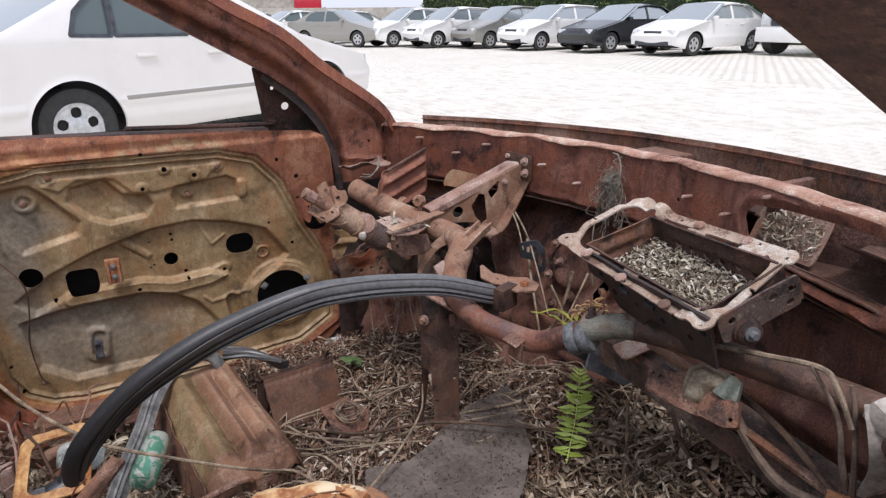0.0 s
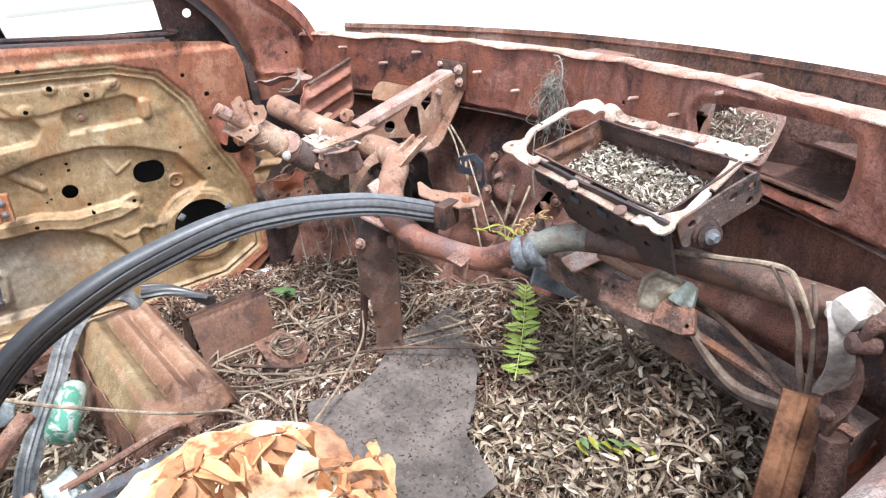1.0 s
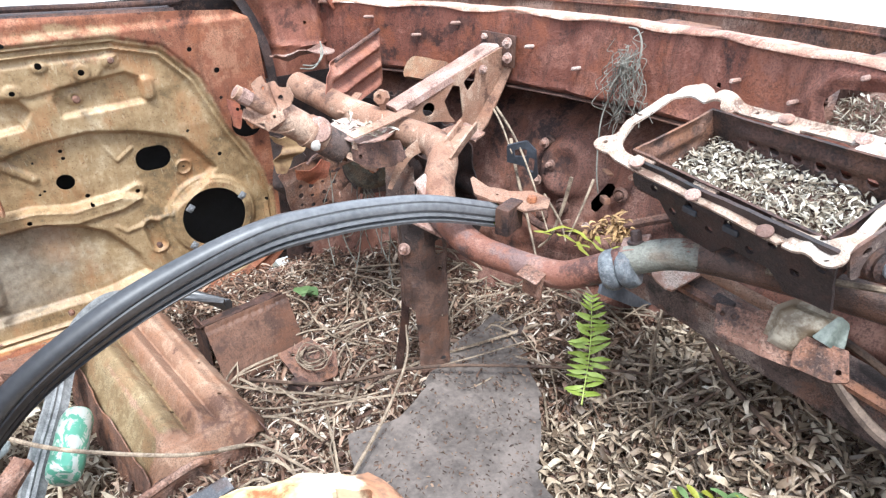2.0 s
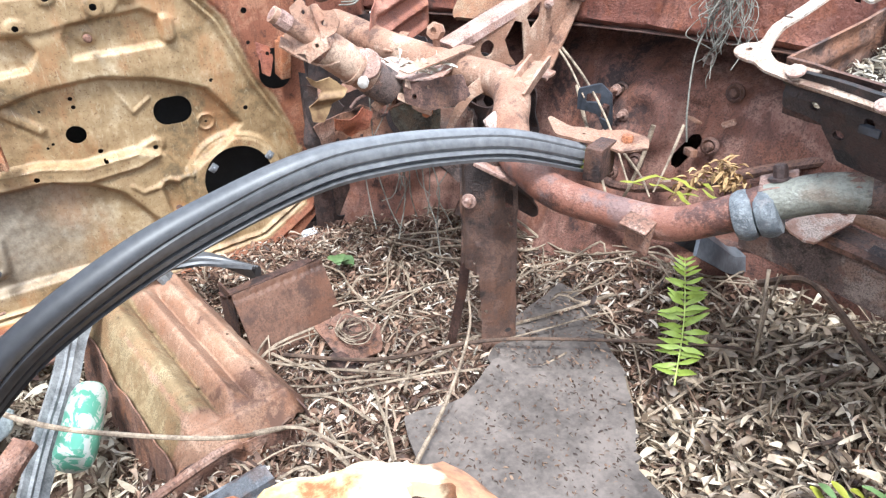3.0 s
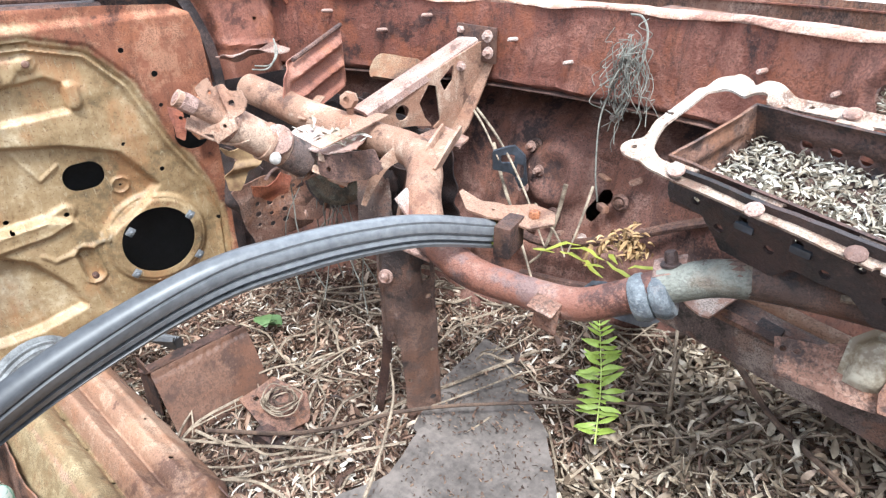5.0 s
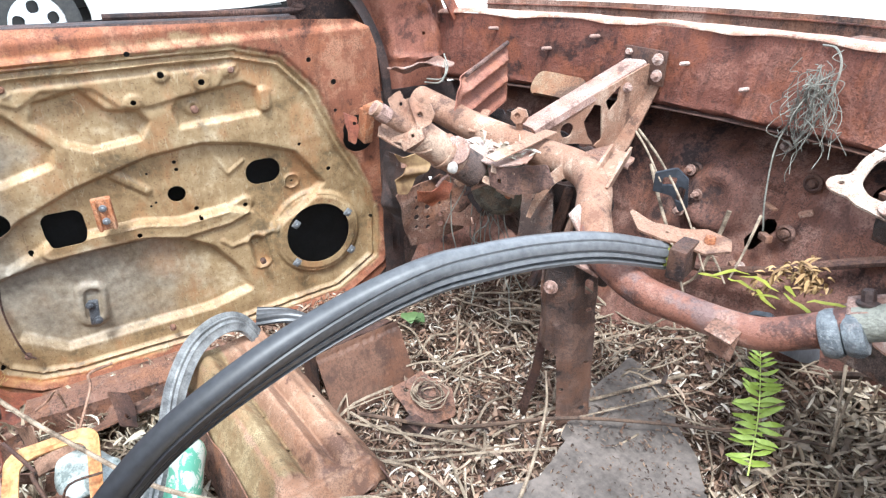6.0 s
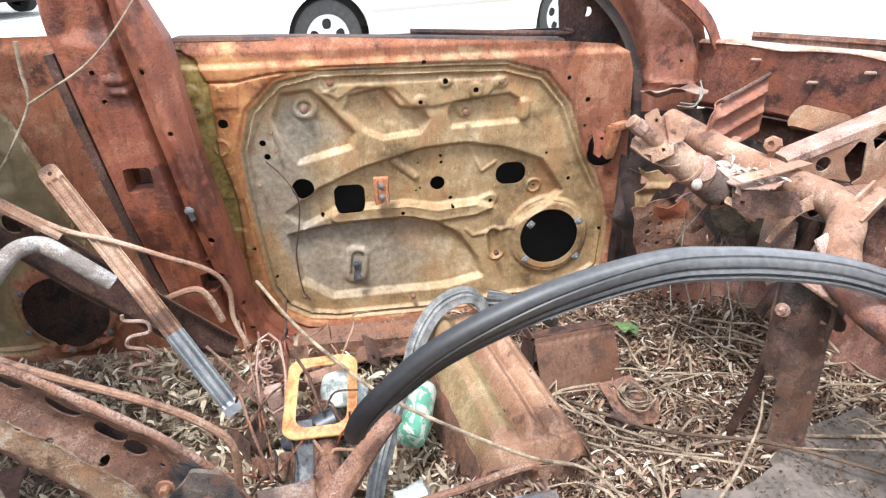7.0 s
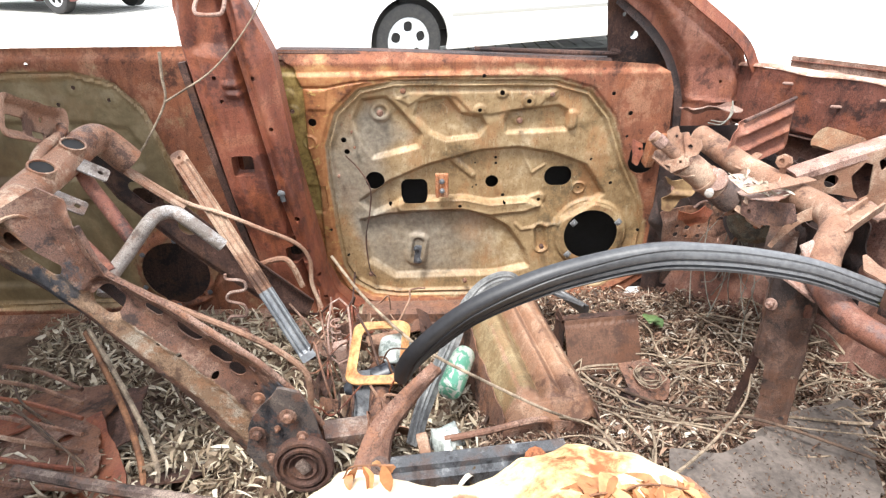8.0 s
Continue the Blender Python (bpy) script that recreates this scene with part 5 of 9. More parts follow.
part("tube_foot", sheet(plane_at((0.632, 0.585, 0.735), (0.5, -0.3, 0.1), (0.2, 0.1, 1)), (0.0, 0.05), (0.0, 0.06), 0.004, lambda u, v: d_poly(u, v, [(0.0, 0.0), (0.045, 0.0), (0.035, 0.055), (0.028, 0.055)]), None, 0.004, material=RUST_TUBE, name="tube_foot"), None, beam)
part("peg_nut", lathe(lathe(bmesh.new(), facing((0.43, 0.652, 0.828), (0, 0, 1)), [(0.006, 0), (0.006, 0.022), (0.006, 0.024)], 10), facing((0.432, 0.65, 0.853), (0.5, -0.85, 0.2)), [(0.013, -0.008), (0.014, 0.0), (0.013, 0.008), (0.006, 0.009), (0.005, 0.004)], 7), RUST_TUBE, beam)
# upright channel from the beam to the tunnel, with a second strip behind
up = part("brace_post", sheet(plane_at((0.716, 0.543, 0.43), (0.62, 0.45, 0.05), (-0.15, 0.03, 1.0), (0.58, -0.80, 0.1)), (-0.042, 0.042), (0.0, 0.325), 0.0035,
     lambda u, v: np.maximum.reduce([d_poly(u, v, [(-0.038, 0.322), (0.038, 0.322), (0.038, -0.004), (-0.004, -0.004), (-0.008, 0.155), (-0.038, 0.165)]) + 0.0015 * wobble(u, v, 80, 4)] + [-d_circle(u, v, a, b, r) for a, b, r in ((0.028, 0.06, 0.004), (0.030, 0.14, 0.003), (0.029, 0.225, 0.004), (0.0, 0.095, 0.0035), (-0.015, 0.17, 0.003), (-0.026, 0.035, 0.003))] + [-d_box(u, v, 0.028, 0.262, 0.005, 0.013, 0.004)]),
     lambda u, v: -1.1 * np.clip(u - 0.012, 0, 0.02) - 0.010 * soft(u + 0.032, 0.006) + 0.006 * soft(np.abs(u + 0.010) - 0.003, 0.012) * (v < 0.2) + 0.0015 * wobble(u, v, 40, 2), 0.003, material=RUST_DARK_BROWN, name="brace_post"), None, beam)
part("post_bolt", bolt(bmesh.new(), (0.672, 0.540, 0.69), (0.58, -0.80, 0.1), 0.006, 0.010), RUST_PALE, up)
bm = sweep(bmesh.new(), [(0.654, 0.552, 0.653), (0.644, 0.552, 0.539), (0.621, 0.552, 0.444), (0.596, 0.552, 0.339)], [(-0.007, -0.002), (0.007, -0.002), (0.007, 0.002), (-0.007, 0.002)], 3, up=(0.58, -0.8, 0))
part("brace_strip", bm, RUST_DARK, beam)
bm = bmesh.new()
block(bm, pose(0.69, 0.575, 0.735, 0, 20, 35), (0.06, 0.045, 0.005), 0.001)
block(bm, pose(0.672, 0.585, 0.775, 10, 60, 35), (0.05, 0.03, 0.004), 0.001)
part("post_gusset", bm, RUST_PALE, beam)
# flat ear with a bolt behind the rubber's end
part("ear_bracket", sheet(plane_at((0.715, 0.645, 0.785), (0.95, 0.30, -0.06), (-0.3, 0.9, 0.1)), (-0.02, 0.13), (-0.03, 0.04), 0.0035,
     lambda u, v: np.maximum(d_poly(u, v, [(-0.020, 0.018), (0.02, 0.004), (0.055, 0.004), (0.082, 0.024), (0.112, 0.020), (0.120, 0.0), (0.098, -0.020), (0.070, -0.018), (0.045, -0.026), (0.01, -0.014)]) - 0.003, -d_circle(u, v, 0.045, -0.01, 0.003)),
     lambda u, v: 0.006 * soft(0.03 - u, 0.04) + 0.002 * wobble(u, v, 50, 5), 0.003, material=RUST_TUBE, name="ear_bracket"), None, beam)
part("ear_bolt", bolt(bmesh.new(), (0.804, 0.677, 0.781), (0, 0, 1), 0.0075, 0.010), RUST_ORANGE, beam)
bm = bmesh.new()
block(bm, pose(0.794, 0.644, 0.765, 0, 0, 20), (0.022, 0.045, 0.042), 0.003)
part("ear_box", bm, RUST_DARK, beam)

# ---- steering column with torn brackets
col = thing("steering_column", "stripped rusty steering column with torn bracket plates", "steering column", (0.42, 0.52, 0.80))
AX = Vector((0.06, 0.78, -0.60)).normalized()
NUT = Vector((0.440, 0.391, 0.909))


def on_axis(s):
    return NUT + AX * s


part("column_tube", pipe([on_axis(0.075), on_axis(0.13), on_axis(0.192)], 0.0255, 0.003, 24, 4), RUST_TUBE, col)
part("column_mouth", pipe([on_axis(0.165), on_axis(0.205)], 0.0268, 0.004, 24, 2), RUST_GREY, col, "bare grey lower sleeve")
part("steering_shaft", tube([on_axis(0.0), on_axis(0.10)], 0.0115, 14, 2), RUST_TUBE, col)
part("shaft_nut", lathe(bmesh.new(), facing(on_axis(0.012), -AX), [(0.0125, -0.014), (0.0130, 0.0), (0.0125, 0.004), (0.009, 0.007), (0.008, 0.013), (0.003, 0.014)], 9), RUST_PALE, col)
part("column_clamp", pipe([on_axis(0.132), on_axis(0.138)], 0.0285, 0.004, 24, 2), RUST_TUBE, col)
part("clamp_lug", lathe(bmesh.new(), facing((0.468, 0.508, 0.832), (0.8, -0.4, 0.35)), [(0.021, -0.006), (0.022, 0.0), (0.020, 0.004), (0.012, 0.006), (0.003, 0.0065)], 18), RUST_PALE, col, "pale round clamp boss")
part("clamp_screw", lathe(bmesh.new(), facing((0.477, 0.498, 0.813), (0.75, -0.6, -0.2)), [(0.005, -0.02), (0.005, 0.002), (0.008, 0.003), (0.008, 0.010), (0.004, 0.012)], 10), PLASTIC_WHITE, col, "whitish screw head")


def torn_plate(o, eu, ev, pts, mt, crumple, ragged=0.003):
    seed = len(col.children)
    part("bracket_plate", sheet(plane_at(o, eu, ev), (-0.06, 0.17), (-0.06, 0.17), 0.0035,
         lambda u, v: np.maximum(np.maximum(d_poly(u, v, pts) + (ragged if crumple > 0.002 else 0) * wobble(u, v, 90, seed), -d_circle(u, v, 0.045, 0.004, 0.003)), -d_circle(u, v, 0.022, 0.018, 0.004)),
         lambda u, v: crumple * wobble(u, v, 34, 40 + seed), 0.0022, material=mt, name="bracket_plate"), None, col)


# ragged plate round the shaft, its lower edge folded forward
RAGGED = [(-0.004, 0.053), (0.002, 0.040), (0.016, 0.041), (0.022, 0.030), (0.040, 0.028), (0.045, 0.014), (0.035, 0.003), (0.024, -0.003), (0.026, -0.018), (0.012, -0.022), (-0.004, -0.030), (-0.008, -0.018), (-0.027, -0.012), (-0.041, 0.009), (-0.035, 0.014), (-0.014, 0.0), (-0.010, 0.020), (-0.018, 0.027), (-0.022, 0.045)]
part("bracket_plate", sheet(plane_at(on_axis(0.062), (0.7, 0.65, 0.25), (-0.35, 0.05, 0.9)), (-0.06, 0.06), (-0.05, 0.07), 0.002,
     lambda u, v: np.maximum.reduce([d_poly(u, v, RAGGED) - 0.002 + 0.002 * wobble(u, v, 140, 4), -d_circle(u, v, 0.024, 0.016, 0.004), -d_circle(u, v, 0.012, -0.012, 0.003), -d_circle(u, v, -0.004, 0.036, 0.003)]),
     lambda u, v: 0.010 * soft(v + 0.002, 0.016) + 0.006 * soft(d_line(u, v, [(0.012, 0.040), (0.020, 0.0)]) - 0.003, 0.006) + 0.004 * wobble(u, v, 40, 6), 0.0024, material=RUST_TUBE, name="bracket_plate"), None, col)
part("fold_strip", sweep(bmesh.new(), [on_axis(0.062) + Vector(q) for q in ((-0.012, -0.040, 0.000), (-0.006, -0.016, -0.018), (0.008, 0.010, -0.030), (0.020, 0.030, -0.026))], [(-0.011, -0.0012), (0.011, -0.0012), (0.011, 0.0012), (-0.011, 0.0012)], 4, up=(0.3, -0.3, 1)), RUST_TUBE, col)
part("column_collar", pipe([on_axis(0.072), on_axis(0.080)], 0.0275, 0.004, 24, 2), RUST, col)
# red tab hanging before the door's front hole
torn_plate((0.095, 0.475, 0.80), (0.55, 0.8, -0.1), (0.1, 0, -1), [(0.0, 0.0), (0.026, 0.004), (0.034, 0.03), (0.024, 0.058), (0.010, 0.054), (0.008, 0.03)], RUST_RED, 0.006)
# strap over both tubes and the smaller one behind it
torn_plate((0.505, 0.545, 0.822), (-0.18, 0.98, 0.09), (0.95, 0.15, -0.1), [(0.0, -0.010), (0.135, -0.010), (0.14, 0.010), (0.0, 0.012)], RUST_TUBE, 0.001)
torn_plate((0.372, 0.595, 0.818), (-0.65, 0.74, 0.08), (0.7, 0.6, -0.1), [(0.0, -0.007), (0.10, -0.007), (0.10, 0.008), (0.0, 0.008)], RUST_TUBE, 0.001)
# torn shelf that holds the leaves
torn_plate((0.405, 0.575, 0.808), (1, 0.15, 0.02), (0, 0.95, 0.1), [(-0.02, -0.02), (0.03, -0.035), (0.10, -0.03), (0.12, 0.01), (0.09, 0.06), (0.03, 0.075), (-0.02, 0.05)], RUST_PALE, 0.007)
# hollow shield under the shelf
torn_plate((0.485, 0.560, 0.80), (0.9, 0.38, 0.12), (0.1, -0.15, -1), [(0.0, 0.0), (0.05, -0.008), (0.10, -0.012), (0.115, 0.012), (0.09, 0.03), (0.04, 0.035), (0.005, 0.025)], RUST_DARK, 0.010)
torn_plate((0.475, 0.555, 0.785), (0.6, 0.6, -0.2), (0.4, -0.4, -0.8), [(0.0, 0.0), (0.05, 0.006), (0.062, 0.025), (0.04, 0.02), (0.0, 0.012)], RUST_TUBE, 0.006)
# plates hanging below; the black ones carry the shade under the column
torn_plate((0.135, 0.545, 0.715), (0.8, 0.3, -0.2), (-0.35, -0.1, -0.9), [(0.0, 0.0), (0.06, -0.02), (0.10, 0.0), (0.08, 0.05), (0.03, 0.09), (0.0, 0.06)], RUST_BLACK, 0.010)
torn_plate((0.22, 0.535, 0.735), (0.75, 0.55, 0.25), (0.2, -0.3, -0.9), [(0.0, 0.0), (0.10, 0.0), (0.10, 0.016), (0.0, 0.02)], RUST, 0.003)
SIDE = plane_at((0.32, 0.0, 0.0), (0, 1, 0), (0, 0, 1))
part("yellow_bracket", sheet(SIDE, (0.45, 0.57), (0.68, 0.81), 0.0022, lambda u, v: d_poly(u, v, [(0.472, 0.789), (0.491, 0.776), (0.516, 0.78), (0.544, 0.755), (0.514, 0.733), (0.497, 0.706), (0.48, 0.711), (0.477, 0.733), (0.50, 0.758), (0.484, 0.768)]) + 0.002 * wobble(u, v, 100, 3), lambda u, v: 0.008 * wobble(u, v, 36, 5) + 0.008 * soft(np.abs(v - 0.745) - 0.006, 0.012), 0.003, material=YELLOW_PAINT, name="yellow_bracket"), None, col, "torn bracket with yellow primer")
part("bracket_plate", sheet(SIDE, (0.50, 0.61), (0.66, 0.74), 0.0022, lambda u, v: d_poly(u, v, [(0.512, 0.712), (0.542, 0.700), (0.572, 0.716), (0.590, 0.706), (0.578, 0.680), (0.549, 0.668), (0.515, 0.688)]) + 0.003 * wobble(u, v, 110, 8), lambda u, v: 0.010 * wobble(u, v, 40, 5), 0.003, material=RUST_RED, name="bracket_plate"), None, col)
part("bracket_plate", sheet(SIDE, (0.48, 0.68), (0.55, 0.73), 0.003, lambda u, v: np.maximum.reduce([d_poly(u, v, [(0.50, 0.68), (0.60, 0.70), (0.66, 0.66), (0.65, 0.57), (0.53, 0.56)]) + 0.004 * wobble(u, v, 60, 2)] + [-d_circle(u, v, 0.545 + 0.024 * (i % 4), 0.665 - 0.022 * (i // 4) - 0.004 * (i % 2), 0.004 + 0.001 * (i % 3)) for i in range(16)]), lambda u, v: -0.06 + 0.012 * wobble(u, v, 26, 5), 0.003, material=RUST, name="bracket_plate"), None, col, "perforated brown plate")
part("sliver", sweep(bmesh.new(), [(0.42, 0.500, 0.757), (0.42, 0.512, 0.768), (0.42, 0.527, 0.772)], [(-0.003, -0.001), (0.003, -0.001), (0.003, 0.001), (-0.003, 0.001)], 3), RUST_PALE, col)
part("strap_tab", sweep(bmesh.new(), [(0.50, 0.552, 0.806), (0.50, 0.577, 0.792), (0.502, 0.592, 0.786), (0.50, 0.606, 0.772)], [(-0.009, -0.0015), (0.009, -0.0015), (0.009, 0.0015), (-0.009, 0.0015)], 4, up=(0.8, 0, 0.6), scale=lambda f: 0.75 + 0.5 * f), RUST_TUBE, col)
part("orange_clip", block(bmesh.new(), pose(0.50, 0.589, 0.758, 10, 15, 20), (0.010, 0.016, 0.020), 0.003), RUST_ORANGE, col, "small orange rusty clip")
torn_plate((0.24, 0.60, 0.66), (0.9, 0.4, 0.0), (0.1, -0.1, -1), [(0.0, 0.02), (0.03, 0.035), (0.06, 0.03), (0.11, -0.02), (0.125, -0.01), (0.09, 0.05), (0.03, 0.06)], RUST, 0.006)
torn_plate((0.36, 0.62, 0.76), (0.95, 0.3, 0.0), (0.1, -0.2, -1), [(0.0, 0.0), (0.10, 0.0), (0.09, 0.07), (0.05, 0.04), (0.02, 0.10), (-0.02, 0.06)], RUST_BLACK, 0.012)
torn_plate((0.50, 0.61, 0.76), (0.6, 0.7, 0.0), (0.0, -0.1, -1), [(0.0, 0.0), (0.05, 0.0), (0.055, 0.10), (0.03, 0.12), (0.0, 0.09)], RUST_GREY, 0.004)
torn_plate((0.07, 0.56, 0.69), (0.9, 0.45, 0.0), (0.0, 0.0, -1), [(0.0, 0.0), (0.06, 0.02), (0.09, 0.10), (0.04, 0.16), (0.0, 0.12)], RUST_BLACK, 0.012)
rq = random.Random(33)
for i in range(16):
    s = rq.uniform(0.16, 0.30)
    c = on_axis(min(s, 0.2)) + Vector((rq.gauss(-0.02, 0.03), rq.gauss(0.02, 0.02) + max(0, s - 0.2) * 0.6, rq.gauss(-0.035, 0.02)))
    a, b = rq.uniform(0.008, 0.022), rq.uniform(0.003, 0.009)
    part("torn_scrap", sheet(plane_at(c, (rq.gauss(0, 1), rq.gauss(0, 1), rq.gauss(0, 1)), (rq.gauss(0, 1), rq.gauss(0, 1), rq.gauss(0, 1))), (-0.035, 0.035), (-0.02, 0.02), 0.003, lambda u, v: d_box(u, v, 0, 0, a, b, 0.002) + 0.004 * wobble(u, v, 80, i), lambda u, v: 0.006 * wobble(u, v, 50, i), 0.0018, material=(RUST_TUBE, RUST_PALE, RUST, RUST_DARK)[i % 4], name="torn_scrap"), None, col)
part("bent_tab", sweep(bmesh.new(), [(0.548, 0.655, 0.797), (0.548, 0.630, 0.786), (0.545, 0.608, 0.758), (0.545, 0.592, 0.731)], [(-0.010, -0.0012), (0.010, -0.0012), (0.010, 0.0012), (-0.010, 0.0012)], 6, up=(1, -0.3, 0.2), scale=lambda f: 1.1 - 0.7 * f), RUST_TUBE, col, "thin torn metal strip")
part("lock_body", lathe(bmesh.new(), facing((0.445, 0.608, 0.742), (0.75, -0.6, 0.25)), [(0.046, -0.06), (0.050, -0.01), (0.047, 0.006), (0.034, 0.018), (0.015, 0.023), (0.003, 0.024)], 24), make_rust("mottled_grey_casting", (lin(58, 52, 44), lin(104, 98, 84), lin(150, 146, 130), lin(112, 84, 60)), 12.0, False), col, "mottled grey-green cast lock body")
part("lock_body", lathe(bmesh.new(), facing((0.39, 0.64, 0.70), (0.2, -0.9, -0.3)), [(0.016, -0.02), (0.018, 0.02), (0.010, 0.024)], 12), RUST_GREY, col)
# pedal plate in black, shade below the column painted on
part("pedal_plate", sheet(plane_at((0.30, 0.74, 0.56), (1, 0.1, 0), (0, -0.15, 1)), (0, 0.22), (0, 0.18), 0.005,
     lambda u, v: np.maximum.reduce([d_box(u, v, 0.11, 0.09, 0.10, 0.08, 0.02) + 0.008 * wobble(u, v, 40, 2)] + [-d_circle(u, v, 0.03 + 0.035 * a, 0.04 + 0.035 * b, 0.006) for a in range(5) for b in range(4)]),
     lambda u, v: 0.012 * wobble(u, v, 22, 5), 0.003, material=RUST_BLACK, name="pedal_plate"), None, col)
# perforated pedal box behind the column, black for the deep shade there
for o, eu, w, hgt, sd in (((0.16, 0.80, 0.50), (1, 0.05, 0), 0.36, 0.30, 3), ((0.20, 0.70, 0.55), (0.25, 1, 0), 0.13, 0.24, 4), ((0.44, 0.70, 0.58), (-0.1, 1, 0), 0.13, 0.20, 5)):
    part("pedal_box", sheet(plane_at(o, eu, (0, -0.12, 1)), (0, w), (0, hgt), 0.006,
         lambda u, v: np.maximum.reduce([d_box(u, v, w / 2, hgt / 2, w / 2 - 0.005, hgt / 2 - 0.005, 0.02) + 0.008 * wobble(u, v, 34, sd)] + [-d_circle(u, v, w * (0.2 + 0.3 * a), hgt * (0.18 + 0.27 * b), 0.006 + 0.004 * ((a + b + sd) % 3)) for a in range(3) for b in range(4)]),
         lambda u, v: 0.014 * wobble(u, v, 20, sd) + 0.010 * soft(np.abs(np.mod(v, 0.11) - 0.055) - 0.012, 0.02), 0.003, material=RUST_BLACK, name="pedal_box"), None, col)
part("pedal_arm", tube([(0.47, 0.74, 0.72), (0.475, 0.70, 0.62), (0.48, 0.66, 0.55)], 0.010, 8), RUST_DARK, col)

# ---- passenger airbag tray on the beam
tray = thing("airbag_tray", "rusted passenger airbag bracket with perforated open tray", "airbag bracket", (1.10, 0.70, 0.88))
T_O, T_U, T_V = Vector((0.947, 0.650, 0.914)), Vector((0.265, -0.013, -0.008)), Vector((0.035, 0.122, 0.062))
T_PL = plane_at(T_O, T_U, T_V)


def tray_edge(u, v):
    ring = np.maximum(d_box(u, v, 0.133, 0.068, 0.140, 0.076, 0.024), -d_box(u, v, 0.133, 0.068, 0.1285, 0.0585, 0.022))
    strip = np.minimum(d_box(u, v, 0.140, 0.005, 0.105, 0.0135, 0.004), d_box(u, v, 0.150, 0.132, 0.095, 0.012, 0.004))
    ears = np.minimum(np.minimum(d_circle(u, v, 0.002, 0.002, 0.014), d_circle(u, v, 0.262, 0.002, 0.014)), np.minimum(d_circle(u, v, 0.268, 0.132, 0.013), d_circle(u, v, 0.02, 0.140, 0.011)))
    d = np.minimum(np.minimum(ring, strip), ears)
    for cu, w in ((0.085, 0.026), (0.168, 0.03)):
        d = np.maximum(d, -d_box(u, v, cu, 0.012, w, 0.0045, 0.004))
        d = np.maximum(d, -d_box(u, v, cu + 0.01, 0.126, w, 0.004, 0.004))
    for cu, cv in ((0.0, 0.002), (0.262, -0.004), (0.27, 0.13), (0.125, -0.002), (0.22, -0.004), (0.09, 0.138), (0.225, 0.138), (0.269, 0.07), (-0.002, 0.06)):
        d = np.maximum(d, -d_circle(u, v, cu, cv, 0.003))
    return d


def tray_twist(u, v):
    a, b = u / 0.265, v / 0.137
    return -0.012 * a - 0.020 * b + 0.030 * a * b


def tray_height(u, v):
    h = 0.012 * soft(d_box(u, v, 0.0, 0.075, 0.03, 0.045, 0.02), 0.03) + 0.012 * soft(d_circle(u, v, 0.05, 0.138, 0.016), 0.02) + 0.012 * soft(d_circle(u, v, 0.005, 0.14, 0.018), 0.02)
    h = h + 0.010 * soft(d_circle(u, v, -0.005, 0.0, 0.02), 0.02) + 0.008 * soft(d_circle(u, v, 0.27, 0.0, 0.03), 0.02) - 0.008 * soft(d_circle(u, v, 0.255, 0.002, 0.010), 0.012)
    h = h - 0.006 * soft(d_box(u, v, 0.133, 0.002, 0.09, 0.008, 0.006), 0.006) - 0.004 * soft(d_box(u, v, 0.133, 0.135, 0.07, 0.008, 0.006), 0.006)
    return h + 0.0015 * wobble(u, v, 50, 8) + tray_twist(u, v)


part("top_frame", sheet(T_PL, (-0.02, 0.29), (-0.02, 0.16), 0.0028, tray_edge, tray_height, 0.003, material=make_rust("rust_frame_bleached", (lin(116, 92, 78), lin(182, 160, 142), lin(218, 208, 196), lin(150, 108, 84)), 12.0, False), name="top_frame"), None, tray, "bleached pale rusty frame")
T_N = T_U.normalized().cross((T_V - T_U * T_V.dot(T_U) / T_U.dot(T_U)).normalized())
DOWN = (-T_N + Vector((0, 0, -0.25))).normalized()
E1, E2 = T_U.normalized(), T_V.normalized()


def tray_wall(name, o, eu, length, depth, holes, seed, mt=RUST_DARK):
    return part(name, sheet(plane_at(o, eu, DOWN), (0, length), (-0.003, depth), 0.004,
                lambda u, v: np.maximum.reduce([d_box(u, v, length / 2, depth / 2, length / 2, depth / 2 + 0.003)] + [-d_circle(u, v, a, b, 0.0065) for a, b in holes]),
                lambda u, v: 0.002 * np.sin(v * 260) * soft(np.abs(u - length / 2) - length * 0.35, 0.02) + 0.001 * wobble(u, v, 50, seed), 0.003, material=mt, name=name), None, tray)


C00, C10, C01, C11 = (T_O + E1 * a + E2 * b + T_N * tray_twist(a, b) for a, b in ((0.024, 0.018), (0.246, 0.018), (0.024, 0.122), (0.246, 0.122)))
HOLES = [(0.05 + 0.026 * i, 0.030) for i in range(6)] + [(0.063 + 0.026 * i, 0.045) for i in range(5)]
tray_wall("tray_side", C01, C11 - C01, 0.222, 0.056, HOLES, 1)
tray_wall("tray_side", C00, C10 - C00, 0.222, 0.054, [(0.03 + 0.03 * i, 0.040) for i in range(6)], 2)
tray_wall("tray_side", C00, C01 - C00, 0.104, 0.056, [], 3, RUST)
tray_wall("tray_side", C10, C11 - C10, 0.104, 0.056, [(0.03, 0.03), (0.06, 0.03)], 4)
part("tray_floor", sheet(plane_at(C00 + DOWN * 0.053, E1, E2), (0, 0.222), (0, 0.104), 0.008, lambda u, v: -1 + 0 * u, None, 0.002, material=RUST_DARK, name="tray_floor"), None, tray)
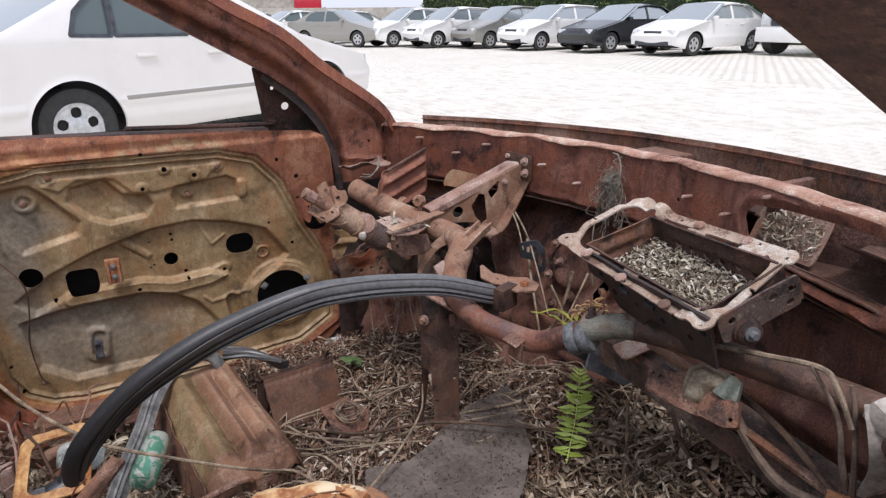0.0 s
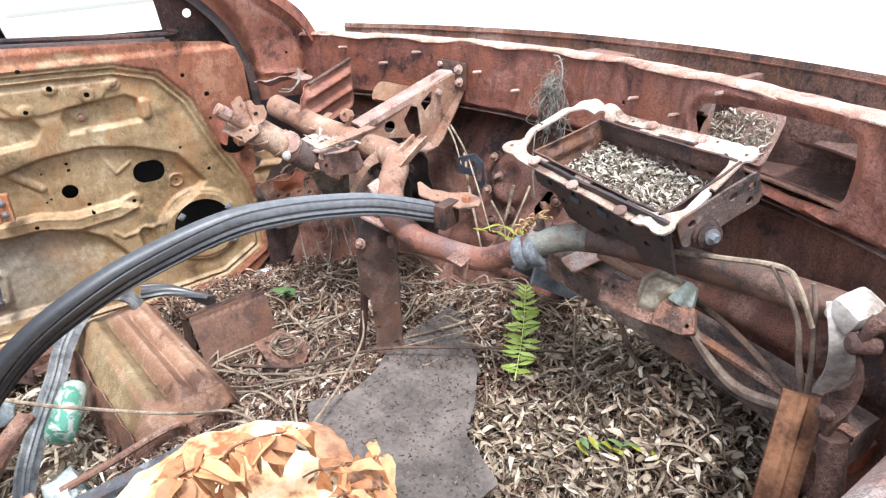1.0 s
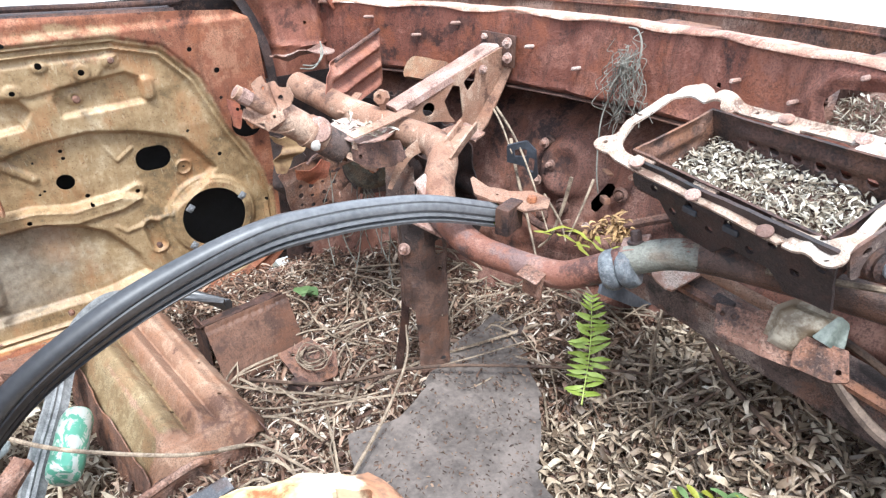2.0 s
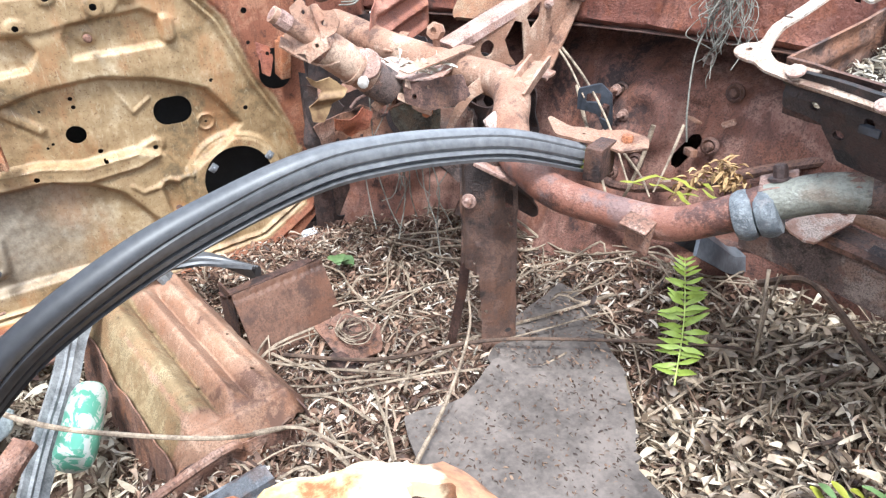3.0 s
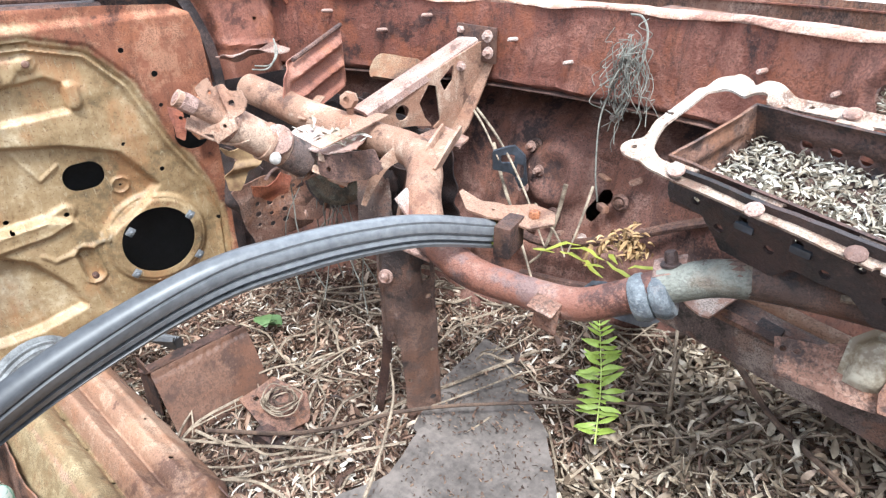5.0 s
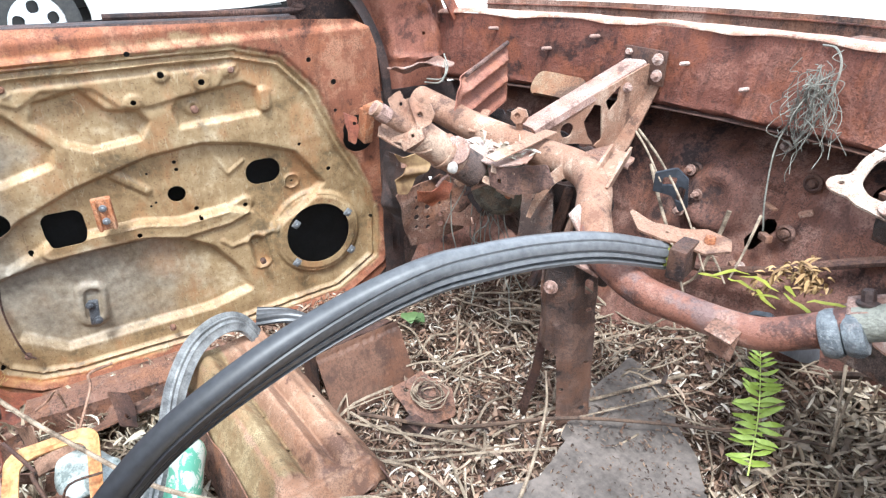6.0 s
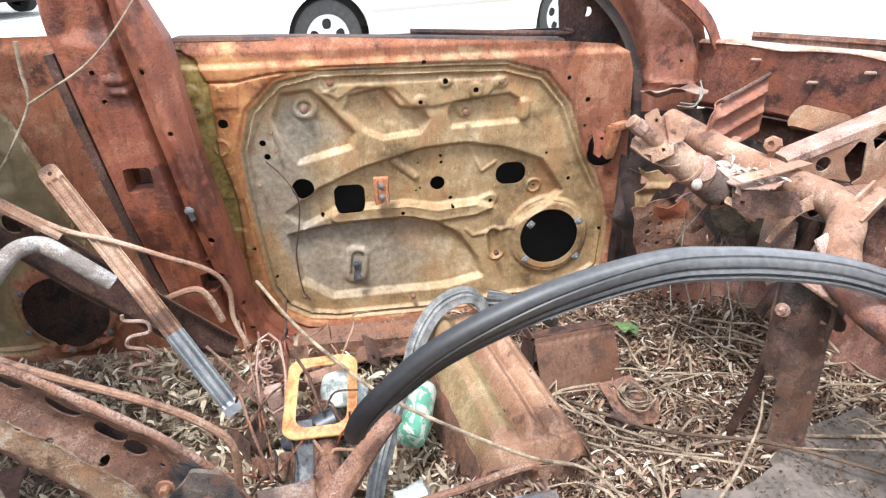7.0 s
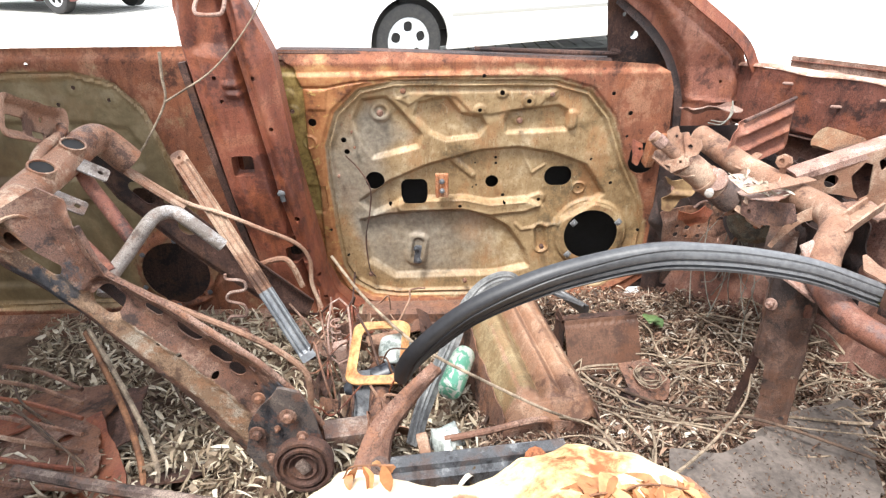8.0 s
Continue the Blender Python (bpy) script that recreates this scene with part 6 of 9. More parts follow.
# perforated carrier below the tray
CARRIER = [(0.0, 0.0), (0.235, 0.0), (0.235, 0.082), (0.19, 0.086), (0.172, 0.062), (0.122, 0.064), (0.104, 0.086), (0.055, 0.080), (0.036, 0.046), (0.0, 0.040)]
part("carrier_face", sheet(plane_at(T_O + E1 * 0.03 + E2 * 0.010 + DOWN * 0.004, E1, DOWN), (-0.005, 0.24), (-0.005, 0.095), 0.003,
     lambda u, v: np.maximum.reduce([d_poly(u, v, CARRIER) + 0.0015 * wobble(u, v, 70, 3)] + [-d_circle(u, v, 0.03 + 0.024 * i, 0.030 + 0.022 * (i % 2), 0.005) for i in range(9)]),
     lambda u, v: 0.004 * soft(np.abs(v - 0.02) - 0.003, 0.006) + 0.001 * wobble(u, v, 50, 4), 0.004, material=RUST_BLACK, name="carrier_face"), None, tray, "blackened perforated carrier")
for u in (0.11, 0.16):
    bm = bmesh.new()
    block(bm, Matrix.Translation(T_O + E1 * u + E2 * 0.006 + DOWN * 0.040) @ pose(0, 0, 0, 12, 2, -3), (0.018, 0.006, 0.008), 0.002)
    part("clip", bm, PLASTIC_BLACK, tray)
part("end_plate", sheet(plane_at(T_O + E1 * 0.268 + E2 * 0.01 + DOWN * 0.004, E2, DOWN), (0, 0.115), (0, 0.05), 0.004,
     lambda u, v: np.maximum.reduce([d_box(u, v, 0.057, 0.022, 0.055, 0.022, 0.008) + 0.002 * wobble(u, v, 60, 1)] + [-d_circle(u, v, a, b, 0.0055) for a, b in ((0.075, 0.014), (0.10, 0.016), (0.095, 0.034), (0.02, 0.015))]),
     None, 0.003, material=RUST_GREY, name="end_plate"), None, tray)
KN = T_O + E1 * 0.272 + E2 * 0.045 + DOWN * 0.042
knob = part("rubber_mount", lathe(bmesh.new(), facing(KN, (0.9, -0.4, 0.1)), [(0.016, -0.01), (0.0185, 0.0), (0.017, 0.005), (0.0135, 0.007), (0.015, 0.011), (0.010, 0.014), (0.004, 0.015)], 20), RUST_DARK, tray)
part("mount_bolt", bolt(bmesh.new(), KN + Vector((0.013, -0.006, 0.002)), (0.9, -0.4, 0.1), 0.0055, 0.008), GALV, knob)
for u, v in ((0.045, 0.002), (0.125, -0.004), (0.205, -0.004), (0.10, 0.138), (0.18, 0.138)):
    p = T_O + E1 * u + E2 * v + T_N * (0.001 + tray_twist(u, v))
    part("rivet", lathe(bmesh.new(), facing(p, T_N), [(0.008, 0), (0.008, 0.002), (0.005, 0.004), (0.002, 0.0045)], 12), RUST_PALE, tray)

# ---- lower right: duct, boxes, plastic end
duct = thing("heater_duct", "brown grimy heater duct channel under the beam", "duct", (1.2, 0.80, 0.68))
bm = sweep(bmesh.new(), [(0.93, 0.78, 0.703), (1.02, 0.775, 0.706), (1.10, 0.772, 0.703), (1.20, 0.775, 0.695), (1.30, 0.772, 0.69), (1.42, 0.765, 0.685)], [(-0.028, -0.03), (0.028, -0.03), (0.032, 0.012), (0.016, 0.026), (-0.016, 0.026), (-0.032, 0.012)], 5)
part("duct_body", bm, RUST_GREY, duct)
part("duct_lip", sweep(bmesh.new(), [(0.94, 0.752, 0.722), (1.05, 0.746, 0.727), (1.15, 0.745, 0.723), (1.30, 0.744, 0.712), (1.42, 0.738, 0.707)], [(-0.008, -0.003), (0.008, -0.003), (0.009, 0.003), (-0.002, 0.006)], 5), RUST, duct)
part("duct_pipe", tube([(1.045, 0.742, 0.766), (1.10, 0.742, 0.763), (1.15, 0.740, 0.762), (1.20, 0.742, 0.758)], 0.0075, 10), RUST_TUBE, duct, "worn pale pipe along the duct")
# solid black block painted in for the dark of an open slot
part("slot_shade", block(bmesh.new(), pose(1.075, 0.752, 0.7325, 25, 4, -2), (0.026, 0.012, 0.006), 0.002), RUST_BLACK, duct)
part("duct_flange", sweep(bmesh.new(), [(1.15, 0.84, 0.655), (1.28, 0.83, 0.645), (1.42, 0.80, 0.64)], [(-0.02, -0.02), (0.02, -0.02), (0.02, 0.008), (-0.012, 0.02)], 4), RUST_RED, duct)
box2 = thing("fuse_box_bracket", "rusty bracket box with pale painted lid", "bracket", (1.14, 0.74, 0.74))
B_PL = plane_at((1.18, 0.705, 0.785), (1, 0.15, -0.05), (0, 0.6, 0.75))
bracket_body = part("bracket_body", sheet(B_PL, (-0.10, 0.08), (-0.07, 0.04), 0.003, lambda u, v: np.maximum.reduce([d_poly(u, v, [(-0.080, -0.018), (-0.046, -0.010), (-0.022, 0.004), (0.036, 0.010), (0.046, -0.010), (0.062, -0.034), (0.013, -0.047), (-0.03, -0.050), (-0.067, -0.050)]), -d_circle(u, v, -0.069, -0.026, 0.003), -d_circle(u, v, -0.058, -0.024, 0.003), -d_circle(u, v, -0.050, -0.034, 0.002)]) + 0.001 * wobble(u, v, 90, 3),
     lambda u, v: 0.004 * soft(np.abs(v + 0.046) - 0.004, 0.006) + 0.001 * wobble(u, v, 60, 4), 0.003, material=RUST, name="bracket_body"), None, box2)
part("lid", sheet(B_PL, (-0.04, 0.06), (-0.06, 0.04), 0.003, lambda u, v: d_poly(u, v, [(-0.022, -0.036), (-0.024, 0.004), (-0.012, 0.018), (0.032, 0.019), (0.040, -0.002), (0.020, -0.012), (0.013, -0.032), (0.0, -0.038)]) - 0.002, lambda u, v: 0.018 - 0.6 * np.clip(-0.006 - v, 0, 0.05) * 0.6 - 0.010 * soft(-(d_poly(u, v, [(-0.022, -0.036), (-0.024, 0.004), (-0.012, 0.018), (0.032, 0.019), (0.040, -0.002), (0.020, -0.012), (0.013, -0.032), (0.0, -0.038)]) + 0.006), 0.006) + 0.001 * wobble(u, v, 50, 2), 0.016, material=make_plain("dirty_cream_paint", lin(104, 88, 68), lin(158, 148, 130), 0.6, 28, lo=0.42, hi=0.58), name="lid"), None, box2, "cream and pale blue stained lid")
part("lid_corner", sheet(B_PL, (0.0, 0.06), (-0.03, 0.04), 0.003, lambda u, v: d_poly(u, v, [(0.018, -0.010), (0.030, 0.020), (0.040, 0.018), (0.046, -0.006), (0.036, -0.012)]), lambda u, v: 0.020 - 0.012 * soft(0.036 - u, 0.01), 0.010, material=make_plain("dull_grey_green_plastic", lin(74, 80, 74), lin(126, 132, 122), 0.55, 24), name="lid_corner"), None, box2, "pale grey-green plastic corner")
part("ear", sheet(B_PL, (-0.01, 0.08), (-0.06, 0.01), 0.003, lambda u, v: np.maximum(d_poly(u, v, [(0.012, -0.012), (0.050, -0.008), (0.062, -0.034), (0.048, -0.042), (0.014, -0.044), (0.010, -0.030)]) - 0.001, -d_circle(u, v, 0.052, -0.030, 0.003)), lambda u, v: 0.012 + 0.003 * soft(np.abs(u - 0.030) - 0.004, 0.006) + 0.001 * wobble(u, v, 60, 2), 0.012, material=RUST, name="ear"), None, box2)
cap = thing("plastic_end_cap", "dirty white plastic cap on the beam end", "plastic part", (1.375, 0.73, 0.84))
part("cap_block", block(bmesh.new(), pose(1.382, 0.728, 0.850, 6, 22, -8), (0.034, 0.046, 0.030), 0.009), PLASTIC_WHITE, cap)
part("cap_flap", sweep(bmesh.new(), [(1.372, 0.715, 0.86), (1.385, 0.715, 0.82), (1.385, 0.73, 0.775), (1.375, 0.74, 0.735)], [(-0.012, -0.003), (0.012, -0.003), (0.013, 0.002), (0.0, 0.004), (-0.013, 0.002)], 5, up=(0.6, -0.8, 0)), PLASTIC_WHITE, cap)
scrap = thing("black_trim_scrap", "broken faded grey plastic trim channel on dead leaves", "plastic scrap", (0.83, 0.88, 0.53))
bm = sweep(bmesh.new(), [(0.826, 0.800, 0.622), (0.832, 0.845, 0.59), (0.832, 0.90, 0.553), (0.826, 0.965, 0.53)], [(-0.026, -0.010), (-0.016, 0.012), (0.0, 0.019), (0.016, 0.012), (0.026, -0.010), (0.022, -0.011), (0.013, 0.008), (0.0, 0.014), (-0.013, 0.008), (-0.022, -0.011)], 5, scale=lambda f: 1.35 - 0.35 * f)
part("trim_shell", bm, make_plain("faded_grey_plastic", lin(60, 64, 69), lin(108, 112, 117), 0.42, 18), scrap)
vent = thing("plastic_air_vent", "small black plastic vent grille behind the arm", "air vent", (0.60, 0.86, 0.72))
part("grille", sheet(plane_at((0.575, 0.83, 0.765), (0.75, 0.62, -0.05), (0.15, 0.25, -1)), (-0.02, 0.09), (-0.02, 0.10), 0.003, lambda u, v: np.maximum.reduce([d_poly(u, v, [(0.0, 0.0), (0.03, -0.006), (0.048, 0.006), (0.056, 0.05), (0.048, 0.062), (0.034, 0.04), (0.002, 0.03)]) - 0.003, -d_box(u, v, 0.022, 0.014, 0.011, 0.008, 0.003), -d_box(u, v, 0.044, 0.034, 0.006, 0.014, 0.003)]),
     lambda u, v: 0.012 * soft(np.abs(u - 0.03) - 0.02, 0.04) + 0.003 * wobble(u, v, 40, 2), 0.006, material=PLASTIC_BLACK, name="grille"), None, vent)
post = thing("rusted_plank", "rusty brown metal plank leaning at the sill", "metal strip", (1.40, 0.52, 0.45))
bm = sweep(bmesh.new(), [(1.365, 0.72, 0.735), (1.378, 0.69, 0.64), (1.392, 0.66, 0.53), (1.40, 0.64, 0.44)], [(-0.021, -0.004), (0.021, -0.004), (0.021, 0.004), (0.006, 0.004), (0.003, 0.008), (-0.003, 0.008), (-0.006, 0.004), (-0.021, 0.004)], 4, up=(0.5, -0.85, 0.1))
part("strip", bm, TIMBER, post)
bar = thing("hinge_bracket", "dark rusted twisted hinge bracket on the pillar", "bracket", (1.42, 0.70, 0.72))
bm = sweep(bmesh.new(), [(1.416, 0.705, 0.862), (1.405, 0.70, 0.835), (1.412, 0.70, 0.795), (1.402, 0.70, 0.755), (1.40, 0.70, 0.72)], [(-0.012, -0.003), (0.012, -0.003), (0.013, 0.002), (0.004, 0.005), (-0.004, 0.003), (-0.012, 0.004)], 6, up=(0.5, -0.8, 0), twist=lambda f: 70 * math.sin(5 * f), scale=lambda f: 0.8 + 0.3 * math.sin(9 * f + 1))
part("bracket_arm", bm, RUST_DARK, bar)
part("bracket_boss", lathe(bmesh.new(), facing((1.402, 0.695, 0.835), (-0.6, -0.8, 0.1)), [(0.010, -0.02), (0.011, 0.004), (0.006, 0.008)], 12), RUST_DARK, bar)
part("bracket_boss", lathe(bmesh.new(), facing((1.397, 0.695, 0.745), (-0.6, -0.8, 0.1)), [(0.008, -0.02), (0.009, 0.004), (0.005, 0.008)], 12), RUST_DARK, bar)
part("bracket_pipe", tube([(1.41, 0.70, 0.72), (1.43, 0.69, 0.63), (1.44, 0.67, 0.50)], 0.014, 10), RUST_DARK, bar)


# ---- driver's seat: cushion pan, reclined back frame, rails
pan = thing("seat_pan", "ribbed rusty steel seat pan with worn olive paint", "seat pan", (0.50, 0.18, 0.40))
P_PL = plane_at((0.30, 0.090, 0.478), (0.40, 0.055, 0.0), (-0.02, 1, 0.0))


def pan_height(u, v):
    ends = soft(np.abs(u - 0.175) - 0.165, 0.030)
    roll = 0.021 * np.exp(-((v - 0.018) / 0.017) ** 2) - 0.015 * np.exp(-((v - 0.0465) / 0.0055) ** 2)
    roll = roll + 0.017 * np.exp(-((v - 0.066) / 0.010) ** 2) - 0.011 * np.exp(-((v - 0.088) / 0.0045) ** 2) + 0.009 * np.exp(-((v - 0.108) / 0.010) ** 2)
    h = ends * roll + (1 - ends) * 0.005
    h = h - 1.6 * np.clip(0.000 - v, 0, 1) - 1.4 * np.clip(v - 0.128, 0, 1)
    h = h - 0.004 * soft(0.338 - u, 0.010) - 1.5 * np.clip(u - 0.366, 0, 1) + 0.004 * soft(np.abs(u - 0.360) - 0.004, 0.008)
    return h + 0.0025 * wobble(u, v, 16, 3) + 0.0012 * wobble(u, v, 70, 4)


def pan_edge(u, v):
    d = d_box(u, v, 0.185, 0.058, 0.200, 0.090, 0.022) + 0.004 * wobble(u, v, 80, 6) + 0.006 * np.clip(wobble(u, v, 46, 9), 0, 1) * (v > 0.10)
    for k in range(11):
        d = np.maximum(d, -d_circle(u, v, 0.04 + 0.028 * k, 0.0465 + 0.002 * math.sin(k * 2.3), 0.0013 + 0.0009 * (k % 3)))
    for cu, cv, r in ((0.30, 0.112, 0.0035), (0.318, 0.100, 0.0022), (0.20, 0.122, 0.003), (0.11, 0.118, 0.002), (0.345, 0.018, 0.002)):
        d = np.maximum(d, -d_circle(u, v, cu, cv, r))
    return d


part("pan_shell", sheet(P_PL, (-0.03, 0.40), (-0.045, 0.16), 0.0032, pan_edge, pan_height, 0.002,
     {"wear": lambda u, v: 0.16 + 0.80 * soft(0.050 - v, 0.02) + 0.75 * soft(0.335 - u, 0.03) + 0.5 * soft(np.abs(v - 0.005) - 0.003, 0.012), "grime": lambda u, v: 0 * u, "moss": lambda u, v: 0.25 * soft(np.abs(v - 0.02) - 0.03, 0.03)}, PAN_PAINT, "pan_shell"), None, pan)
part("pan_front", sheet(plane_at((0.30, 0.230, 0.462), (0.40, 0.055, 0.0), (0, 0.25, -1)), (0.0, 0.37), (0.0, 0.10), 0.006, lambda u, v: d_box(u, v, 0.185, 0.05, 0.185, 0.05, 0.01) + 0.004 * wobble(u, v, 60, 3), lambda u, v: 0.003 * wobble(u, v, 30, 4), 0.002, material=RUST_DARK, name="pan_front"), None, pan)
part("pan_side", sheet(plane_at((0.30, 0.062, 0.452), (0.40, 0.055, 0.0), (0, -0.25, -1)), (0.0, 0.37), (0.0, 0.085), 0.006, lambda u, v: d_box(u, v, 0.185, 0.042, 0.185, 0.042, 0.01) + 0.006 * wobble(u, v, 50, 8), lambda u, v: 0.004 * wobble(u, v, 30, 4), 0.002, material=RUST, name="pan_side"), None, pan)
part("pan_end", sheet(plane_at((0.678, 0.105, 0.462), (0.02, 1, 0.0), (0.15, 0, -1)), (0.0, 0.17), (0.0, 0.075), 0.005, lambda u, v: np.maximum(np.maximum(d_box(u, v, 0.080, 0.037, 0.080, 0.037, 0.02), -d_circle(u, v, 0.045, 0.040, 0.008)), -d_box(u, v, 0.11, 0.045, 0.02, 0.008, 0.006)) + 0.003 * wobble(u, v, 60, 3), lambda u, v: 0.003 * wobble(u, v, 30, 4), 0.002, material=RUST, name="pan_end"), None, pan)
part("pan_wire", tube([(0.715, 0.00, 0.458), (0.712, 0.07, 0.470), (0.700, 0.14, 0.478), (0.690, 0.175, 0.474), (0.688, 0.185, 0.466)], 0.006, 8), RUST, pan)

rail = thing("seat_rail", "blue-grey steel seat rail with rusty bolt", "seat rail", (0.76, 0.05, 0.44))
bm = sweep(bmesh.new(), [(0.78, -0.13, 0.455), (0.77, 0.02, 0.46), (0.755, 0.20, 0.465)], [(-0.028, -0.025), (0.028, -0.025), (0.028, 0.0), (0.014, 0.004), (0.012, 0.014), (-0.012, 0.014), (-0.014, 0.004), (-0.028, 0.0)], 5)
part("rail_channel", bm, BLUE_STEEL, rail)
part("rail_bolt", bolt(bmesh.new(), (0.785, 0.145, 0.478), (0.7, 0, 0.7), 0.011, 0.012), RUST_ORANGE, rail)
rail2 = thing("seat_rail", "striped rusty and bare steel rail leaning upright", "seat rail", (0.47, -0.28, 0.46))
RAIL_DIR = Vector((0.175, 0.258, -0.39)).normalized()
RAIL_PLANE = plane_at((0.30, -0.528, 0.85), RAIL_DIR, RAIL_DIR.cross(Vector((0.80, 0.30, 0.45))))


def rail_relief(u, v):
    return 0.004 - 0.007 * soft(np.abs(np.abs(v) - 0.0062) - 0.0012, 0.0025) - 0.006 * soft(0.0135 - np.abs(v), 0.002)


part("rail_upper", sheet(RAIL_PLANE, (-0.002, 0.334), (-0.017, 0.017), 0.0014, lambda u, v: np.maximum(np.maximum(d_box(u, v, 0.182, 0, 0.182, 0.0155, 0.011), -d_circle(u, v, 0.014, 0, 0.0035)), u - 0.332), lambda u, v: rail_relief(u, v) * soft(0.026 - u, 0.006), 0.003, material=RUST_TUBE, name="rail_upper"), None, rail2, "rusty upper half")
part("rail_lower", sheet(RAIL_PLANE, (0.330, 0.505), (-0.017, 0.017), 0.0014, lambda u, v: d_box(u, v, 0.4165, 0, 0.0845, 0.0155, 0.003), lambda u, v: rail_relief(u, v) * soft(u - 0.482, 0.006), 0.003, material=GALV, name="rail_lower"), None, rail2, "bare galvanised lower half")

seat = thing("seat_back_frame", "reclined rusty steel seat back frame without cover", "seat frame", (0.55, -0.30, 0.42))
BEAM_OUT = [(-0.548, 0.937), (-0.516, 0.92), (-0.501, 0.885), (-0.477, 0.812), (-0.401, 0.755), (-0.292, 0.658), (-0.235, 0.588), (-0.20, 0.525), (-0.195, 0.45), (-0.24, 0.39), (-0.310, 0.42), (-0.350, 0.485), (-0.405, 0.575), (-0.477, 0.665), (-0.53, 0.735), (-0.575, 0.78), (-0.625, 0.82), (-0.61, 0.905)]
BEAM_UP = BEAM_OUT[2:8]
BEAM_LOW = BEAM_OUT[10:17]


def beam_edge(u, v):
    d = d_poly(u, v, BEAM_OUT)
    for cy, cz, a, b in ((-0.492, 0.761, 0.022, 0.015), (-0.384, 0.705, 0.022, 0.012), (-0.346, 0.659, 0.020, 0.010), (-0.325, 0.630, 0.014, 0.010), (-0.570, 0.845, 0.044, 0.010), (-0.430, 0.744, 0.014, 0.007)):
        d = np.maximum(d, -d_box(u, v, cy, cz, a, b, b, -45))
    for cy, cz, r in ((-0.404, 0.668, 0.005), (-0.356, 0.628, 0.005), (-0.30, 0.60, 0.004), (-0.43, 0.69, 0.004), (-0.299, 0.637, 0.006)):
        d = np.maximum(d, -d_circle(u, v, cy, cz, r))
    return d


def beam_across(u, v):
    """0 along the upper edge, 1 along the lower one."""
    up, low = d_line(u, v, BEAM_UP), d_line(u, v, BEAM_LOW)
    return up / np.maximum(up + low, 1e-4)


def beam_height(u, v):
    s = beam_across(u, v)
    end = soft(u + 0.285, 0.05)
    h = 0.006 * soft(s - 0.05, 0.06) - 0.016 * soft(np.abs(s - 0.30) - 0.15, 0.12) * end
    h = h + 0.004 * soft(np.abs(s - 0.52) - 0.03, 0.08) * end - 0.060 * np.clip(s - 0.84, 0, 0.3) ** 1.2 * 2.0
    h = h - 0.010 * soft(d_box(u, v, -0.491, 0.766, 0.030, 0.021, 0.021, -45), 0.010)
    return h + 0.0025 * wobble(u, v, 40, 5) + 0.0012 * wobble(u, v, 110, 6)


def make_seat_beam():
    """Rust, worn pale along 'face', dark where 'black' says so: old paint, and shade painted on the lower edge."""
    k = Mat("worn_seat_beam", 0.6)
    rc, rh, rf = rust_colour(k, (lin(52, 36, 31), lin(104, 74, 61), lin(146, 116, 99), lin(126, 82, 58)), 9.0, False, 0.8)
    fc, fh, ff = rust_colour(k, (lin(98, 75, 60), lin(150, 122, 98), lin(192, 178, 160), lin(152, 102, 68)), 10.0, False, 0.7)
    n = k.maths("MULTIPLY", k.maths("SUBTRACT", k.noise(24, 8, 0.72), 0.5), 1.5)
    c = k.mix(k.val(k.maths("ADD", k.attr("face"), n), 0.40, 0.65), rc, fc)
    c = k.mix(k.val(k.maths("ADD", k.attr("black"), n), 0.45, 0.62), c, k.ramp(k.noise(60, 5, 0.6), [(0.38, lin(34, 38, 46)), (0.6, lin(78, 76, 78))]))
    k.colour(c)
    k.bump(rh, 0.9, 0.003)
    return k.m


SEAT_BEAM = make_seat_beam()
side = part("side_beam", sheet(lambda u, v, w: (0.745 + w, u, v), (-0.64, -0.18), (0.37, 0.94), 0.0034, beam_edge, beam_height, 0.003,
     {"face": lambda u, v: 0.85 * soft(np.abs(beam_across(u, v) - 0.68) - 0.17, 0.10) * soft(u + 0.30, 0.06) + 0.5 * soft(np.abs(beam_across(u, v) - 0.05) - 0.04, 0.05),
      # two blackened patches, then painted shade along the down-turned lower edge
      "black": lambda u, v: 0.68 * soft(np.hypot(u + 0.255, v - 0.585) - 0.045, 0.05) + 0.55 * soft(np.hypot(u + 0.555, v - 0.80) - 0.05, 0.06) + 0.45 * soft(-(beam_across(u, v) - 0.86), 0.06)}, SEAT_BEAM, "side_beam"), None, seat)
# black sheet added behind the holes to paint the beam's unlit inside
part("beam_back", sheet(lambda u, v, w: (0.708 + w, u, v), (-0.64, -0.18), (0.37, 0.94), 0.008, lambda u, v: d_poly(u, v, BEAM_OUT) + 0.034, None, 0.003, material=RUST_BLACK, name="beam_back"), None, side)
part("beam_rim", tube([(0.744, y, z) for y, z in BEAM_UP], 0.0052, 10, 4), RUST, side)
part("beam_rim", tube([(0.724, y, z) for y, z in BEAM_LOW], 0.006, 8, 4), RUST_DARK, side)
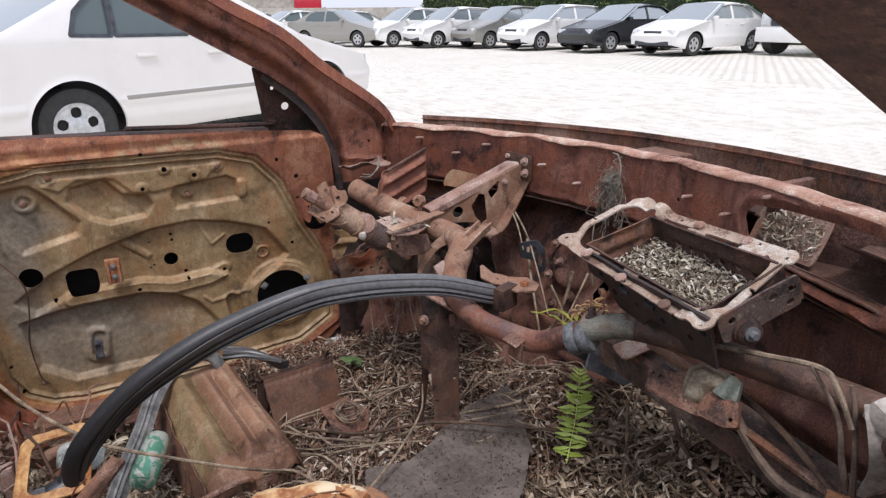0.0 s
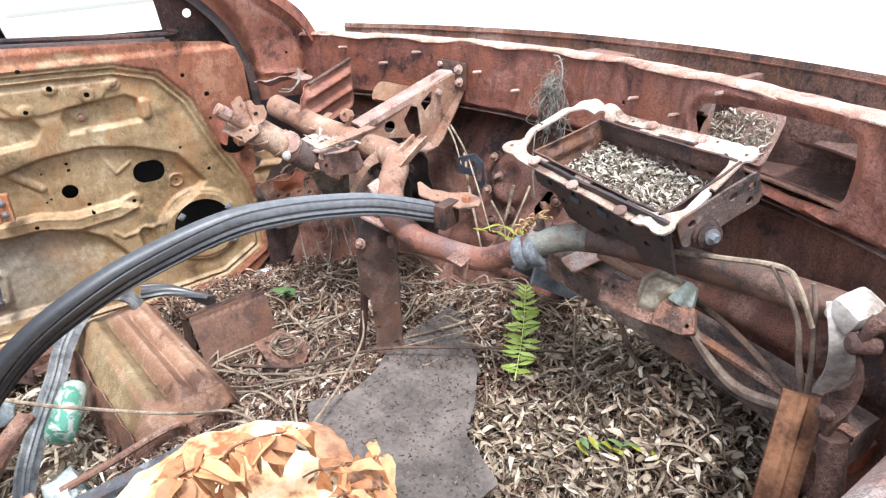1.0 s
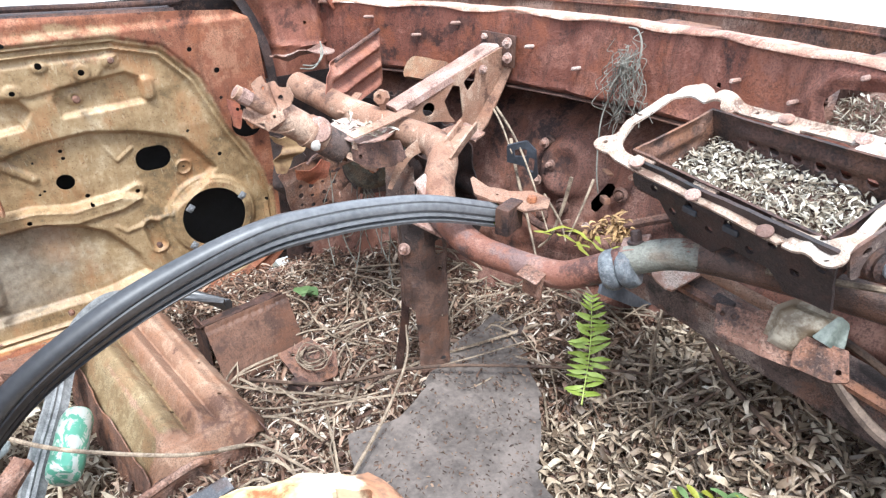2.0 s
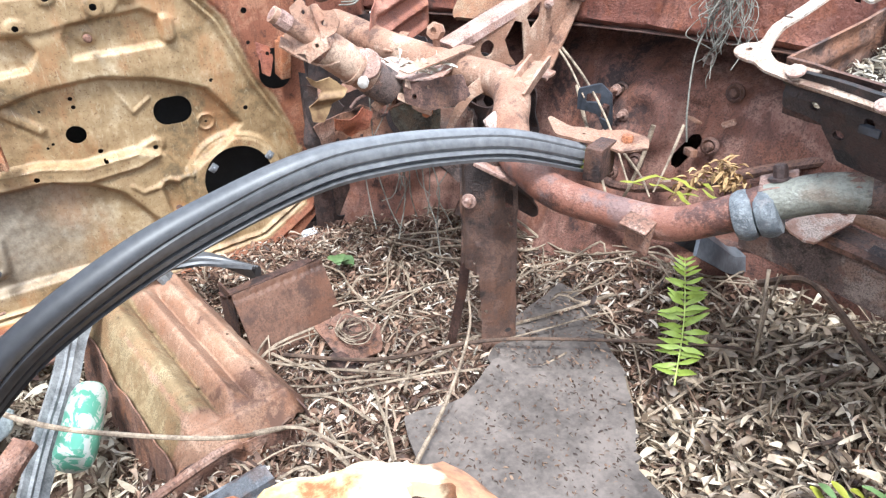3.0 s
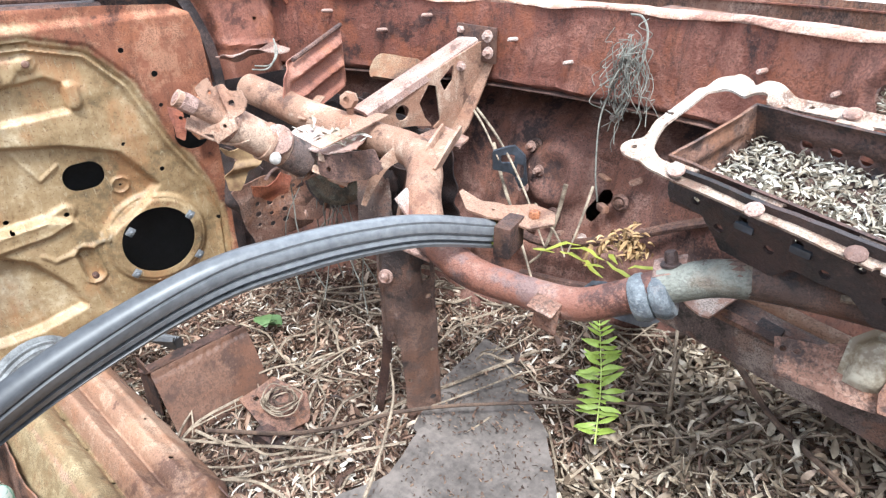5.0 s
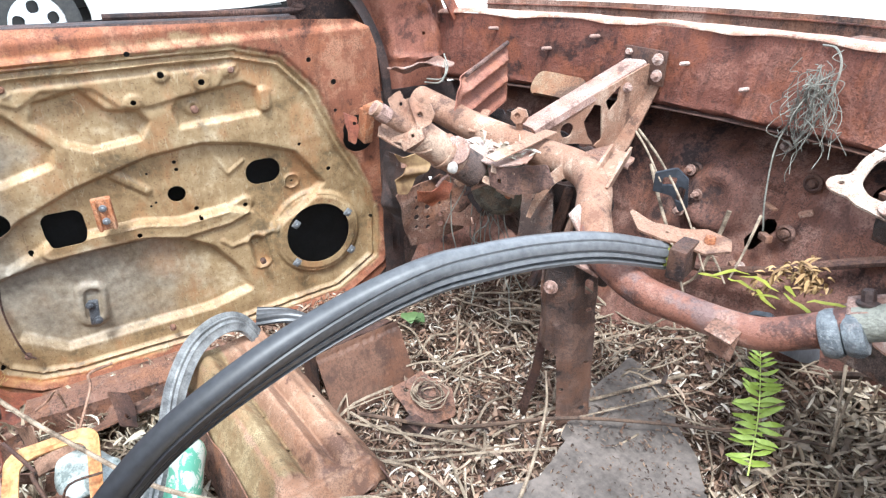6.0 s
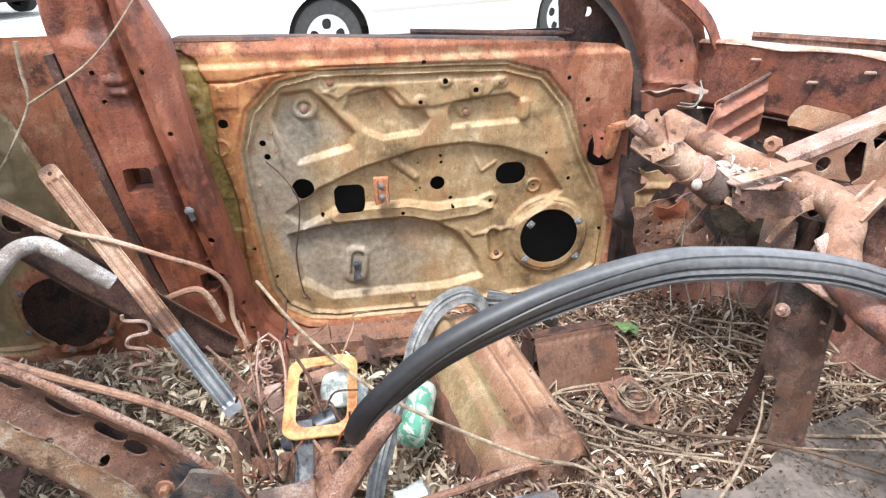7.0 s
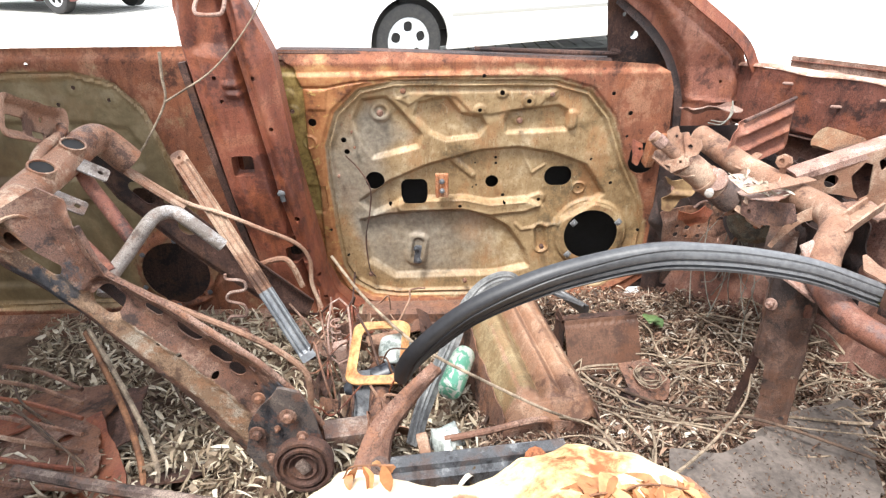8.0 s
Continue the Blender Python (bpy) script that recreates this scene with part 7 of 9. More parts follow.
rec = part("recliner", sheet(lambda u, v, w: (0.772 + w, u, v), (-0.34, -0.17), (0.36, 0.62), 0.004, lambda u, v: d_poly(u, v, [(-0.285, 0.585), (-0.255, 0.615), (-0.225, 0.610), (-0.205, 0.545), (-0.195, 0.47), (-0.235, 0.415), (-0.285, 0.435), (-0.315, 0.50), (-0.305, 0.545)]) - 0.004 + 0.003 * wobble(u, v, 60, 7),
     lambda u, v: 0.004 * soft(d_poly(u, v, [(-0.265, 0.575), (-0.22, 0.53), (-0.21, 0.46), (-0.25, 0.43), (-0.30, 0.48)]), 0.012) + 0.003 * wobble(u, v, 40, 2), 0.006, material=make_rust("rusty_blackened_steel", (lin(50, 50, 54), lin(94, 83, 77), lin(132, 118, 108), lin(128, 80, 56)), 11.0, False), name="recliner"), None, seat, "blackened steel recliner plate")
bm = bmesh.new()
lathe(bm, facing((0.795, -0.226, 0.487), (1, 0, 0.12)), [(0.046, -0.02), (0.048, 0.0), (0.046, 0.006), (0.041, 0.006), (0.040, 0.001), (0.036, 0.001), (0.035, 0.008), (0.031, 0.008), (0.030, 0.001), (0.024, 0.001), (0.022, 0.004), (0.016, -0.004), (0.004, -0.004)], 28)
part("recliner_disc", bm, RUST_DARK, rec, "rusty coiled pivot spring")
part("pivot_block", block(bmesh.new(), facing((0.797, -0.226, 0.487), (1, 0, 0.12)) @ pose(0, 0, 0, 0, 0, 35), (0.016, 0.022, 0.012), 0.003), RUST_GREY, rec)
for y, z, r in ((-0.243, 0.575, 0.013), (-0.294, 0.542, 0.013), (-0.225, 0.535, 0.009), (-0.278, 0.492, 0.008), (-0.283, 0.612, 0.010), (-0.262, 0.552, 0.005)):
    part("recliner_bolt", bolt(bmesh.new(), (0.780, y, z), (1, 0, 0), r * 0.62, 0.008), RUST, rec)
top = part("top_tube", pipe([(0.742, -0.585, 0.875), (0.72, -0.605, 0.880), (0.69, -0.62, 0.885), (0.624, -0.635, 0.888), (0.50, -0.64, 0.895), (0.41, -0.64, 0.905), (0.365, -0.635, 0.895), (0.345, -0.60, 0.845)], 0.0285, 0.003, 18, 5), SEAT_STEEL, seat)
for x, z in ((0.478, 0.921), (0.580, 0.915)):
    s = part("headrest_socket", pipe([(x, -0.638, z - 0.03), (x + 0.004, -0.622, z + 0.004)], 0.021, 0.003, 14, 2), SEAT_STEEL, top)
    # black disc painted in for the dark inside of the socket
    part("socket_shade", lathe(bmesh.new(), facing((x + 0.0035, -0.624, z + 0.0005), (0.12, 0.42, 0.9)), [(0.0175, 0.0), (0.0175, 0.001), (0.002, 0.001)], 14), BLACK, top)
for x, z in ((0.492, 0.885), (0.586, 0.862)):
    part("socket_tab", sheet(plane_at((x, -0.602, z), (0.95, 0.1, -0.3), (0.1, 0.75, -0.65)), (-0.02, 0.02), (-0.05, 0.04), 0.003, lambda u, v: np.maximum(d_box(u, v, 0, 0.0, 0.016, 0.034, 0.006), -d_circle(u, v, 0, 0.02, 0.005)), None, 0.003, material=WORN_STEEL, name="socket_tab"), None, top, "bare steel socket tab")
part("back_strut", tube([(0.588, -0.625, 0.86), (0.588, -0.615, 0.815), (0.615, -0.57, 0.785), (0.642, -0.53, 0.757)], 0.0125, 10), RUST_COWL, seat)
part("back_strut", tube([(0.472, -0.63, 0.88), (0.477, -0.615, 0.845), (0.515, -0.57, 0.808), (0.549, -0.53, 0.772)], 0.0125, 10), RUST_COWL, seat)
part("back_loop", tube([(0.672, -0.53, 0.735), (0.648, -0.53, 0.752), (0.579, -0.525, 0.765), (0.541, -0.505, 0.794), (0.510, -0.495, 0.802), (0.489, -0.475, 0.797), (0.495, -0.45, 0.783), (0.487, -0.40, 0.728)], 0.0125, 12), WORN_STEEL, seat, "bent tube worn to bare steel")
FAR = [(-0.68, 0.90), (-0.66, 0.885), (-0.597, 0.82), (-0.509, 0.752), (-0.393, 0.636), (-0.272, 0.525), (-0.30, 0.46), (-0.374, 0.49), (-0.534, 0.63), (-0.656, 0.76), (-0.70, 0.84)]
part("side_beam", sheet(lambda u, v, w: (0.33 + w, u, v), (-0.72, -0.25), (0.44, 0.92), 0.005, lambda u, v: np.maximum.reduce([d_poly(u, v, FAR), -d_box(u, v, -0.60, 0.775, 0.03, 0.012, 0.012, -45), -d_circle(u, v, -0.52, 0.70, 0.022), -d_circle(u, v, -0.555, 0.755, 0.006), -d_circle(u, v, -0.40, 0.57, 0.016)]),
     lambda u, v: 0.022 * soft(d_line(u, v, FAR[:6]) - 0.010, 0.008) - 0.010 * soft(d_line(u, v, FAR[6:]) - 0.01, 0.01), 0.003, material=RUST_DARK, name="side_beam"), None, seat)
part("beam_edge", sweep(bmesh.new(), [(0.355, -0.66, 0.887), (0.355, -0.597, 0.822), (0.355, -0.509, 0.752)], [(-0.011, -0.003), (0.011, -0.003), (0.011, 0.003), (-0.011, 0.003)], 4), RUST_TUBE, seat)
part("zigzag_spring", tube([(0.36, -0.452, 0.600), (0.36, -0.450, 0.588), (0.36, -0.417, 0.582), (0.36, -0.416, 0.561), (0.36, -0.449, 0.554), (0.36, -0.456, 0.535), (0.36, -0.424, 0.523), (0.36, -0.423, 0.496), (0.36, -0.456, 0.494), (0.36, -0.462, 0.472), (0.36, -0.424, 0.456), (0.36, -0.423, 0.430)], 0.0034, 6), RUST_PALE, seat)
part("frame_rod", tube([(0.69, -0.50, 0.775), (0.69, -0.471, 0.755), (0.69, -0.425, 0.726), (0.69, -0.304, 0.659), (0.69, -0.246, 0.612), (0.69, -0.226, 0.577), (0.69, -0.228, 0.52), (0.70, -0.235, 0.46)], 0.0055, 8), RUST_TUBE, seat)
part("frame_rod", tube([(0.34, -0.61, 0.83), (0.35, -0.513, 0.764), (0.355, -0.437, 0.737), (0.35, -0.361, 0.697), (0.34, -0.30, 0.660), (0.33, -0.277, 0.615), (0.33, -0.278, 0.555), (0.34, -0.26, 0.50)], 0.0045, 8), RUST_TUBE, seat)
part("frame_rod", tube([(0.26, -0.47, 0.545), (0.26, -0.415, 0.566), (0.26, -0.355, 0.583), (0.26, -0.332, 0.562), (0.26, -0.315, 0.51)], 0.007, 8), SEAT_STEEL, seat)
hr = thing("headrest_frame", "bare rusty headrest frame with bent post", "headrest", (0.50, -0.70, 0.95))
part("headrest_shell", sheet(plane_at((0.56, -0.68, 0.975), (-0.90, 0.05, -0.42), (0.40, -0.1, 0.9)), (-0.03, 0.16), (-0.03, 0.06), 0.004, lambda u, v: np.maximum.reduce([d_box(u, v, 0.065, 0.018, 0.08, 0.034, 0.010) + 0.003 * wobble(u, v, 60, 3), -d_box(u, v, 0.03, 0.012, 0.022, 0.012, 0.006), -d_circle(u, v, 0.10, 0.03, 0.006), -d_box(u, v, 0.09, 0.002, 0.018, 0.006, 0.004)]),
     lambda u, v: 0.016 * soft(-(d_box(u, v, 0.065, 0.018, 0.07, 0.026, 0.01)), 0.01) + 0.004 * wobble(u, v, 50, 4), 0.004, material=RUST_TUBE, name="headrest_shell"), None, hr)
part("headrest_post", tube([(0.430, -0.662, 0.942), (0.441, -0.66, 0.934), (0.469, -0.658, 0.929), (0.514, -0.655, 0.927), (0.548, -0.652, 0.915), (0.572, -0.645, 0.89)], 0.0095, 10), SEAT_STEEL, hr)
# seat base clutter: struts, levers, square frame
base = thing("seat_base_frame", "collapsed rusty seat base with levers and rods", "seat frame", (0.45, -0.12, 0.36))
part("cross_bar", sweep(bmesh.new(), [(0.13, -0.19, 0.345), (0.16, 0.05, 0.36), (0.18, 0.18, 0.37)], [(-0.03, -0.03), (0.03, -0.03), (0.03, 0.02), (0.02, 0.03), (-0.02, 0.03), (-0.03, 0.02)], 4), RUST, base)
part("bent_arm", sweep(bmesh.new(), [(0.635, -0.012, 0.552), (0.66, -0.038, 0.541), (0.69, -0.068, 0.525), (0.73, -0.105, 0.50), (0.775, -0.12, 0.475), (0.83, -0.125, 0.45)], [(-0.016, -0.012), (0.0, -0.016), (0.016, -0.012), (0.019, 0.0), (0.014, 0.010), (0.006, 0.005), (-0.006, 0.005), (-0.014, 0.010), (-0.019, 0.0)], 6, scale=lambda f: 0.7 + 1.3 * f * f), RUST, base, "red-brown bent arm widening to a foot")
part("arm_bolt", bolt(bmesh.new(), (0.80, -0.105, 0.487), (0.6, 0.3, 0.8), 0.009, 0.008), RUST_GREY, base)
part("torque_tube", pipe([(0.50, -0.125, 0.41), (0.60, -0.12, 0.425), (0.72, -0.115, 0.44)], 0.022, 0.003, 16, 3), RUST, base)
for m, sz, mt in ((pose(0.42, -0.20, 0.36, 8, 0, 5), (0.024, 0.03, 0.20), RUST_PALE), (pose(0.65, -0.175, 0.42, 0, 0, 8), (0.05, 0.09, 0.03), RUST_GREY), (pose(0.56, -0.16, 0.40, 12, 40, 0), (0.15, 0.035, 0.006), BLUE_STEEL)):
    part("base_strut", block(bmesh.new(), m, sz, 0.003), mt, base)
for m, sz in ((pose(0.735, -0.035, 0.46, 20, 50, 20), (0.05, 0.02, 0.012)), (pose(0.32, -0.13, 0.40, 10, 20, 10), (0.03, 0.08, 0.006))):
    part("base_bracket", block(bmesh.new(), m, sz, 0.004), RUST_TUBE, base)
for i, pts in enumerate(([(0.33, -0.24, 0.52), (0.40, -0.225, 0.47), (0.42, -0.22, 0.43)], [(0.25, -0.29, 0.50), (0.35, -0.26, 0.45), (0.50, -0.22, 0.38), (0.56, -0.20, 0.34)], [(0.42, -0.31, 0.56), (0.44, -0.26, 0.50), (0.47, -0.23, 0.46), (0.47, -0.215, 0.40)], [(0.50, -0.26, 0.50), (0.55, -0.24, 0.55), (0.60, -0.22, 0.52), (0.62, -0.20, 0.44)])):
    part("rod", tube(pts, 0.0024, 6), RUST, base)
bm = tube([(0.395 + 0.010 * math.cos(a * 0.9), -0.225 + 0.010 * math.sin(a * 0.9), 0.505 - a * 0.0022) for a in range(44)], 0.002, 5, 2)
part("coil_spring", bm, RUST_PALE, base)
rb = random.Random(21)
for i in range(26):
    x, y, z = rb.uniform(0.22, 0.66), rb.uniform(-0.30, -0.03), rb.uniform(0.37, 0.46)
    a, l = rb.uniform(0, 6.28), rb.uniform(0.06, 0.17)
    q = [(x + math.cos(a) * l * (k / 3 - 0.5) + rb.gauss(0, 0.008), y + math.sin(a) * l * 0.7 * (k / 3 - 0.5) + rb.gauss(0, 0.008), z + rb.uniform(-0.02, 0.05)) for k in range(4)]
    part("rod", tube(q, rb.uniform(0.0014, 0.0030), 6), (RUST_TUBE, RUST, RUST_DARK, RUST_RED)[i % 4], base)
for i in range(14):
    x, y, z = rb.uniform(0.2, 0.68), rb.uniform(-0.30, 0.0), rb.uniform(0.36, 0.42)
    part("base_bracket", sheet(plane_at((x, y, z), (rb.gauss(0, 1), rb.gauss(0, 1), rb.gauss(0, 0.3)), (rb.gauss(0, 0.4), rb.gauss(0, 0.4), 1)), (-0.05, 0.05), (-0.03, 0.03), 0.005, lambda u, v: np.maximum(d_box(u, v, 0, 0, 0.042, 0.018, 0.004) + 0.004 * wobble(u, v, 60, i), -d_circle(u, v, 0.018, 0, 0.006)), lambda u, v: 0.006 * wobble(u, v, 34, i), 0.002, material=(RUST, RUST_TUBE, RUST_DARK)[i % 3], name="base_bracket"), None, base)
part("sill_lip", sheet(plane_at((0.125, -0.26, 0.315), (0.05, 1, 0.13), (0.9, 0, 0.22)), (0.0, 0.42), (0.0, 0.13), 0.006, lambda u, v: np.maximum(d_box(u, v, 0.21, 0.06, 0.205, 0.06, 0.03) + 0.004 * wobble(u, v, 40, 2), -d_box(u, v, 0.25, 0.06, 0.03, 0.02, 0.015)), lambda u, v: 0.014 * soft(d_box(u, v, 0.13, 0.06, 0.07, 0.03, 0.02), 0.02) + 0.008 * wobble(u, v, 18, 4), 0.003, material=RUST, name="sill_lip"), None, base)
bm = sweep(bmesh.new(), [(0.365, -0.235, 0.525), (0.37, -0.198, 0.52), (0.45, -0.192, 0.44), (0.445, -0.235, 0.445)], ring_profile(0.0024, 6), 2, closed=True)
part("wire_loop", bm, RUST_PALE, base)
sq = thing("square_gasket_frame", "yellow-primed square metal frame with open centre", "metal frame", (0.47, -0.13, 0.46))
part("frame_ring", sheet(plane_at((0.46, -0.128, 0.462), (0.06, 0.98, 0.05), (0.9, -0.09, -0.18), None), (-0.08, 0.08), (-0.105, 0.105), 0.0035,
     lambda u, v: np.maximum(d_box(u, v, 0, 0, 0.062, 0.088, 0.028), -d_box(u, v, 0.002, 0.0, 0.043, 0.066, 0.022)), lambda u, v: 0.006 * soft(np.abs(d_box(u, v, 0, 0, 0.056, 0.08, 0.025)) - 0.004, 0.008) + 0.002 * wobble(u, v, 30, 3), 0.003, material=make_plain("pale_yellow_primer", lin(146, 92, 54), lin(208, 170, 114), 0.65, 20, bump=0.4), name="frame_ring"), None, sq)

# ---- loose steel box and bracket in the footwell
BOX_STEEL = make_rust("brown_box_steel", (lin(76, 54, 44), lin(108, 78, 62), lin(134, 102, 82), lin(118, 78, 56)), 4.0, True, 0.5, 0.6, 0.3)
kb = thing("steel_box", "open rusty steel box standing in dead leaves", "metal box", (0.36, 0.38, 0.37))
B_O, B_U, B_V = (0.375, 0.276, 0.472), (-0.024, 0.172, -0.002), (0.052, 0.002, -0.095)
part("box_front", sheet(plane_at(B_O, B_U, B_V), (0.0, 0.172), (0.0, 0.125), 0.004,
     lambda u, v: d_box(u, v, 0.086, 0.0625, 0.086, 0.0625, 0.003), lambda u, v: 0.0015 * wobble(u, v, 20, 4) + 0.0025 * (np.mod(u, 0.008) < 0.004) * (np.abs(v - 0.009) < 0.004), 0.003, material=BOX_STEEL, name="box_front"), None, kb)
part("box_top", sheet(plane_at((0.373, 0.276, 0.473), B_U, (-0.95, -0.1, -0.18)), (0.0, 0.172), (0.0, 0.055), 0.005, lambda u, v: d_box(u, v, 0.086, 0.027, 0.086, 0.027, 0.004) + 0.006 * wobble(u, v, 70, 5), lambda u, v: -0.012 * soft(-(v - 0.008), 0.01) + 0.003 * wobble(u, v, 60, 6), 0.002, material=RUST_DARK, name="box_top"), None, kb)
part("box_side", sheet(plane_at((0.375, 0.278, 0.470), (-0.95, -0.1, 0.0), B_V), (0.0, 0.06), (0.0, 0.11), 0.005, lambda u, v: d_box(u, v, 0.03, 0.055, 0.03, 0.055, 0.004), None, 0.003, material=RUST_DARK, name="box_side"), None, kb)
fb = thing("pedal_bracket", "rusty angled bracket half sunk in leaves", "bracket", (0.46, 0.42, 0.37))
part("bracket_plate", sheet(plane_at((0.505, 0.425, 0.410), (0.92, 0.25, -0.22), (-0.25, 0.92, 0.12)), (-0.07, 0.07), (-0.06, 0.06), 0.004,
     lambda u, v: np.maximum(d_poly(u, v, [(-0.055, -0.035), (0.045, -0.050), (0.060, 0.010), (0.020, 0.045), (-0.045, 0.030)]) + 0.003 * wobble(u, v, 60, 2), -d_circle(u, v, -0.035, -0.015, 0.005)),
     lambda u, v: 0.007 * soft(0.010 + d_poly(u, v, [(-0.055, -0.035), (0.045, -0.050), (0.060, 0.010), (0.020, 0.045), (-0.045, 0.030)]) * -1, 0.01) + 0.003 * wobble(u, v, 40, 4), 0.004, material=RUST, name="bracket_plate"), None, fb)
part("bracket_leg", block(bmesh.new(), pose(0.545, 0.405, 0.372, 0, 14, 18), (0.075, 0.060, 0.050), 0.010), RUST_DARK, fb)
rg = random.Random(8)
for i in range(18):
    r0, a0, tl = rg.uniform(0.014, 0.040), rg.uniform(0, 6.28), rg.uniform(-0.3, 0.3)
    part("grass_coil", tube([(0.508 + r0 * math.cos(a0 + a), 0.430 + r0 * 0.85 * math.sin(a0 + a), 0.417 + 0.010 * rg.random() + tl * 0.02 * math.sin(a)) for a in (0, 0.9, 1.8, 2.7, 3.6)], 0.0011, 4, 4), WOOD if i % 3 else TWIG_DARK, fb)

# ---- black door seals
SEAL = [(-0.027, -0.010), (0.024, -0.012), (0.028, -0.006), (0.025, -0.001), (0.021, -0.004), (0.018, 0.003), (0.013, 0.004), (0.010, 0.0), (0.008, 0.008), (0.002, 0.012), (-0.004, 0.0125), (-0.0065, 0.0100), (-0.009, 0.0128), (-0.015, 0.013), (-0.023, 0.008), (-0.028, -0.002)]
SEAL_BODY = SEAL[:2] + SEAL[7:]
SEAL_RIBS = ([(0.005, -0.011), (0.017, -0.011), (0.018, 0.003), (0.013, 0.004), (0.008, 0.0)], [(0.016, -0.0115), (0.024, -0.012), (0.028, -0.006), (0.025, -0.001), (0.021, -0.004)])


def seal_strip(owner, pts, mt, sub, **kw):
    part("seal_body", sweep(bmesh.new(), pts, SEAL_BODY, sub, **kw), mt, owner)
    for prof in SEAL_RIBS:
        part("seal_rib", sweep(bmesh.new(), pts, prof, sub, **kw), mt, owner)


seal = thing("door_seal", "long black rubber door seal arching over the floor", "rubber seal", (0.70, -0.06, 0.56))
SEAL_LINE = [(0.702, -0.062, 0.586), (0.722, -0.054, 0.618), (0.746, -0.030, 0.668), (0.757, 0.038, 0.735), (0.760, 0.135, 0.786), (0.755, 0.229, 0.812), (0.759, 0.305, 0.828), (0.764, 0.367, 0.829), (0.763, 0.44, 0.820), (0.769, 0.53, 0.803), (0.774, 0.636, 0.764)]
seal_strip(seal, SEAL_LINE, RUBBER, 8, up=(0.7, 0, 0.7), twist=lambda f: 20 - 95 * (1 - min(1.0, f / 0.7)) ** 1.2, scale=lambda f: 0.84 + 0.03 * max(0.0, 1 - f / 0.5) - 0.16 * f - 0.12 * max(0.0, 1 - f / 0.12))
part("seal_tip", sweep(bmesh.new(), [(0.774, 0.634, 0.766), (0.776, 0.648, 0.760)], [(-0.017, -0.004), (0.016, -0.005), (0.017, 0.002), (0.004, 0.008), (-0.010, 0.008), (-0.018, 0.002)], 2, up=(0.7, 0, 0.7), scale=lambda f: 1.0 - 0.25 * f), make_plain("yellow_green_paint", lin(110, 112, 40), lin(158, 156, 70), 0.7, 60), seal, "yellow-green painted end")
seal2 = thing("door_seal", "faded grey rubber seal draped behind the black one", "rubber seal", (0.60, 0.03, 0.45))
part("seal_strip", sweep(bmesh.new(), [(0.285, 0.215, 0.455), (0.282, 0.185, 0.515), (0.30, 0.147, 0.540), (0.31, 0.098, 0.520), (0.36, 0.055, 0.490), (0.45, 0.025, 0.475), (0.55, -0.012, 0.462), (0.64, -0.04, 0.45), (0.69, -0.055, 0.42)], [(-0.018, -0.003), (0.018, -0.003), (0.017, 0.002), (0.009, 0.0015), (0.006, 0.004), (0.002, 0.0015), (-0.003, 0.004), (-0.007, 0.0015), (-0.017, 0.002)], 6, twist=lambda f: 20 + 40 * f), RUBBER_GREY, seal2)
seal3 = thing("door_seal", "black rubber seal lying beside the rusty box", "rubber seal", (0.28, 0.30, 0.44))
seal_strip(seal3, [(0.215, 0.22, 0.48), (0.235, 0.27, 0.475), (0.262, 0.31, 0.462), (0.30, 0.345, 0.455)], RUBBER, 6, twist=lambda f: 60 * f, scale=lambda f: 0.85)


# ---- floor litter
MAT_A = [(0.655, 0.745), (0.70, 0.752), (0.745, 0.735), (0.80, 0.69), (0.87, 0.66), (0.80, 0.55), (0.74, 0.53), (0.70, 0.60)]
MAT_B = [(0.755, 0.53), (0.80, 0.55), (0.865, 0.655), (0.93, 0.60), (1.0, 0.53), (1.11, 0.50), (1.15, 0.30), (0.99, 0.27), (0.87, 0.34), (0.772, 0.372), (0.79, 0.45)]
def litter_z(x, y):
    z = 0.355 + 0.085 * np.exp(-((x - 0.76) / 0.15) ** 2) + 0.04 * np.clip((x - 0.85) / 0.3, 0, 1)
    z = z + 0.09 * np.clip((y - 0.68) / 0.25, 0, 1.2) - 0.03 * np.clip((0.25 - y) / 0.3, 0, 1)
    z = z + 0.07 * np.exp(-((x - 1.18) / 0.14) ** 2 - ((y - 0.72) / 0.22) ** 2)
    z = z + 0.095 * np.exp(-((x - 1.16) / 0.17) ** 2 - ((y - 0.83) / 0.12) ** 2)
    z = z - 0.02 * np.clip((0.3 - x) / 0.3, 0, 1)
    return z + 0.012 * wobble(x, y, 11, 77) + 0.006 * wobble(x, y, 34, 78)


soil = sheet(lambda u, v, w: (u, v, litter_z(u, v) - 0.012), (0.02, 1.52), (-1.5, 1.04), 0.014, lambda u, v: np.maximum(np.maximum(0.03 - u, u - 1.50), v - fw_y(u, np.full_like(u, 0.45)) + 0.004), None, 0.03, material=SOIL, name="soil")
tagged(part("soil", soil, None), "dark crumbled soil on the car floor", "soil", kind="stuff")
rng = np.random.RandomState(5)


def scatter(n, x0, x1, y0, y1):
    p = np.stack([rng.uniform(x0, x1, n), rng.uniform(y0, y1, n)], 1)
    ok = p[:, 1] < fw_y(p[:, 0], np.full(n, 0.45)) - 0.012
    bare = np.minimum(d_poly(p[:, 0], p[:, 1], MAT_A), d_poly(p[:, 0], p[:, 1], MAT_B)) < -0.006
    return p[ok & (~bare | (rng.uniform(0, 1, n) < 0.03))]


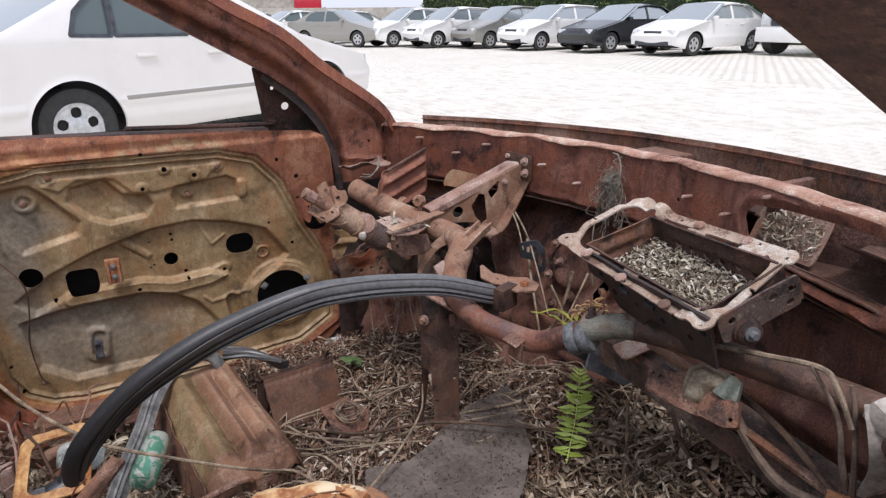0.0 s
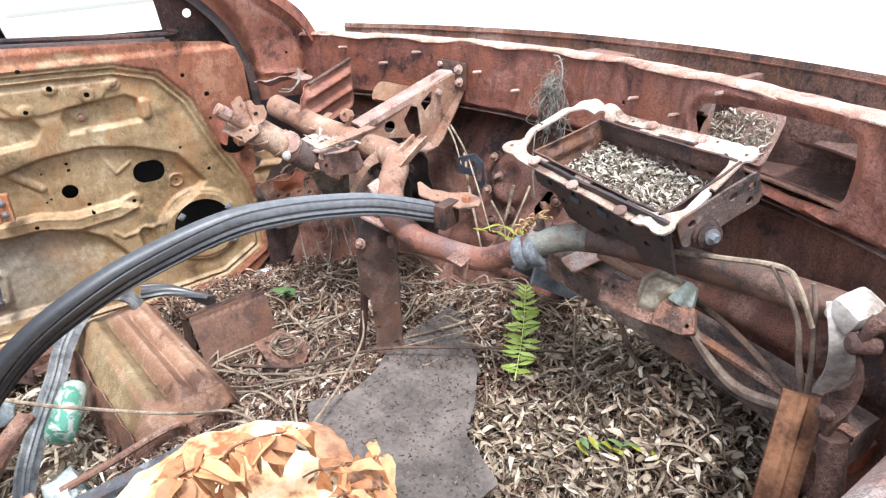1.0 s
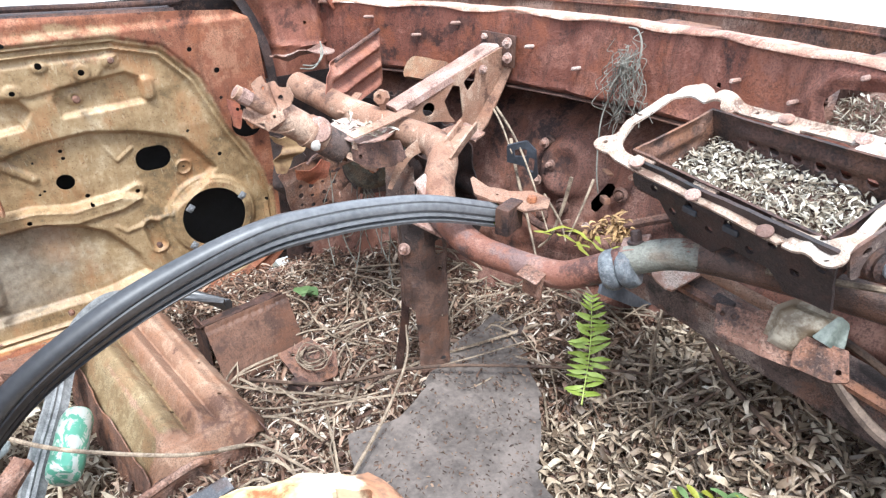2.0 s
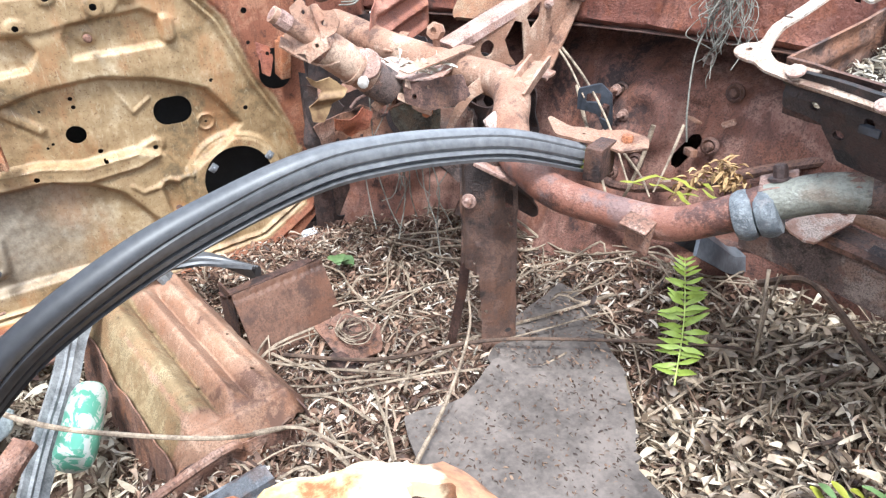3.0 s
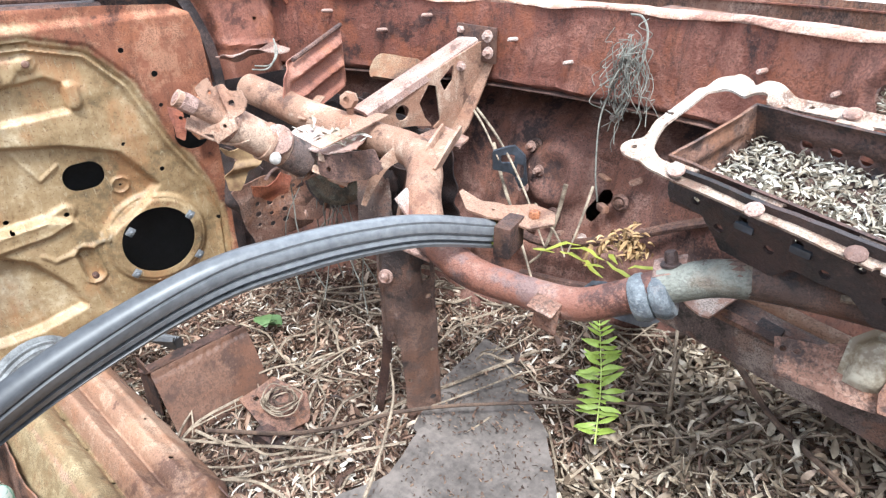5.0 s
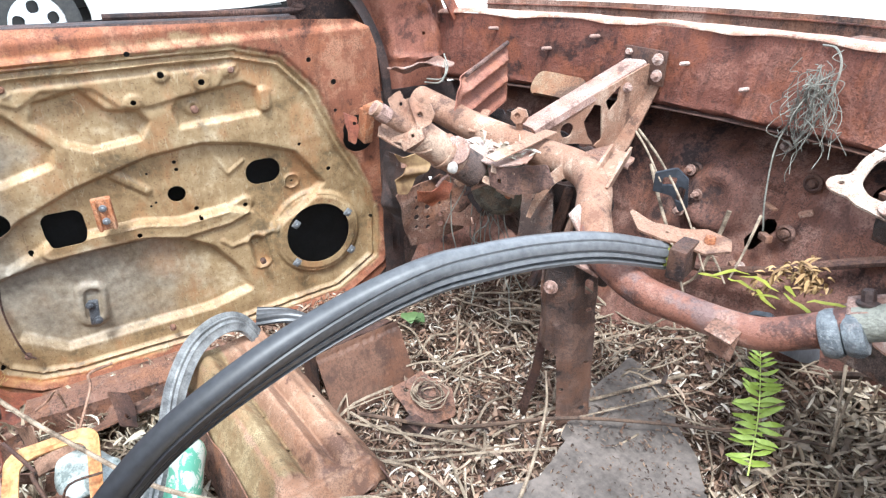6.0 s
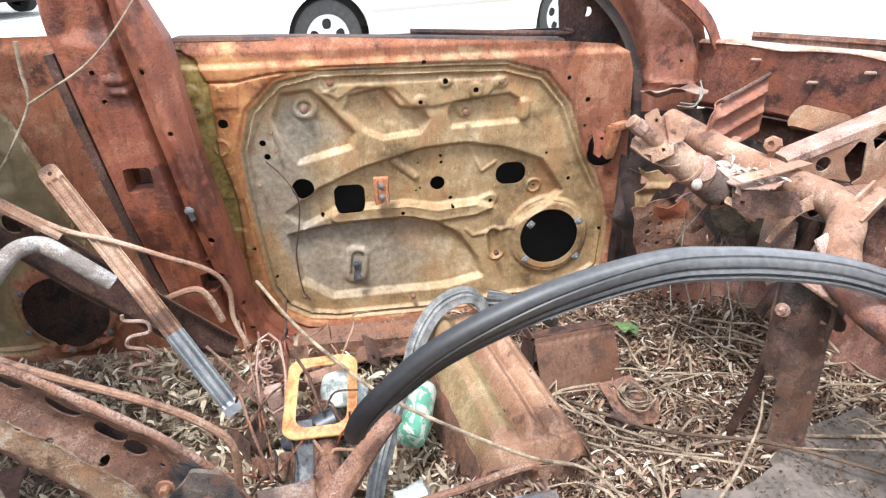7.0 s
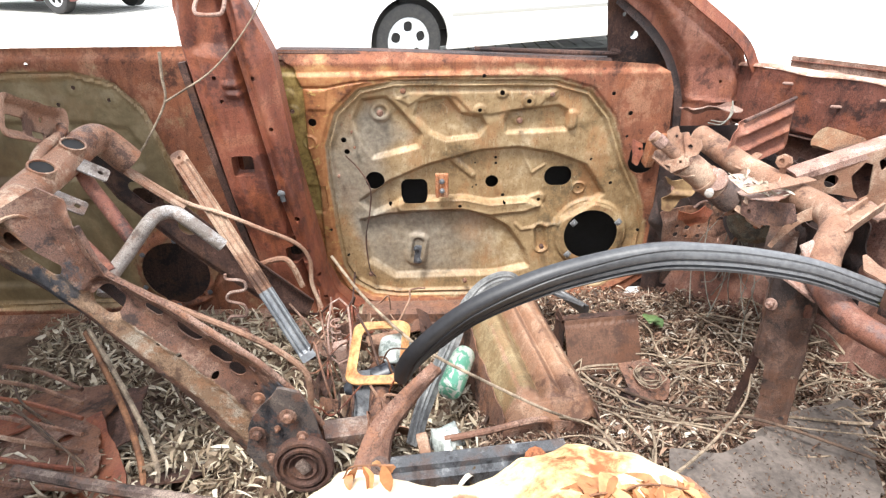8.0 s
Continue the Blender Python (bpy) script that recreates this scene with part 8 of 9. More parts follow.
def litter(name, label, n, box, length, width, mt, lift=0.022, flat=0.62):
    p = scatter(n, *box)
    z = litter_z(p[:, 0], p[:, 1]) + rng.uniform(-0.012, lift, len(p))
    ob = part(name, spread(leaf_cloud(rng, np.column_stack([p, z]), length, width, flat, 1.7), name, mt), None)
    return tagged(ob, label, "leaves", kind="stuff")


litter("leaf_litter", "grey-brown dead narrow leaves covering the car floor", 44000, (0.05, 1.48, 0.05, 1.04), (0.013, 0.038), (0.0030, 0.0085), LEAF_DRY, 0.026, 0.55)
litter("leaf_crumbs", "small crumbled brown leaf bits between the leaves", 26000, (0.05, 1.48, 0.05, 1.04), (0.004, 0.012), (0.0018, 0.0045), LEAF_DRY, 0.022, 0.6)
litter("leaf_litter", "pale dry curled leaves behind the seat", 11500, (0.08, 1.40, -1.0, 0.06), (0.022, 0.056), (0.005, 0.0115), LEAF_REAR, 0.038, 0.42)
litter("leaf_litter", "scattered bleached dry leaf flakes on the floor", 2600, (0.05, 1.46, 0.1, 1.02), (0.010, 0.022), (0.003, 0.007), LEAF_PALE, 0.024, 0.5)
litter("leaf_litter", "large curled grey-brown leaves heaped on the passenger floor", 8200, (0.90, 1.42, 0.32, 0.95), (0.018, 0.042), (0.005, 0.0115), LEAF_HEAP, 0.050, 0.38)
n = 3400
pp = np.column_stack([rng.uniform(0.66, 1.15, n), rng.uniform(0.27, 0.75, n)])
pp = pp[np.minimum(d_poly(pp[:, 0], pp[:, 1], MAT_A), d_poly(pp[:, 0], pp[:, 1], MAT_B)) < -0.004]
pp = np.column_stack([pp, 0.478 + 0.03 * np.clip((pp[:, 0] - 0.85) / 0.2, 0, 1) + 0.005 * wobble(pp[:, 0], pp[:, 1], 12, 9)])
tagged(part("mat_crumbs", spread(leaf_cloud(rng, pp, (0.002, 0.010), (0.0014, 0.004), 0.8), "mat_crumbs", LEAF_CRUMB), None), "small crumbs of dead leaves on the grey mat", "crumbs", kind="stuff")
# leaves lying in the tray, in the glovebox opening and on the column
n = 2400
uu, vv = rng.uniform(0.03, 0.24, n), rng.uniform(0.02, 0.118, n)
pp = np.array([T_O + E1 * a + E2 * b + DOWN * (0.048 + 0.006 * rng.uniform(-1, 1)) + T_N * tray_twist(a, b) * 0.4 for a, b in zip(uu, vv)])
tagged(part("tray_leaves", spread(leaf_cloud(rng, pp, (0.007, 0.016), (0.002, 0.0045), 0.5, 2.0), "tray_leaves", LEAF_PALE), None), "bleached dry leaves filling the tray", "leaves", kind="stuff")
n = 520
uu, vv = rng.uniform(0.0, 0.105, n), rng.uniform(0.0, 0.052, n)
pp = np.column_stack([1.045 + uu, 0.955 - 0.25 * uu + 0.42 * vv + 0.001, 0.892 + 0.05 * uu + 0.9 * vv + rng.uniform(0.002, 0.012, n)])
tagged(part("nest_leaves", spread(leaf_cloud(rng, pp, (0.009, 0.022), (0.0014, 0.0032), 0.4, 2.0), "nest_leaves", LEAF_PALE), None), "pale dry leaves caught in the glovebox opening", "leaves", kind="stuff")
pp = np.column_stack([rng.uniform(0.40, 0.50, 46), rng.uniform(0.575, 0.64, 46), rng.uniform(0.805, 0.82, 46)])
tagged(part("column_leaves", spread(leaf_cloud(rng, pp, (0.012, 0.035), (0.004, 0.009), 0.6), "column_leaves", LEAF_PALE), None), "dry leaves caught on the steering column", "leaves", kind="stuff")

# ---- the grey mat over the tunnel
mat_thing = thing("floor_mat", "dark grey dusty rubber mat over the tunnel", "floor mat", (0.9, 0.5, 0.45))
for nm, poly, dz, lb in (("mat_tongue", MAT_A, 0.002, "brown-grey worn tongue"), ("mat_sheet", MAT_B, 0.010, "")):
    part(nm, sheet(lambda u, v, w: (u, v, 0.468 + 0.03 * np.clip((u - 0.85) / 0.2, 0, 1) + dz + w), (0.6, 1.2), (0.24, 0.78), 0.006, lambda u, v: d_poly(u, v, poly) - 0.004 + 0.003 * wobble(u, v, 60, 3),
         lambda u, v: 0.005 * wobble(u, v, 12, 9), 0.004, material=MAT_GREY, name=nm), None, mat_thing, lb)

# ---- torn seat cushion with dead leaves on the passenger side
cushion = thing("torn_seat_cushion", "sunlit cream torn foam cushion with brown edges", "seat cushion", (0.98, 0.08, 0.40))


FOAM_EDGE = [(0.90, -0.15), (0.915, -0.09), (0.945, -0.02), (0.905, 0.07), (0.866, 0.17), (0.880, 0.26), (0.925, 0.325), (1.0, 0.34), (1.10, 0.33), (1.22, 0.25), (1.28, 0.05), (1.24, -0.14), (1.08, -0.19), (0.95, -0.19)]


def cushion_h(u, v):
    d = np.clip(-d_poly(u, v, FOAM_EDGE), 0, 1)
    return 0.582 + 0.042 * (1 - np.exp(-d / 0.035)) + 0.012 * wobble(u, v, 16, 41) + 0.006 * wobble(u, v, 45, 42)


part("foam", sheet(lambda u, v, w: (u, v, cushion_h(u, v) + w), (0.78, 1.34), (-0.26, 0.42), 0.005,
     lambda u, v: np.maximum.reduce([d_poly(u, v, FOAM_EDGE) + 0.006 * wobble(u, v, 40, 5), -d_circle(u, v, 0.915, 0.15, 0.007), -(d_poly(u, v, [(0.96, 0.27), (0.99, 0.26), (1.005, 0.285), (0.975, 0.30)]) - 0.004 + 0.006 * wobble(u, v, 80, 3))]),
     lambda u, v: 0.002 * wobble(u, v, 90, 6), 0.02, {"stain": lambda u, v: soft(0.285 - v + 0.02 * wobble(u, v, 30, 4), 0.05) + soft(np.hypot(u - 1.0, v - 0.02) - 0.03, 0.03)}, FOAM, "foam"), None, cushion)
part("cushion_base", sheet(lambda u, v, w: (u, v, 0.46 + w), (0.86, 1.32), (-0.18, 0.32), 0.02, lambda u, v: d_box(u, v, 1.09, 0.07, 0.21, 0.23, 0.08), lambda u, v: 0.01 * wobble(u, v, 14, 3), 0.12, material=RUST_DARK, name="cushion_base"), None, cushion)

# ---- wires, twigs and roots
def strand(name, label, category, pts, r, mt, group="", taper=0.5, sub=6):
    ob = part(name, tube(pts, r, 7, sub, scale=lambda f: 1.0 - taper * f), mt)
    return tagged(ob, label, category, group)


strand("twig", "long pale bent twig lying across the seat base", "twig", [(0.15, -0.26, 0.53), (0.30, -0.17, 0.50), (0.47, -0.065, 0.50), (0.60, -0.005, 0.545), (0.68, 0.06, 0.56), (0.73, 0.16, 0.535), (0.70, 0.24, 0.475), (0.66, 0.31, 0.42), (0.60, 0.40, 0.395)], 0.0038, WOOD)
strand("twig", "thin pale twig leaning beside the brace post", "twig", [(0.86, 0.33, 0.50), (0.80, 0.42, 0.515), (0.73, 0.50, 0.53), (0.70, 0.52, 0.57)], 0.003, WOOD)
strand("twig", "dark twig lying across the mat and fern", "twig", [(0.46, 0.32, 0.385), (0.60, 0.42, 0.425), (0.72, 0.53, 0.490), (0.80, 0.63, 0.500), (0.92, 0.75, 0.515), (0.98, 0.83, 0.50)], 0.0036, TWIG_DARK)
strand("twig", "straight dry stalk standing among the leaves", "twig", [(0.97, 0.80, 0.48), (0.965, 0.795, 0.58), (0.968, 0.80, 0.635)], 0.003, WOOD)
strand("root", "thick grey root rising from the heap", "root", [(1.345, 0.735, 0.695), (1.289, 0.74, 0.680), (1.246, 0.74, 0.697), (1.199, 0.74, 0.74), (1.190, 0.74, 0.775), (1.182, 0.745, 0.785)], 0.0085, ROOT, taper=0.3)
strand("root", "thin grey root rising beside the end cap", "root", [(1.360, 0.735, 0.72), (1.350, 0.72, 0.77), (1.335, 0.72, 0.82), (1.300, 0.71, 0.872)], 0.0045, ROOT)
strand("root", "thin twin root beside the end cap", "root", [(1.365, 0.73, 0.72), (1.362, 0.72, 0.78), (1.352, 0.715, 0.84), (1.345, 0.71, 0.87)], 0.004, ROOT)
strand("twig", "pale twig resting along the beam tube", "twig", [(1.14, 0.690, 0.832), (1.24, 0.715, 0.852), (1.31, 0.712, 0.872), (1.335, 0.705, 0.862), (1.358, 0.705, 0.825)], 0.0036, WOOD, taper=0.2)
strand("pipe", "grey thin pipe running below the duct", "pipe", [(1.19, 0.75, 0.765), (1.26, 0.745, 0.75), (1.33, 0.735, 0.725), (1.38, 0.73, 0.705)], 0.0045, TWIG_DARK, taper=0.0)
strand("root", "curved root in the leaf heap", "root", [(0.90, 0.90, 0.545), (0.97, 0.87, 0.600), (1.03, 0.83, 0.605), (1.10, 0.78, 0.600), (1.20, 0.74, 0.600)], 0.006, TWIG_DARK)
rt = random.Random(47)
for i in range(18):
    a, l = rt.gauss(0.25, 0.45), rt.uniform(0.10, 0.30)
    x, y = rt.uniform(0.96, 1.22), rt.uniform(0.66, 0.90)
    q = []
    for k in range(5):
        px, py = x + math.cos(a) * l * (k / 4 - 0.5) + rt.gauss(0, 0.006), y + math.sin(a) * l * (k / 4 - 0.5) + rt.gauss(0, 0.006)
        q.append((px, py, float(litter_z(np.array(px), np.array(py))) + 0.030 + rt.uniform(-0.008, 0.022)))
    strand("grass_stalk", "thin bleached stalk lying on the heap of leaves", "grass blade", q, rt.uniform(0.0012, 0.0026), (WOOD, TWIG_DARK, WOOD)[i % 3], "stalks on the leaf heap")
for pts in ([(0.44, 0.885, 0.82), (0.55, 0.86, 0.775), (0.65, 0.82, 0.73), (0.72, 0.80, 0.66)], [(0.415, 0.885, 0.83), (0.51, 0.86, 0.79), (0.59, 0.825, 0.755)], [(0.63, 0.875, 0.675), (0.70, 0.85, 0.655), (0.745, 0.82, 0.645)], [(0.735, 0.885, 0.74), (0.745, 0.85, 0.695), (0.75, 0.82, 0.655)], [(0.92, 0.87, 0.59), (0.94, 0.84, 0.555), (0.955, 0.82, 0.52)]):
    strand("grass_stalk", "bleached dry stalk leaning before the firewall", "grass blade", pts, 0.0026, WOOD, "dry stalks")
strand("grass_stalk", "bleached flat grass blade leaning on the firewall", "grass blade", [(0.50, 0.90, 0.74), (0.56, 0.865, 0.70), (0.63, 0.83, 0.655), (0.70, 0.80, 0.59)], 0.0038, WOOD)
strand("grass_stalk", "bleached dry stalk near the firewall hole", "grass blade", [(0.675, 0.895, 0.72), (0.67, 0.885, 0.66), (0.66, 0.87, 0.60), (0.64, 0.86, 0.57)], 0.004, WOOD)
strand("wire", "thin bent dead twig hooked on the pillar", "twig", [(0.20, -0.56, 1.03), (0.20, -0.565, 0.98), (0.205, -0.567, 0.93), (0.215, -0.61, 0.86), (0.22, -0.64, 0.82)], 0.0035, WOOD)
strand("wire", "thin bent dead twig reaching over the pillar", "twig", [(0.205, -0.567, 0.93), (0.21, -0.53, 0.95), (0.20, -0.47, 0.985), (0.19, -0.42, 1.03), (0.18, -0.37, 1.09), (0.18, -0.345, 1.13)], 0.0025, WOOD)
strand("cane", "orange-brown dry cane standing behind the seat", "cane", [(0.42, -0.74, 0.50), (0.60, -0.60, 0.46), (0.76, -0.50, 0.45), (0.83, -0.49, 0.42)], 0.006, TIMBER, taper=0.1)
strand("cane", "dry brown cane beside its twin", "cane", [(0.415, -0.735, 0.505), (0.59, -0.59, 0.465), (0.75, -0.48, 0.45), (0.82, -0.475, 0.42)], 0.005, WOOD, taper=0.1)
strand("strip", "brown metal edging strip along the floor", "metal strip", [(0.80, -0.67, 0.50), (0.83, -0.50, 0.485), (0.86, -0.30, 0.47), (0.87, -0.15, 0.46)], 0.010, RUST_GREY, taper=0.0)
for i, pts in enumerate(([(0.55, -0.82, 0.42), (0.62, -0.72, 0.42), (0.66, -0.62, 0.40)], [(0.60, -0.80, 0.47), (0.68, -0.70, 0.46), (0.74, -0.62, 0.47), (0.78, -0.60, 0.45)], [(0.50, -0.86, 0.44), (0.60, -0.78, 0.47), (0.70, -0.66, 0.50)], [(0.58, -0.90, 0.47), (0.66, -0.74, 0.49), (0.80, -0.56, 0.50)], [(0.46, -0.70, 0.42), (0.60, -0.55, 0.40), (0.72, -0.42, 0.40), (0.80, -0.35, 0.38)], [(0.40, -0.60, 0.38), (0.55, -0.50, 0.39), (0.66, -0.36, 0.38)])):
    strand("twig", "thin brown twig in the rear footwell", "twig", pts, 0.003, TWIG_DARK, "rear footwell twigs")
scr = thing("rusted_seat_scrap", "flaking rusty sheet scrap in the rear footwell", "metal scrap", (0.62, -0.72, 0.38))
part("scrap_sheet", sheet(plane_at((0.50, -0.86, 0.40), (0.9, 0.25, 0.1), (-0.2, 0.9, 0.05)), (0, 0.36), (0, 0.22), 0.007, lambda u, v: np.maximum(d_box(u, v, 0.17, 0.10, 0.16, 0.09, 0.02) + 0.012 * wobble(u, v, 40, 4), -d_circle(u, v, 0.2, 0.13, 0.015)), lambda u, v: 0.012 * wobble(u, v, 18, 6), 0.003, material=RUST, name="scrap_sheet"), None, scr)
for k in range(7):
    part("scrap_rib", tube([(0.46 + 0.05 * k, -0.90 + 0.02 * k, 0.450), (0.50 + 0.047 * k, -0.80 + 0.018 * k, 0.462 - 0.002 * k), (0.545 + 0.042 * k, -0.70 + 0.020 * k, 0.452)], 0.0045, 6, 4), (RUST, RUST_TUBE, RUST_RED)[k % 3], scr)
for i, (x, y, z, a, b) in enumerate(((0.72, -0.62, 0.42, 0.16, 0.07), (0.58, -0.62, 0.41, 0.12, 0.05), (0.80, -0.70, 0.43, 0.18, 0.06), (0.66, -0.84, 0.44, 0.14, 0.06), (0.74, -0.46, 0.42, 0.08, 0.04))):
    part("scrap_flake", sheet(plane_at((x, y, z), (0.8, 0.5 - 0.3 * i, 0.08 * i), (-0.4, 0.9, 0.25 - 0.1 * i)), (-a, a), (-b, b), 0.007, lambda u, v: d_box(u, v, 0, 0, a * 0.85, b * 0.8, 0.01) + 0.012 * wobble(u, v, 44, i), lambda u, v: 0.010 * wobble(u, v, 24, 5 + i) + 0.006 * soft(np.abs(v) - 0.006, 0.012), 0.003, material=(RUST_RED, RUST_DARK, RUST)[i % 3], name="scrap_flake"), None, scr)
# many fine twigs in the litter
bm = bmesh.new()
r2 = random.Random(9)
for i in range(520):
    x, y = r2.uniform(0.1, 1.34), r2.choice((r2.uniform(0.1, 0.95), r2.uniform(0.1, 0.95), r2.uniform(-0.9, 0.1)))
    a, l = r2.uniform(0, 6.28), r2.uniform(0.05, 0.2)
    p = []
    for k in range(4):
        px, py = x + math.cos(a) * l * (k / 3 - 0.5) + r2.uniform(-0.01, 0.01), y + math.sin(a) * l * (k / 3 - 0.5) + r2.uniform(-0.01, 0.01)
        px, py = min(max(px, 0.05), 1.36), min(py, float(fw_y(px, 0.45)) - 0.02)
        p.append((px, py, float(litter_z(np.array(px), np.array(py))) + r2.uniform(0.008, 0.03)))
    tube(p, r2.uniform(0.0008, 0.0020), 4, 2, bm=bm)
for i in range(110):
    x, y = r2.uniform(0.3, 1.38), r2.uniform(0.25, 0.9)
    a, l = r2.gauss(0.2, 0.8), r2.uniform(0.14, 0.32)
    p = []
    for k in range(5):
        px, py = x + math.cos(a) * l * (k / 4 - 0.5) + r2.uniform(-0.012, 0.012), y + math.sin(a) * l * (k / 4 - 0.5) + r2.uniform(-0.012, 0.012)
        px, py = min(max(px, 0.05), 1.38), min(py, float(fw_y(px, 0.45)) - 0.02)
        p.append((px, py, float(litter_z(np.array(px), np.array(py))) + 0.022 + r2.uniform(0.0, 0.03)))
    if float(min(d_poly(np.array([q[0]]), np.array([q[1]]), MAT_B)[0] for q in p)) > 0.0:
        tube(p, r2.uniform(0.0012, 0.0028), 5, 3, bm=bm)
tagged(part("fine_twigs", bm, WOOD), "fine dry twigs scattered through the leaf litter", "twigs", kind="stuff")

# hanging net of wires on the cowl, strands round the column
bm = bmesh.new()
for i in range(64):
    x, z = 0.745 + r2.gauss(0, 0.015), 0.94 + r2.gauss(0, 0.012)
    p = [(x, CF(x) - 0.02, z)]
    for k in range(5):
        p.append((p[-1][0] + r2.gauss(0, 0.010), CF(x) - 0.02 - abs(r2.gauss(0, 0.010)), p[-1][2] - r2.uniform(-0.004, 0.032)))
    tube(p, 0.0006, 4, 4, bm=bm)
tube([(0.735, 0.925, 0.985), (0.76, 0.915, 0.985), (0.775, 0.91, 0.96), (0.765, 0.91, 0.90), (0.74, 0.91, 0.85)], 0.0016, 5, 6, bm=bm)
tube([(0.73, 0.92, 0.90), (0.715, 0.91, 0.84), (0.725, 0.90, 0.76), (0.735, 0.90, 0.71)], 0.0014, 5, 6, bm=bm)
tagged(part("tangled_cord", bm, ROPE), "grey-green tangled cord hanging on the cowl", "cord", kind="stuff")
bm = bmesh.new()
for i in range(15):
    x, y, z = 0.33 + r2.gauss(0, 0.05), 0.64 + r2.gauss(0, 0.03), 0.74 + r2.gauss(0, 0.02)
    p = [(x, y, z)]
    for k in range(4):
        p.append((p[-1][0] + r2.gauss(0.004, 0.02), p[-1][1] + r2.gauss(0, 0.015), max(0.39, p[-1][2] - r2.uniform(0.02, 0.09))))
    tube(p, 0.0012, 4, 3, bm=bm)
tube([(0.20, 0.60, 0.865), (0.24, 0.61, 0.872), (0.20, 0.645, 0.88), (0.16, 0.665, 0.89)], 0.0016, 5, 5, bm=bm)
tube([(0.19, 0.61, 0.868), (0.23, 0.62, 0.875), (0.19, 0.655, 0.884), (0.15, 0.67, 0.90)], 0.0016, 5, 5, bm=bm)
tagged(part("hanging_wires", bm, ROPE), "thin grey wires hanging under the steering column", "wires", kind="stuff")

# ---- plants
bm = bmesh.new()


def broad_leaf(bm, at, d, l, w, up=(0, 0, 1), fold=0.25):
    d, up = Vector(d).normalized(), Vector(up)
    s = d.cross(up).normalized()
    n = s.cross(d)
    prev = None
    for k in range(6):
        t = k / 5
        c = Vector(at) + d * (l * t) - n * (l * 0.35 * t * t) + Vector(noise.noise_vector((Vector(at) + d * l * t) * 60)) * l * 0.14
        ww = w * math.sin(math.pi * min(0.97, t * 0.93 + 0.07)) ** 0.8
        row = [bm.verts.new(c - s * ww + n * ww * fold), bm.verts.new(c), bm.verts.new(c + s * ww + n * ww * fold)]
        if prev:
            bm.faces.new((prev[0], prev[1], row[1], row[0]))
            bm.faces.new((prev[1], prev[2], row[2], row[1]))
        prev = row
    return bm


def fern(x, y, z, tip, pairs, length, mt, name, label):
    """A frond with leaflets in pairs, the lower ones sparse and drooping."""
    ob = thing(name, label, "plant", (x, y, z))
    line = spline([(x, y, z), ((x + tip[0]) / 2 + 0.006, (y + tip[1]) / 2, (z + tip[2]) / 2 + 0.004), tip], 24)
    part("stem", tube(line, 0.0014, 5, 1, scale=lambda f: 1 - 0.6 * f), mt, ob)
    for i in range(pairs):
        f = 0.10 + 0.88 * i / (pairs - 1)
        p = line[min(len(line) - 1, int(f * (len(line) - 1)))]
        l = length * (0.30 + 0.70 * math.sin(math.pi * (0.16 + 0.80 * f)) ** 0.8)
        for s in (-1, 1):
            if i < 4 and r2.random() < 0.3:
                continue
            d = Vector((0.55 * s + r2.uniform(-0.2, 0.35), 0.58 * s - r2.uniform(-0.1, 0.35), -0.05 + 0.62 * f + r2.uniform(-0.25, 0.25)))
            part("leaflet", broad_leaf(bmesh.new(), p, d, l * r2.uniform(0.85, 1.1), l * 0.125, (0.5 + r2.uniform(-0.3, 0.3), -0.55, 0.55 + r2.uniform(-0.3, 0.3)), 0.2), mt, ob)
    return ob


fern(0.922, 0.701, 0.47, (0.843, 0.788, 0.600), 22, 0.032, FERN, "fern", "fresh green fern growing through dead leaves")
shoot = thing("yellow_green_shoot", "yellow-green shoots behind the beam tube", "plant", (0.87, 0.745, 0.66))
for i in range(9):
    part("leaf", broad_leaf(bmesh.new(), (0.765 + 0.018 * i, 0.725 + r2.uniform(-0.01, 0.02), 0.700 + 0.005 * i + r2.uniform(-0.006, 0.010)), (r2.uniform(0.2, 1), r2.uniform(-0.3, 0.5), r2.uniform(-0.1, 0.35)), r2.uniform(0.030, 0.060), 0.0038), LEAF_YG, shoot)
bm = bmesh.new()
for i in range(3):
    broad_leaf(bm, (0.255 + 0.01 * i, 0.515 + 0.015 * i, 0.405 - 0.012 * i), (0.8 - 0.6 * i, -0.3, 0.3), 0.04, 0.018)
tagged(part("broad_leaf_seedling", bm, SEEDLING), "green broad-leaved seedling beside the rusty box", "plant")
gs = thing("green_shoot", "small green shoots on the leaf heap", "plant", (1.13, 0.66, 0.50))
for i in range(11):
    part("leaf", broad_leaf(bmesh.new(), (1.125 + 0.007 * i, 0.640 + 0.006 * i, 0.522 + 0.006 * (i % 3)), (r2.uniform(0.2, 1), r2.uniform(-0.3, 0.6), r2.uniform(-0.2, 0.5)), r2.uniform(0.018, 0.034), 0.0048), (LEAF_YG, SEEDLING)[i % 2], gs)
bm = bmesh.new()
frond = spline([(0.815, 0.785, 0.690), (0.835, 0.79, 0.715), (0.858, 0.79, 0.738), (0.880, 0.785, 0.748), (0.892, 0.78, 0.738), (0.884, 0.78, 0.728)], 20)
for i in range(150):
    p = frond[min(len(frond) - 1, int(len(frond) * i / 150))]
    broad_leaf(bm, (p[0] + r2.gauss(0, 0.006), p[1] + r2.gauss(0, 0.006), p[2] + r2.gauss(0, 0.005)), (r2.gauss(0, 1), r2.gauss(0, 1), r2.gauss(-0.3, 0.8)), r2.uniform(0.008, 0.018), 0.0026, fold=0.9)
tagged(part("withered_fern", bm, LEAF_TAN), "curled brown withered fern frond", "plant", kind="stuff")
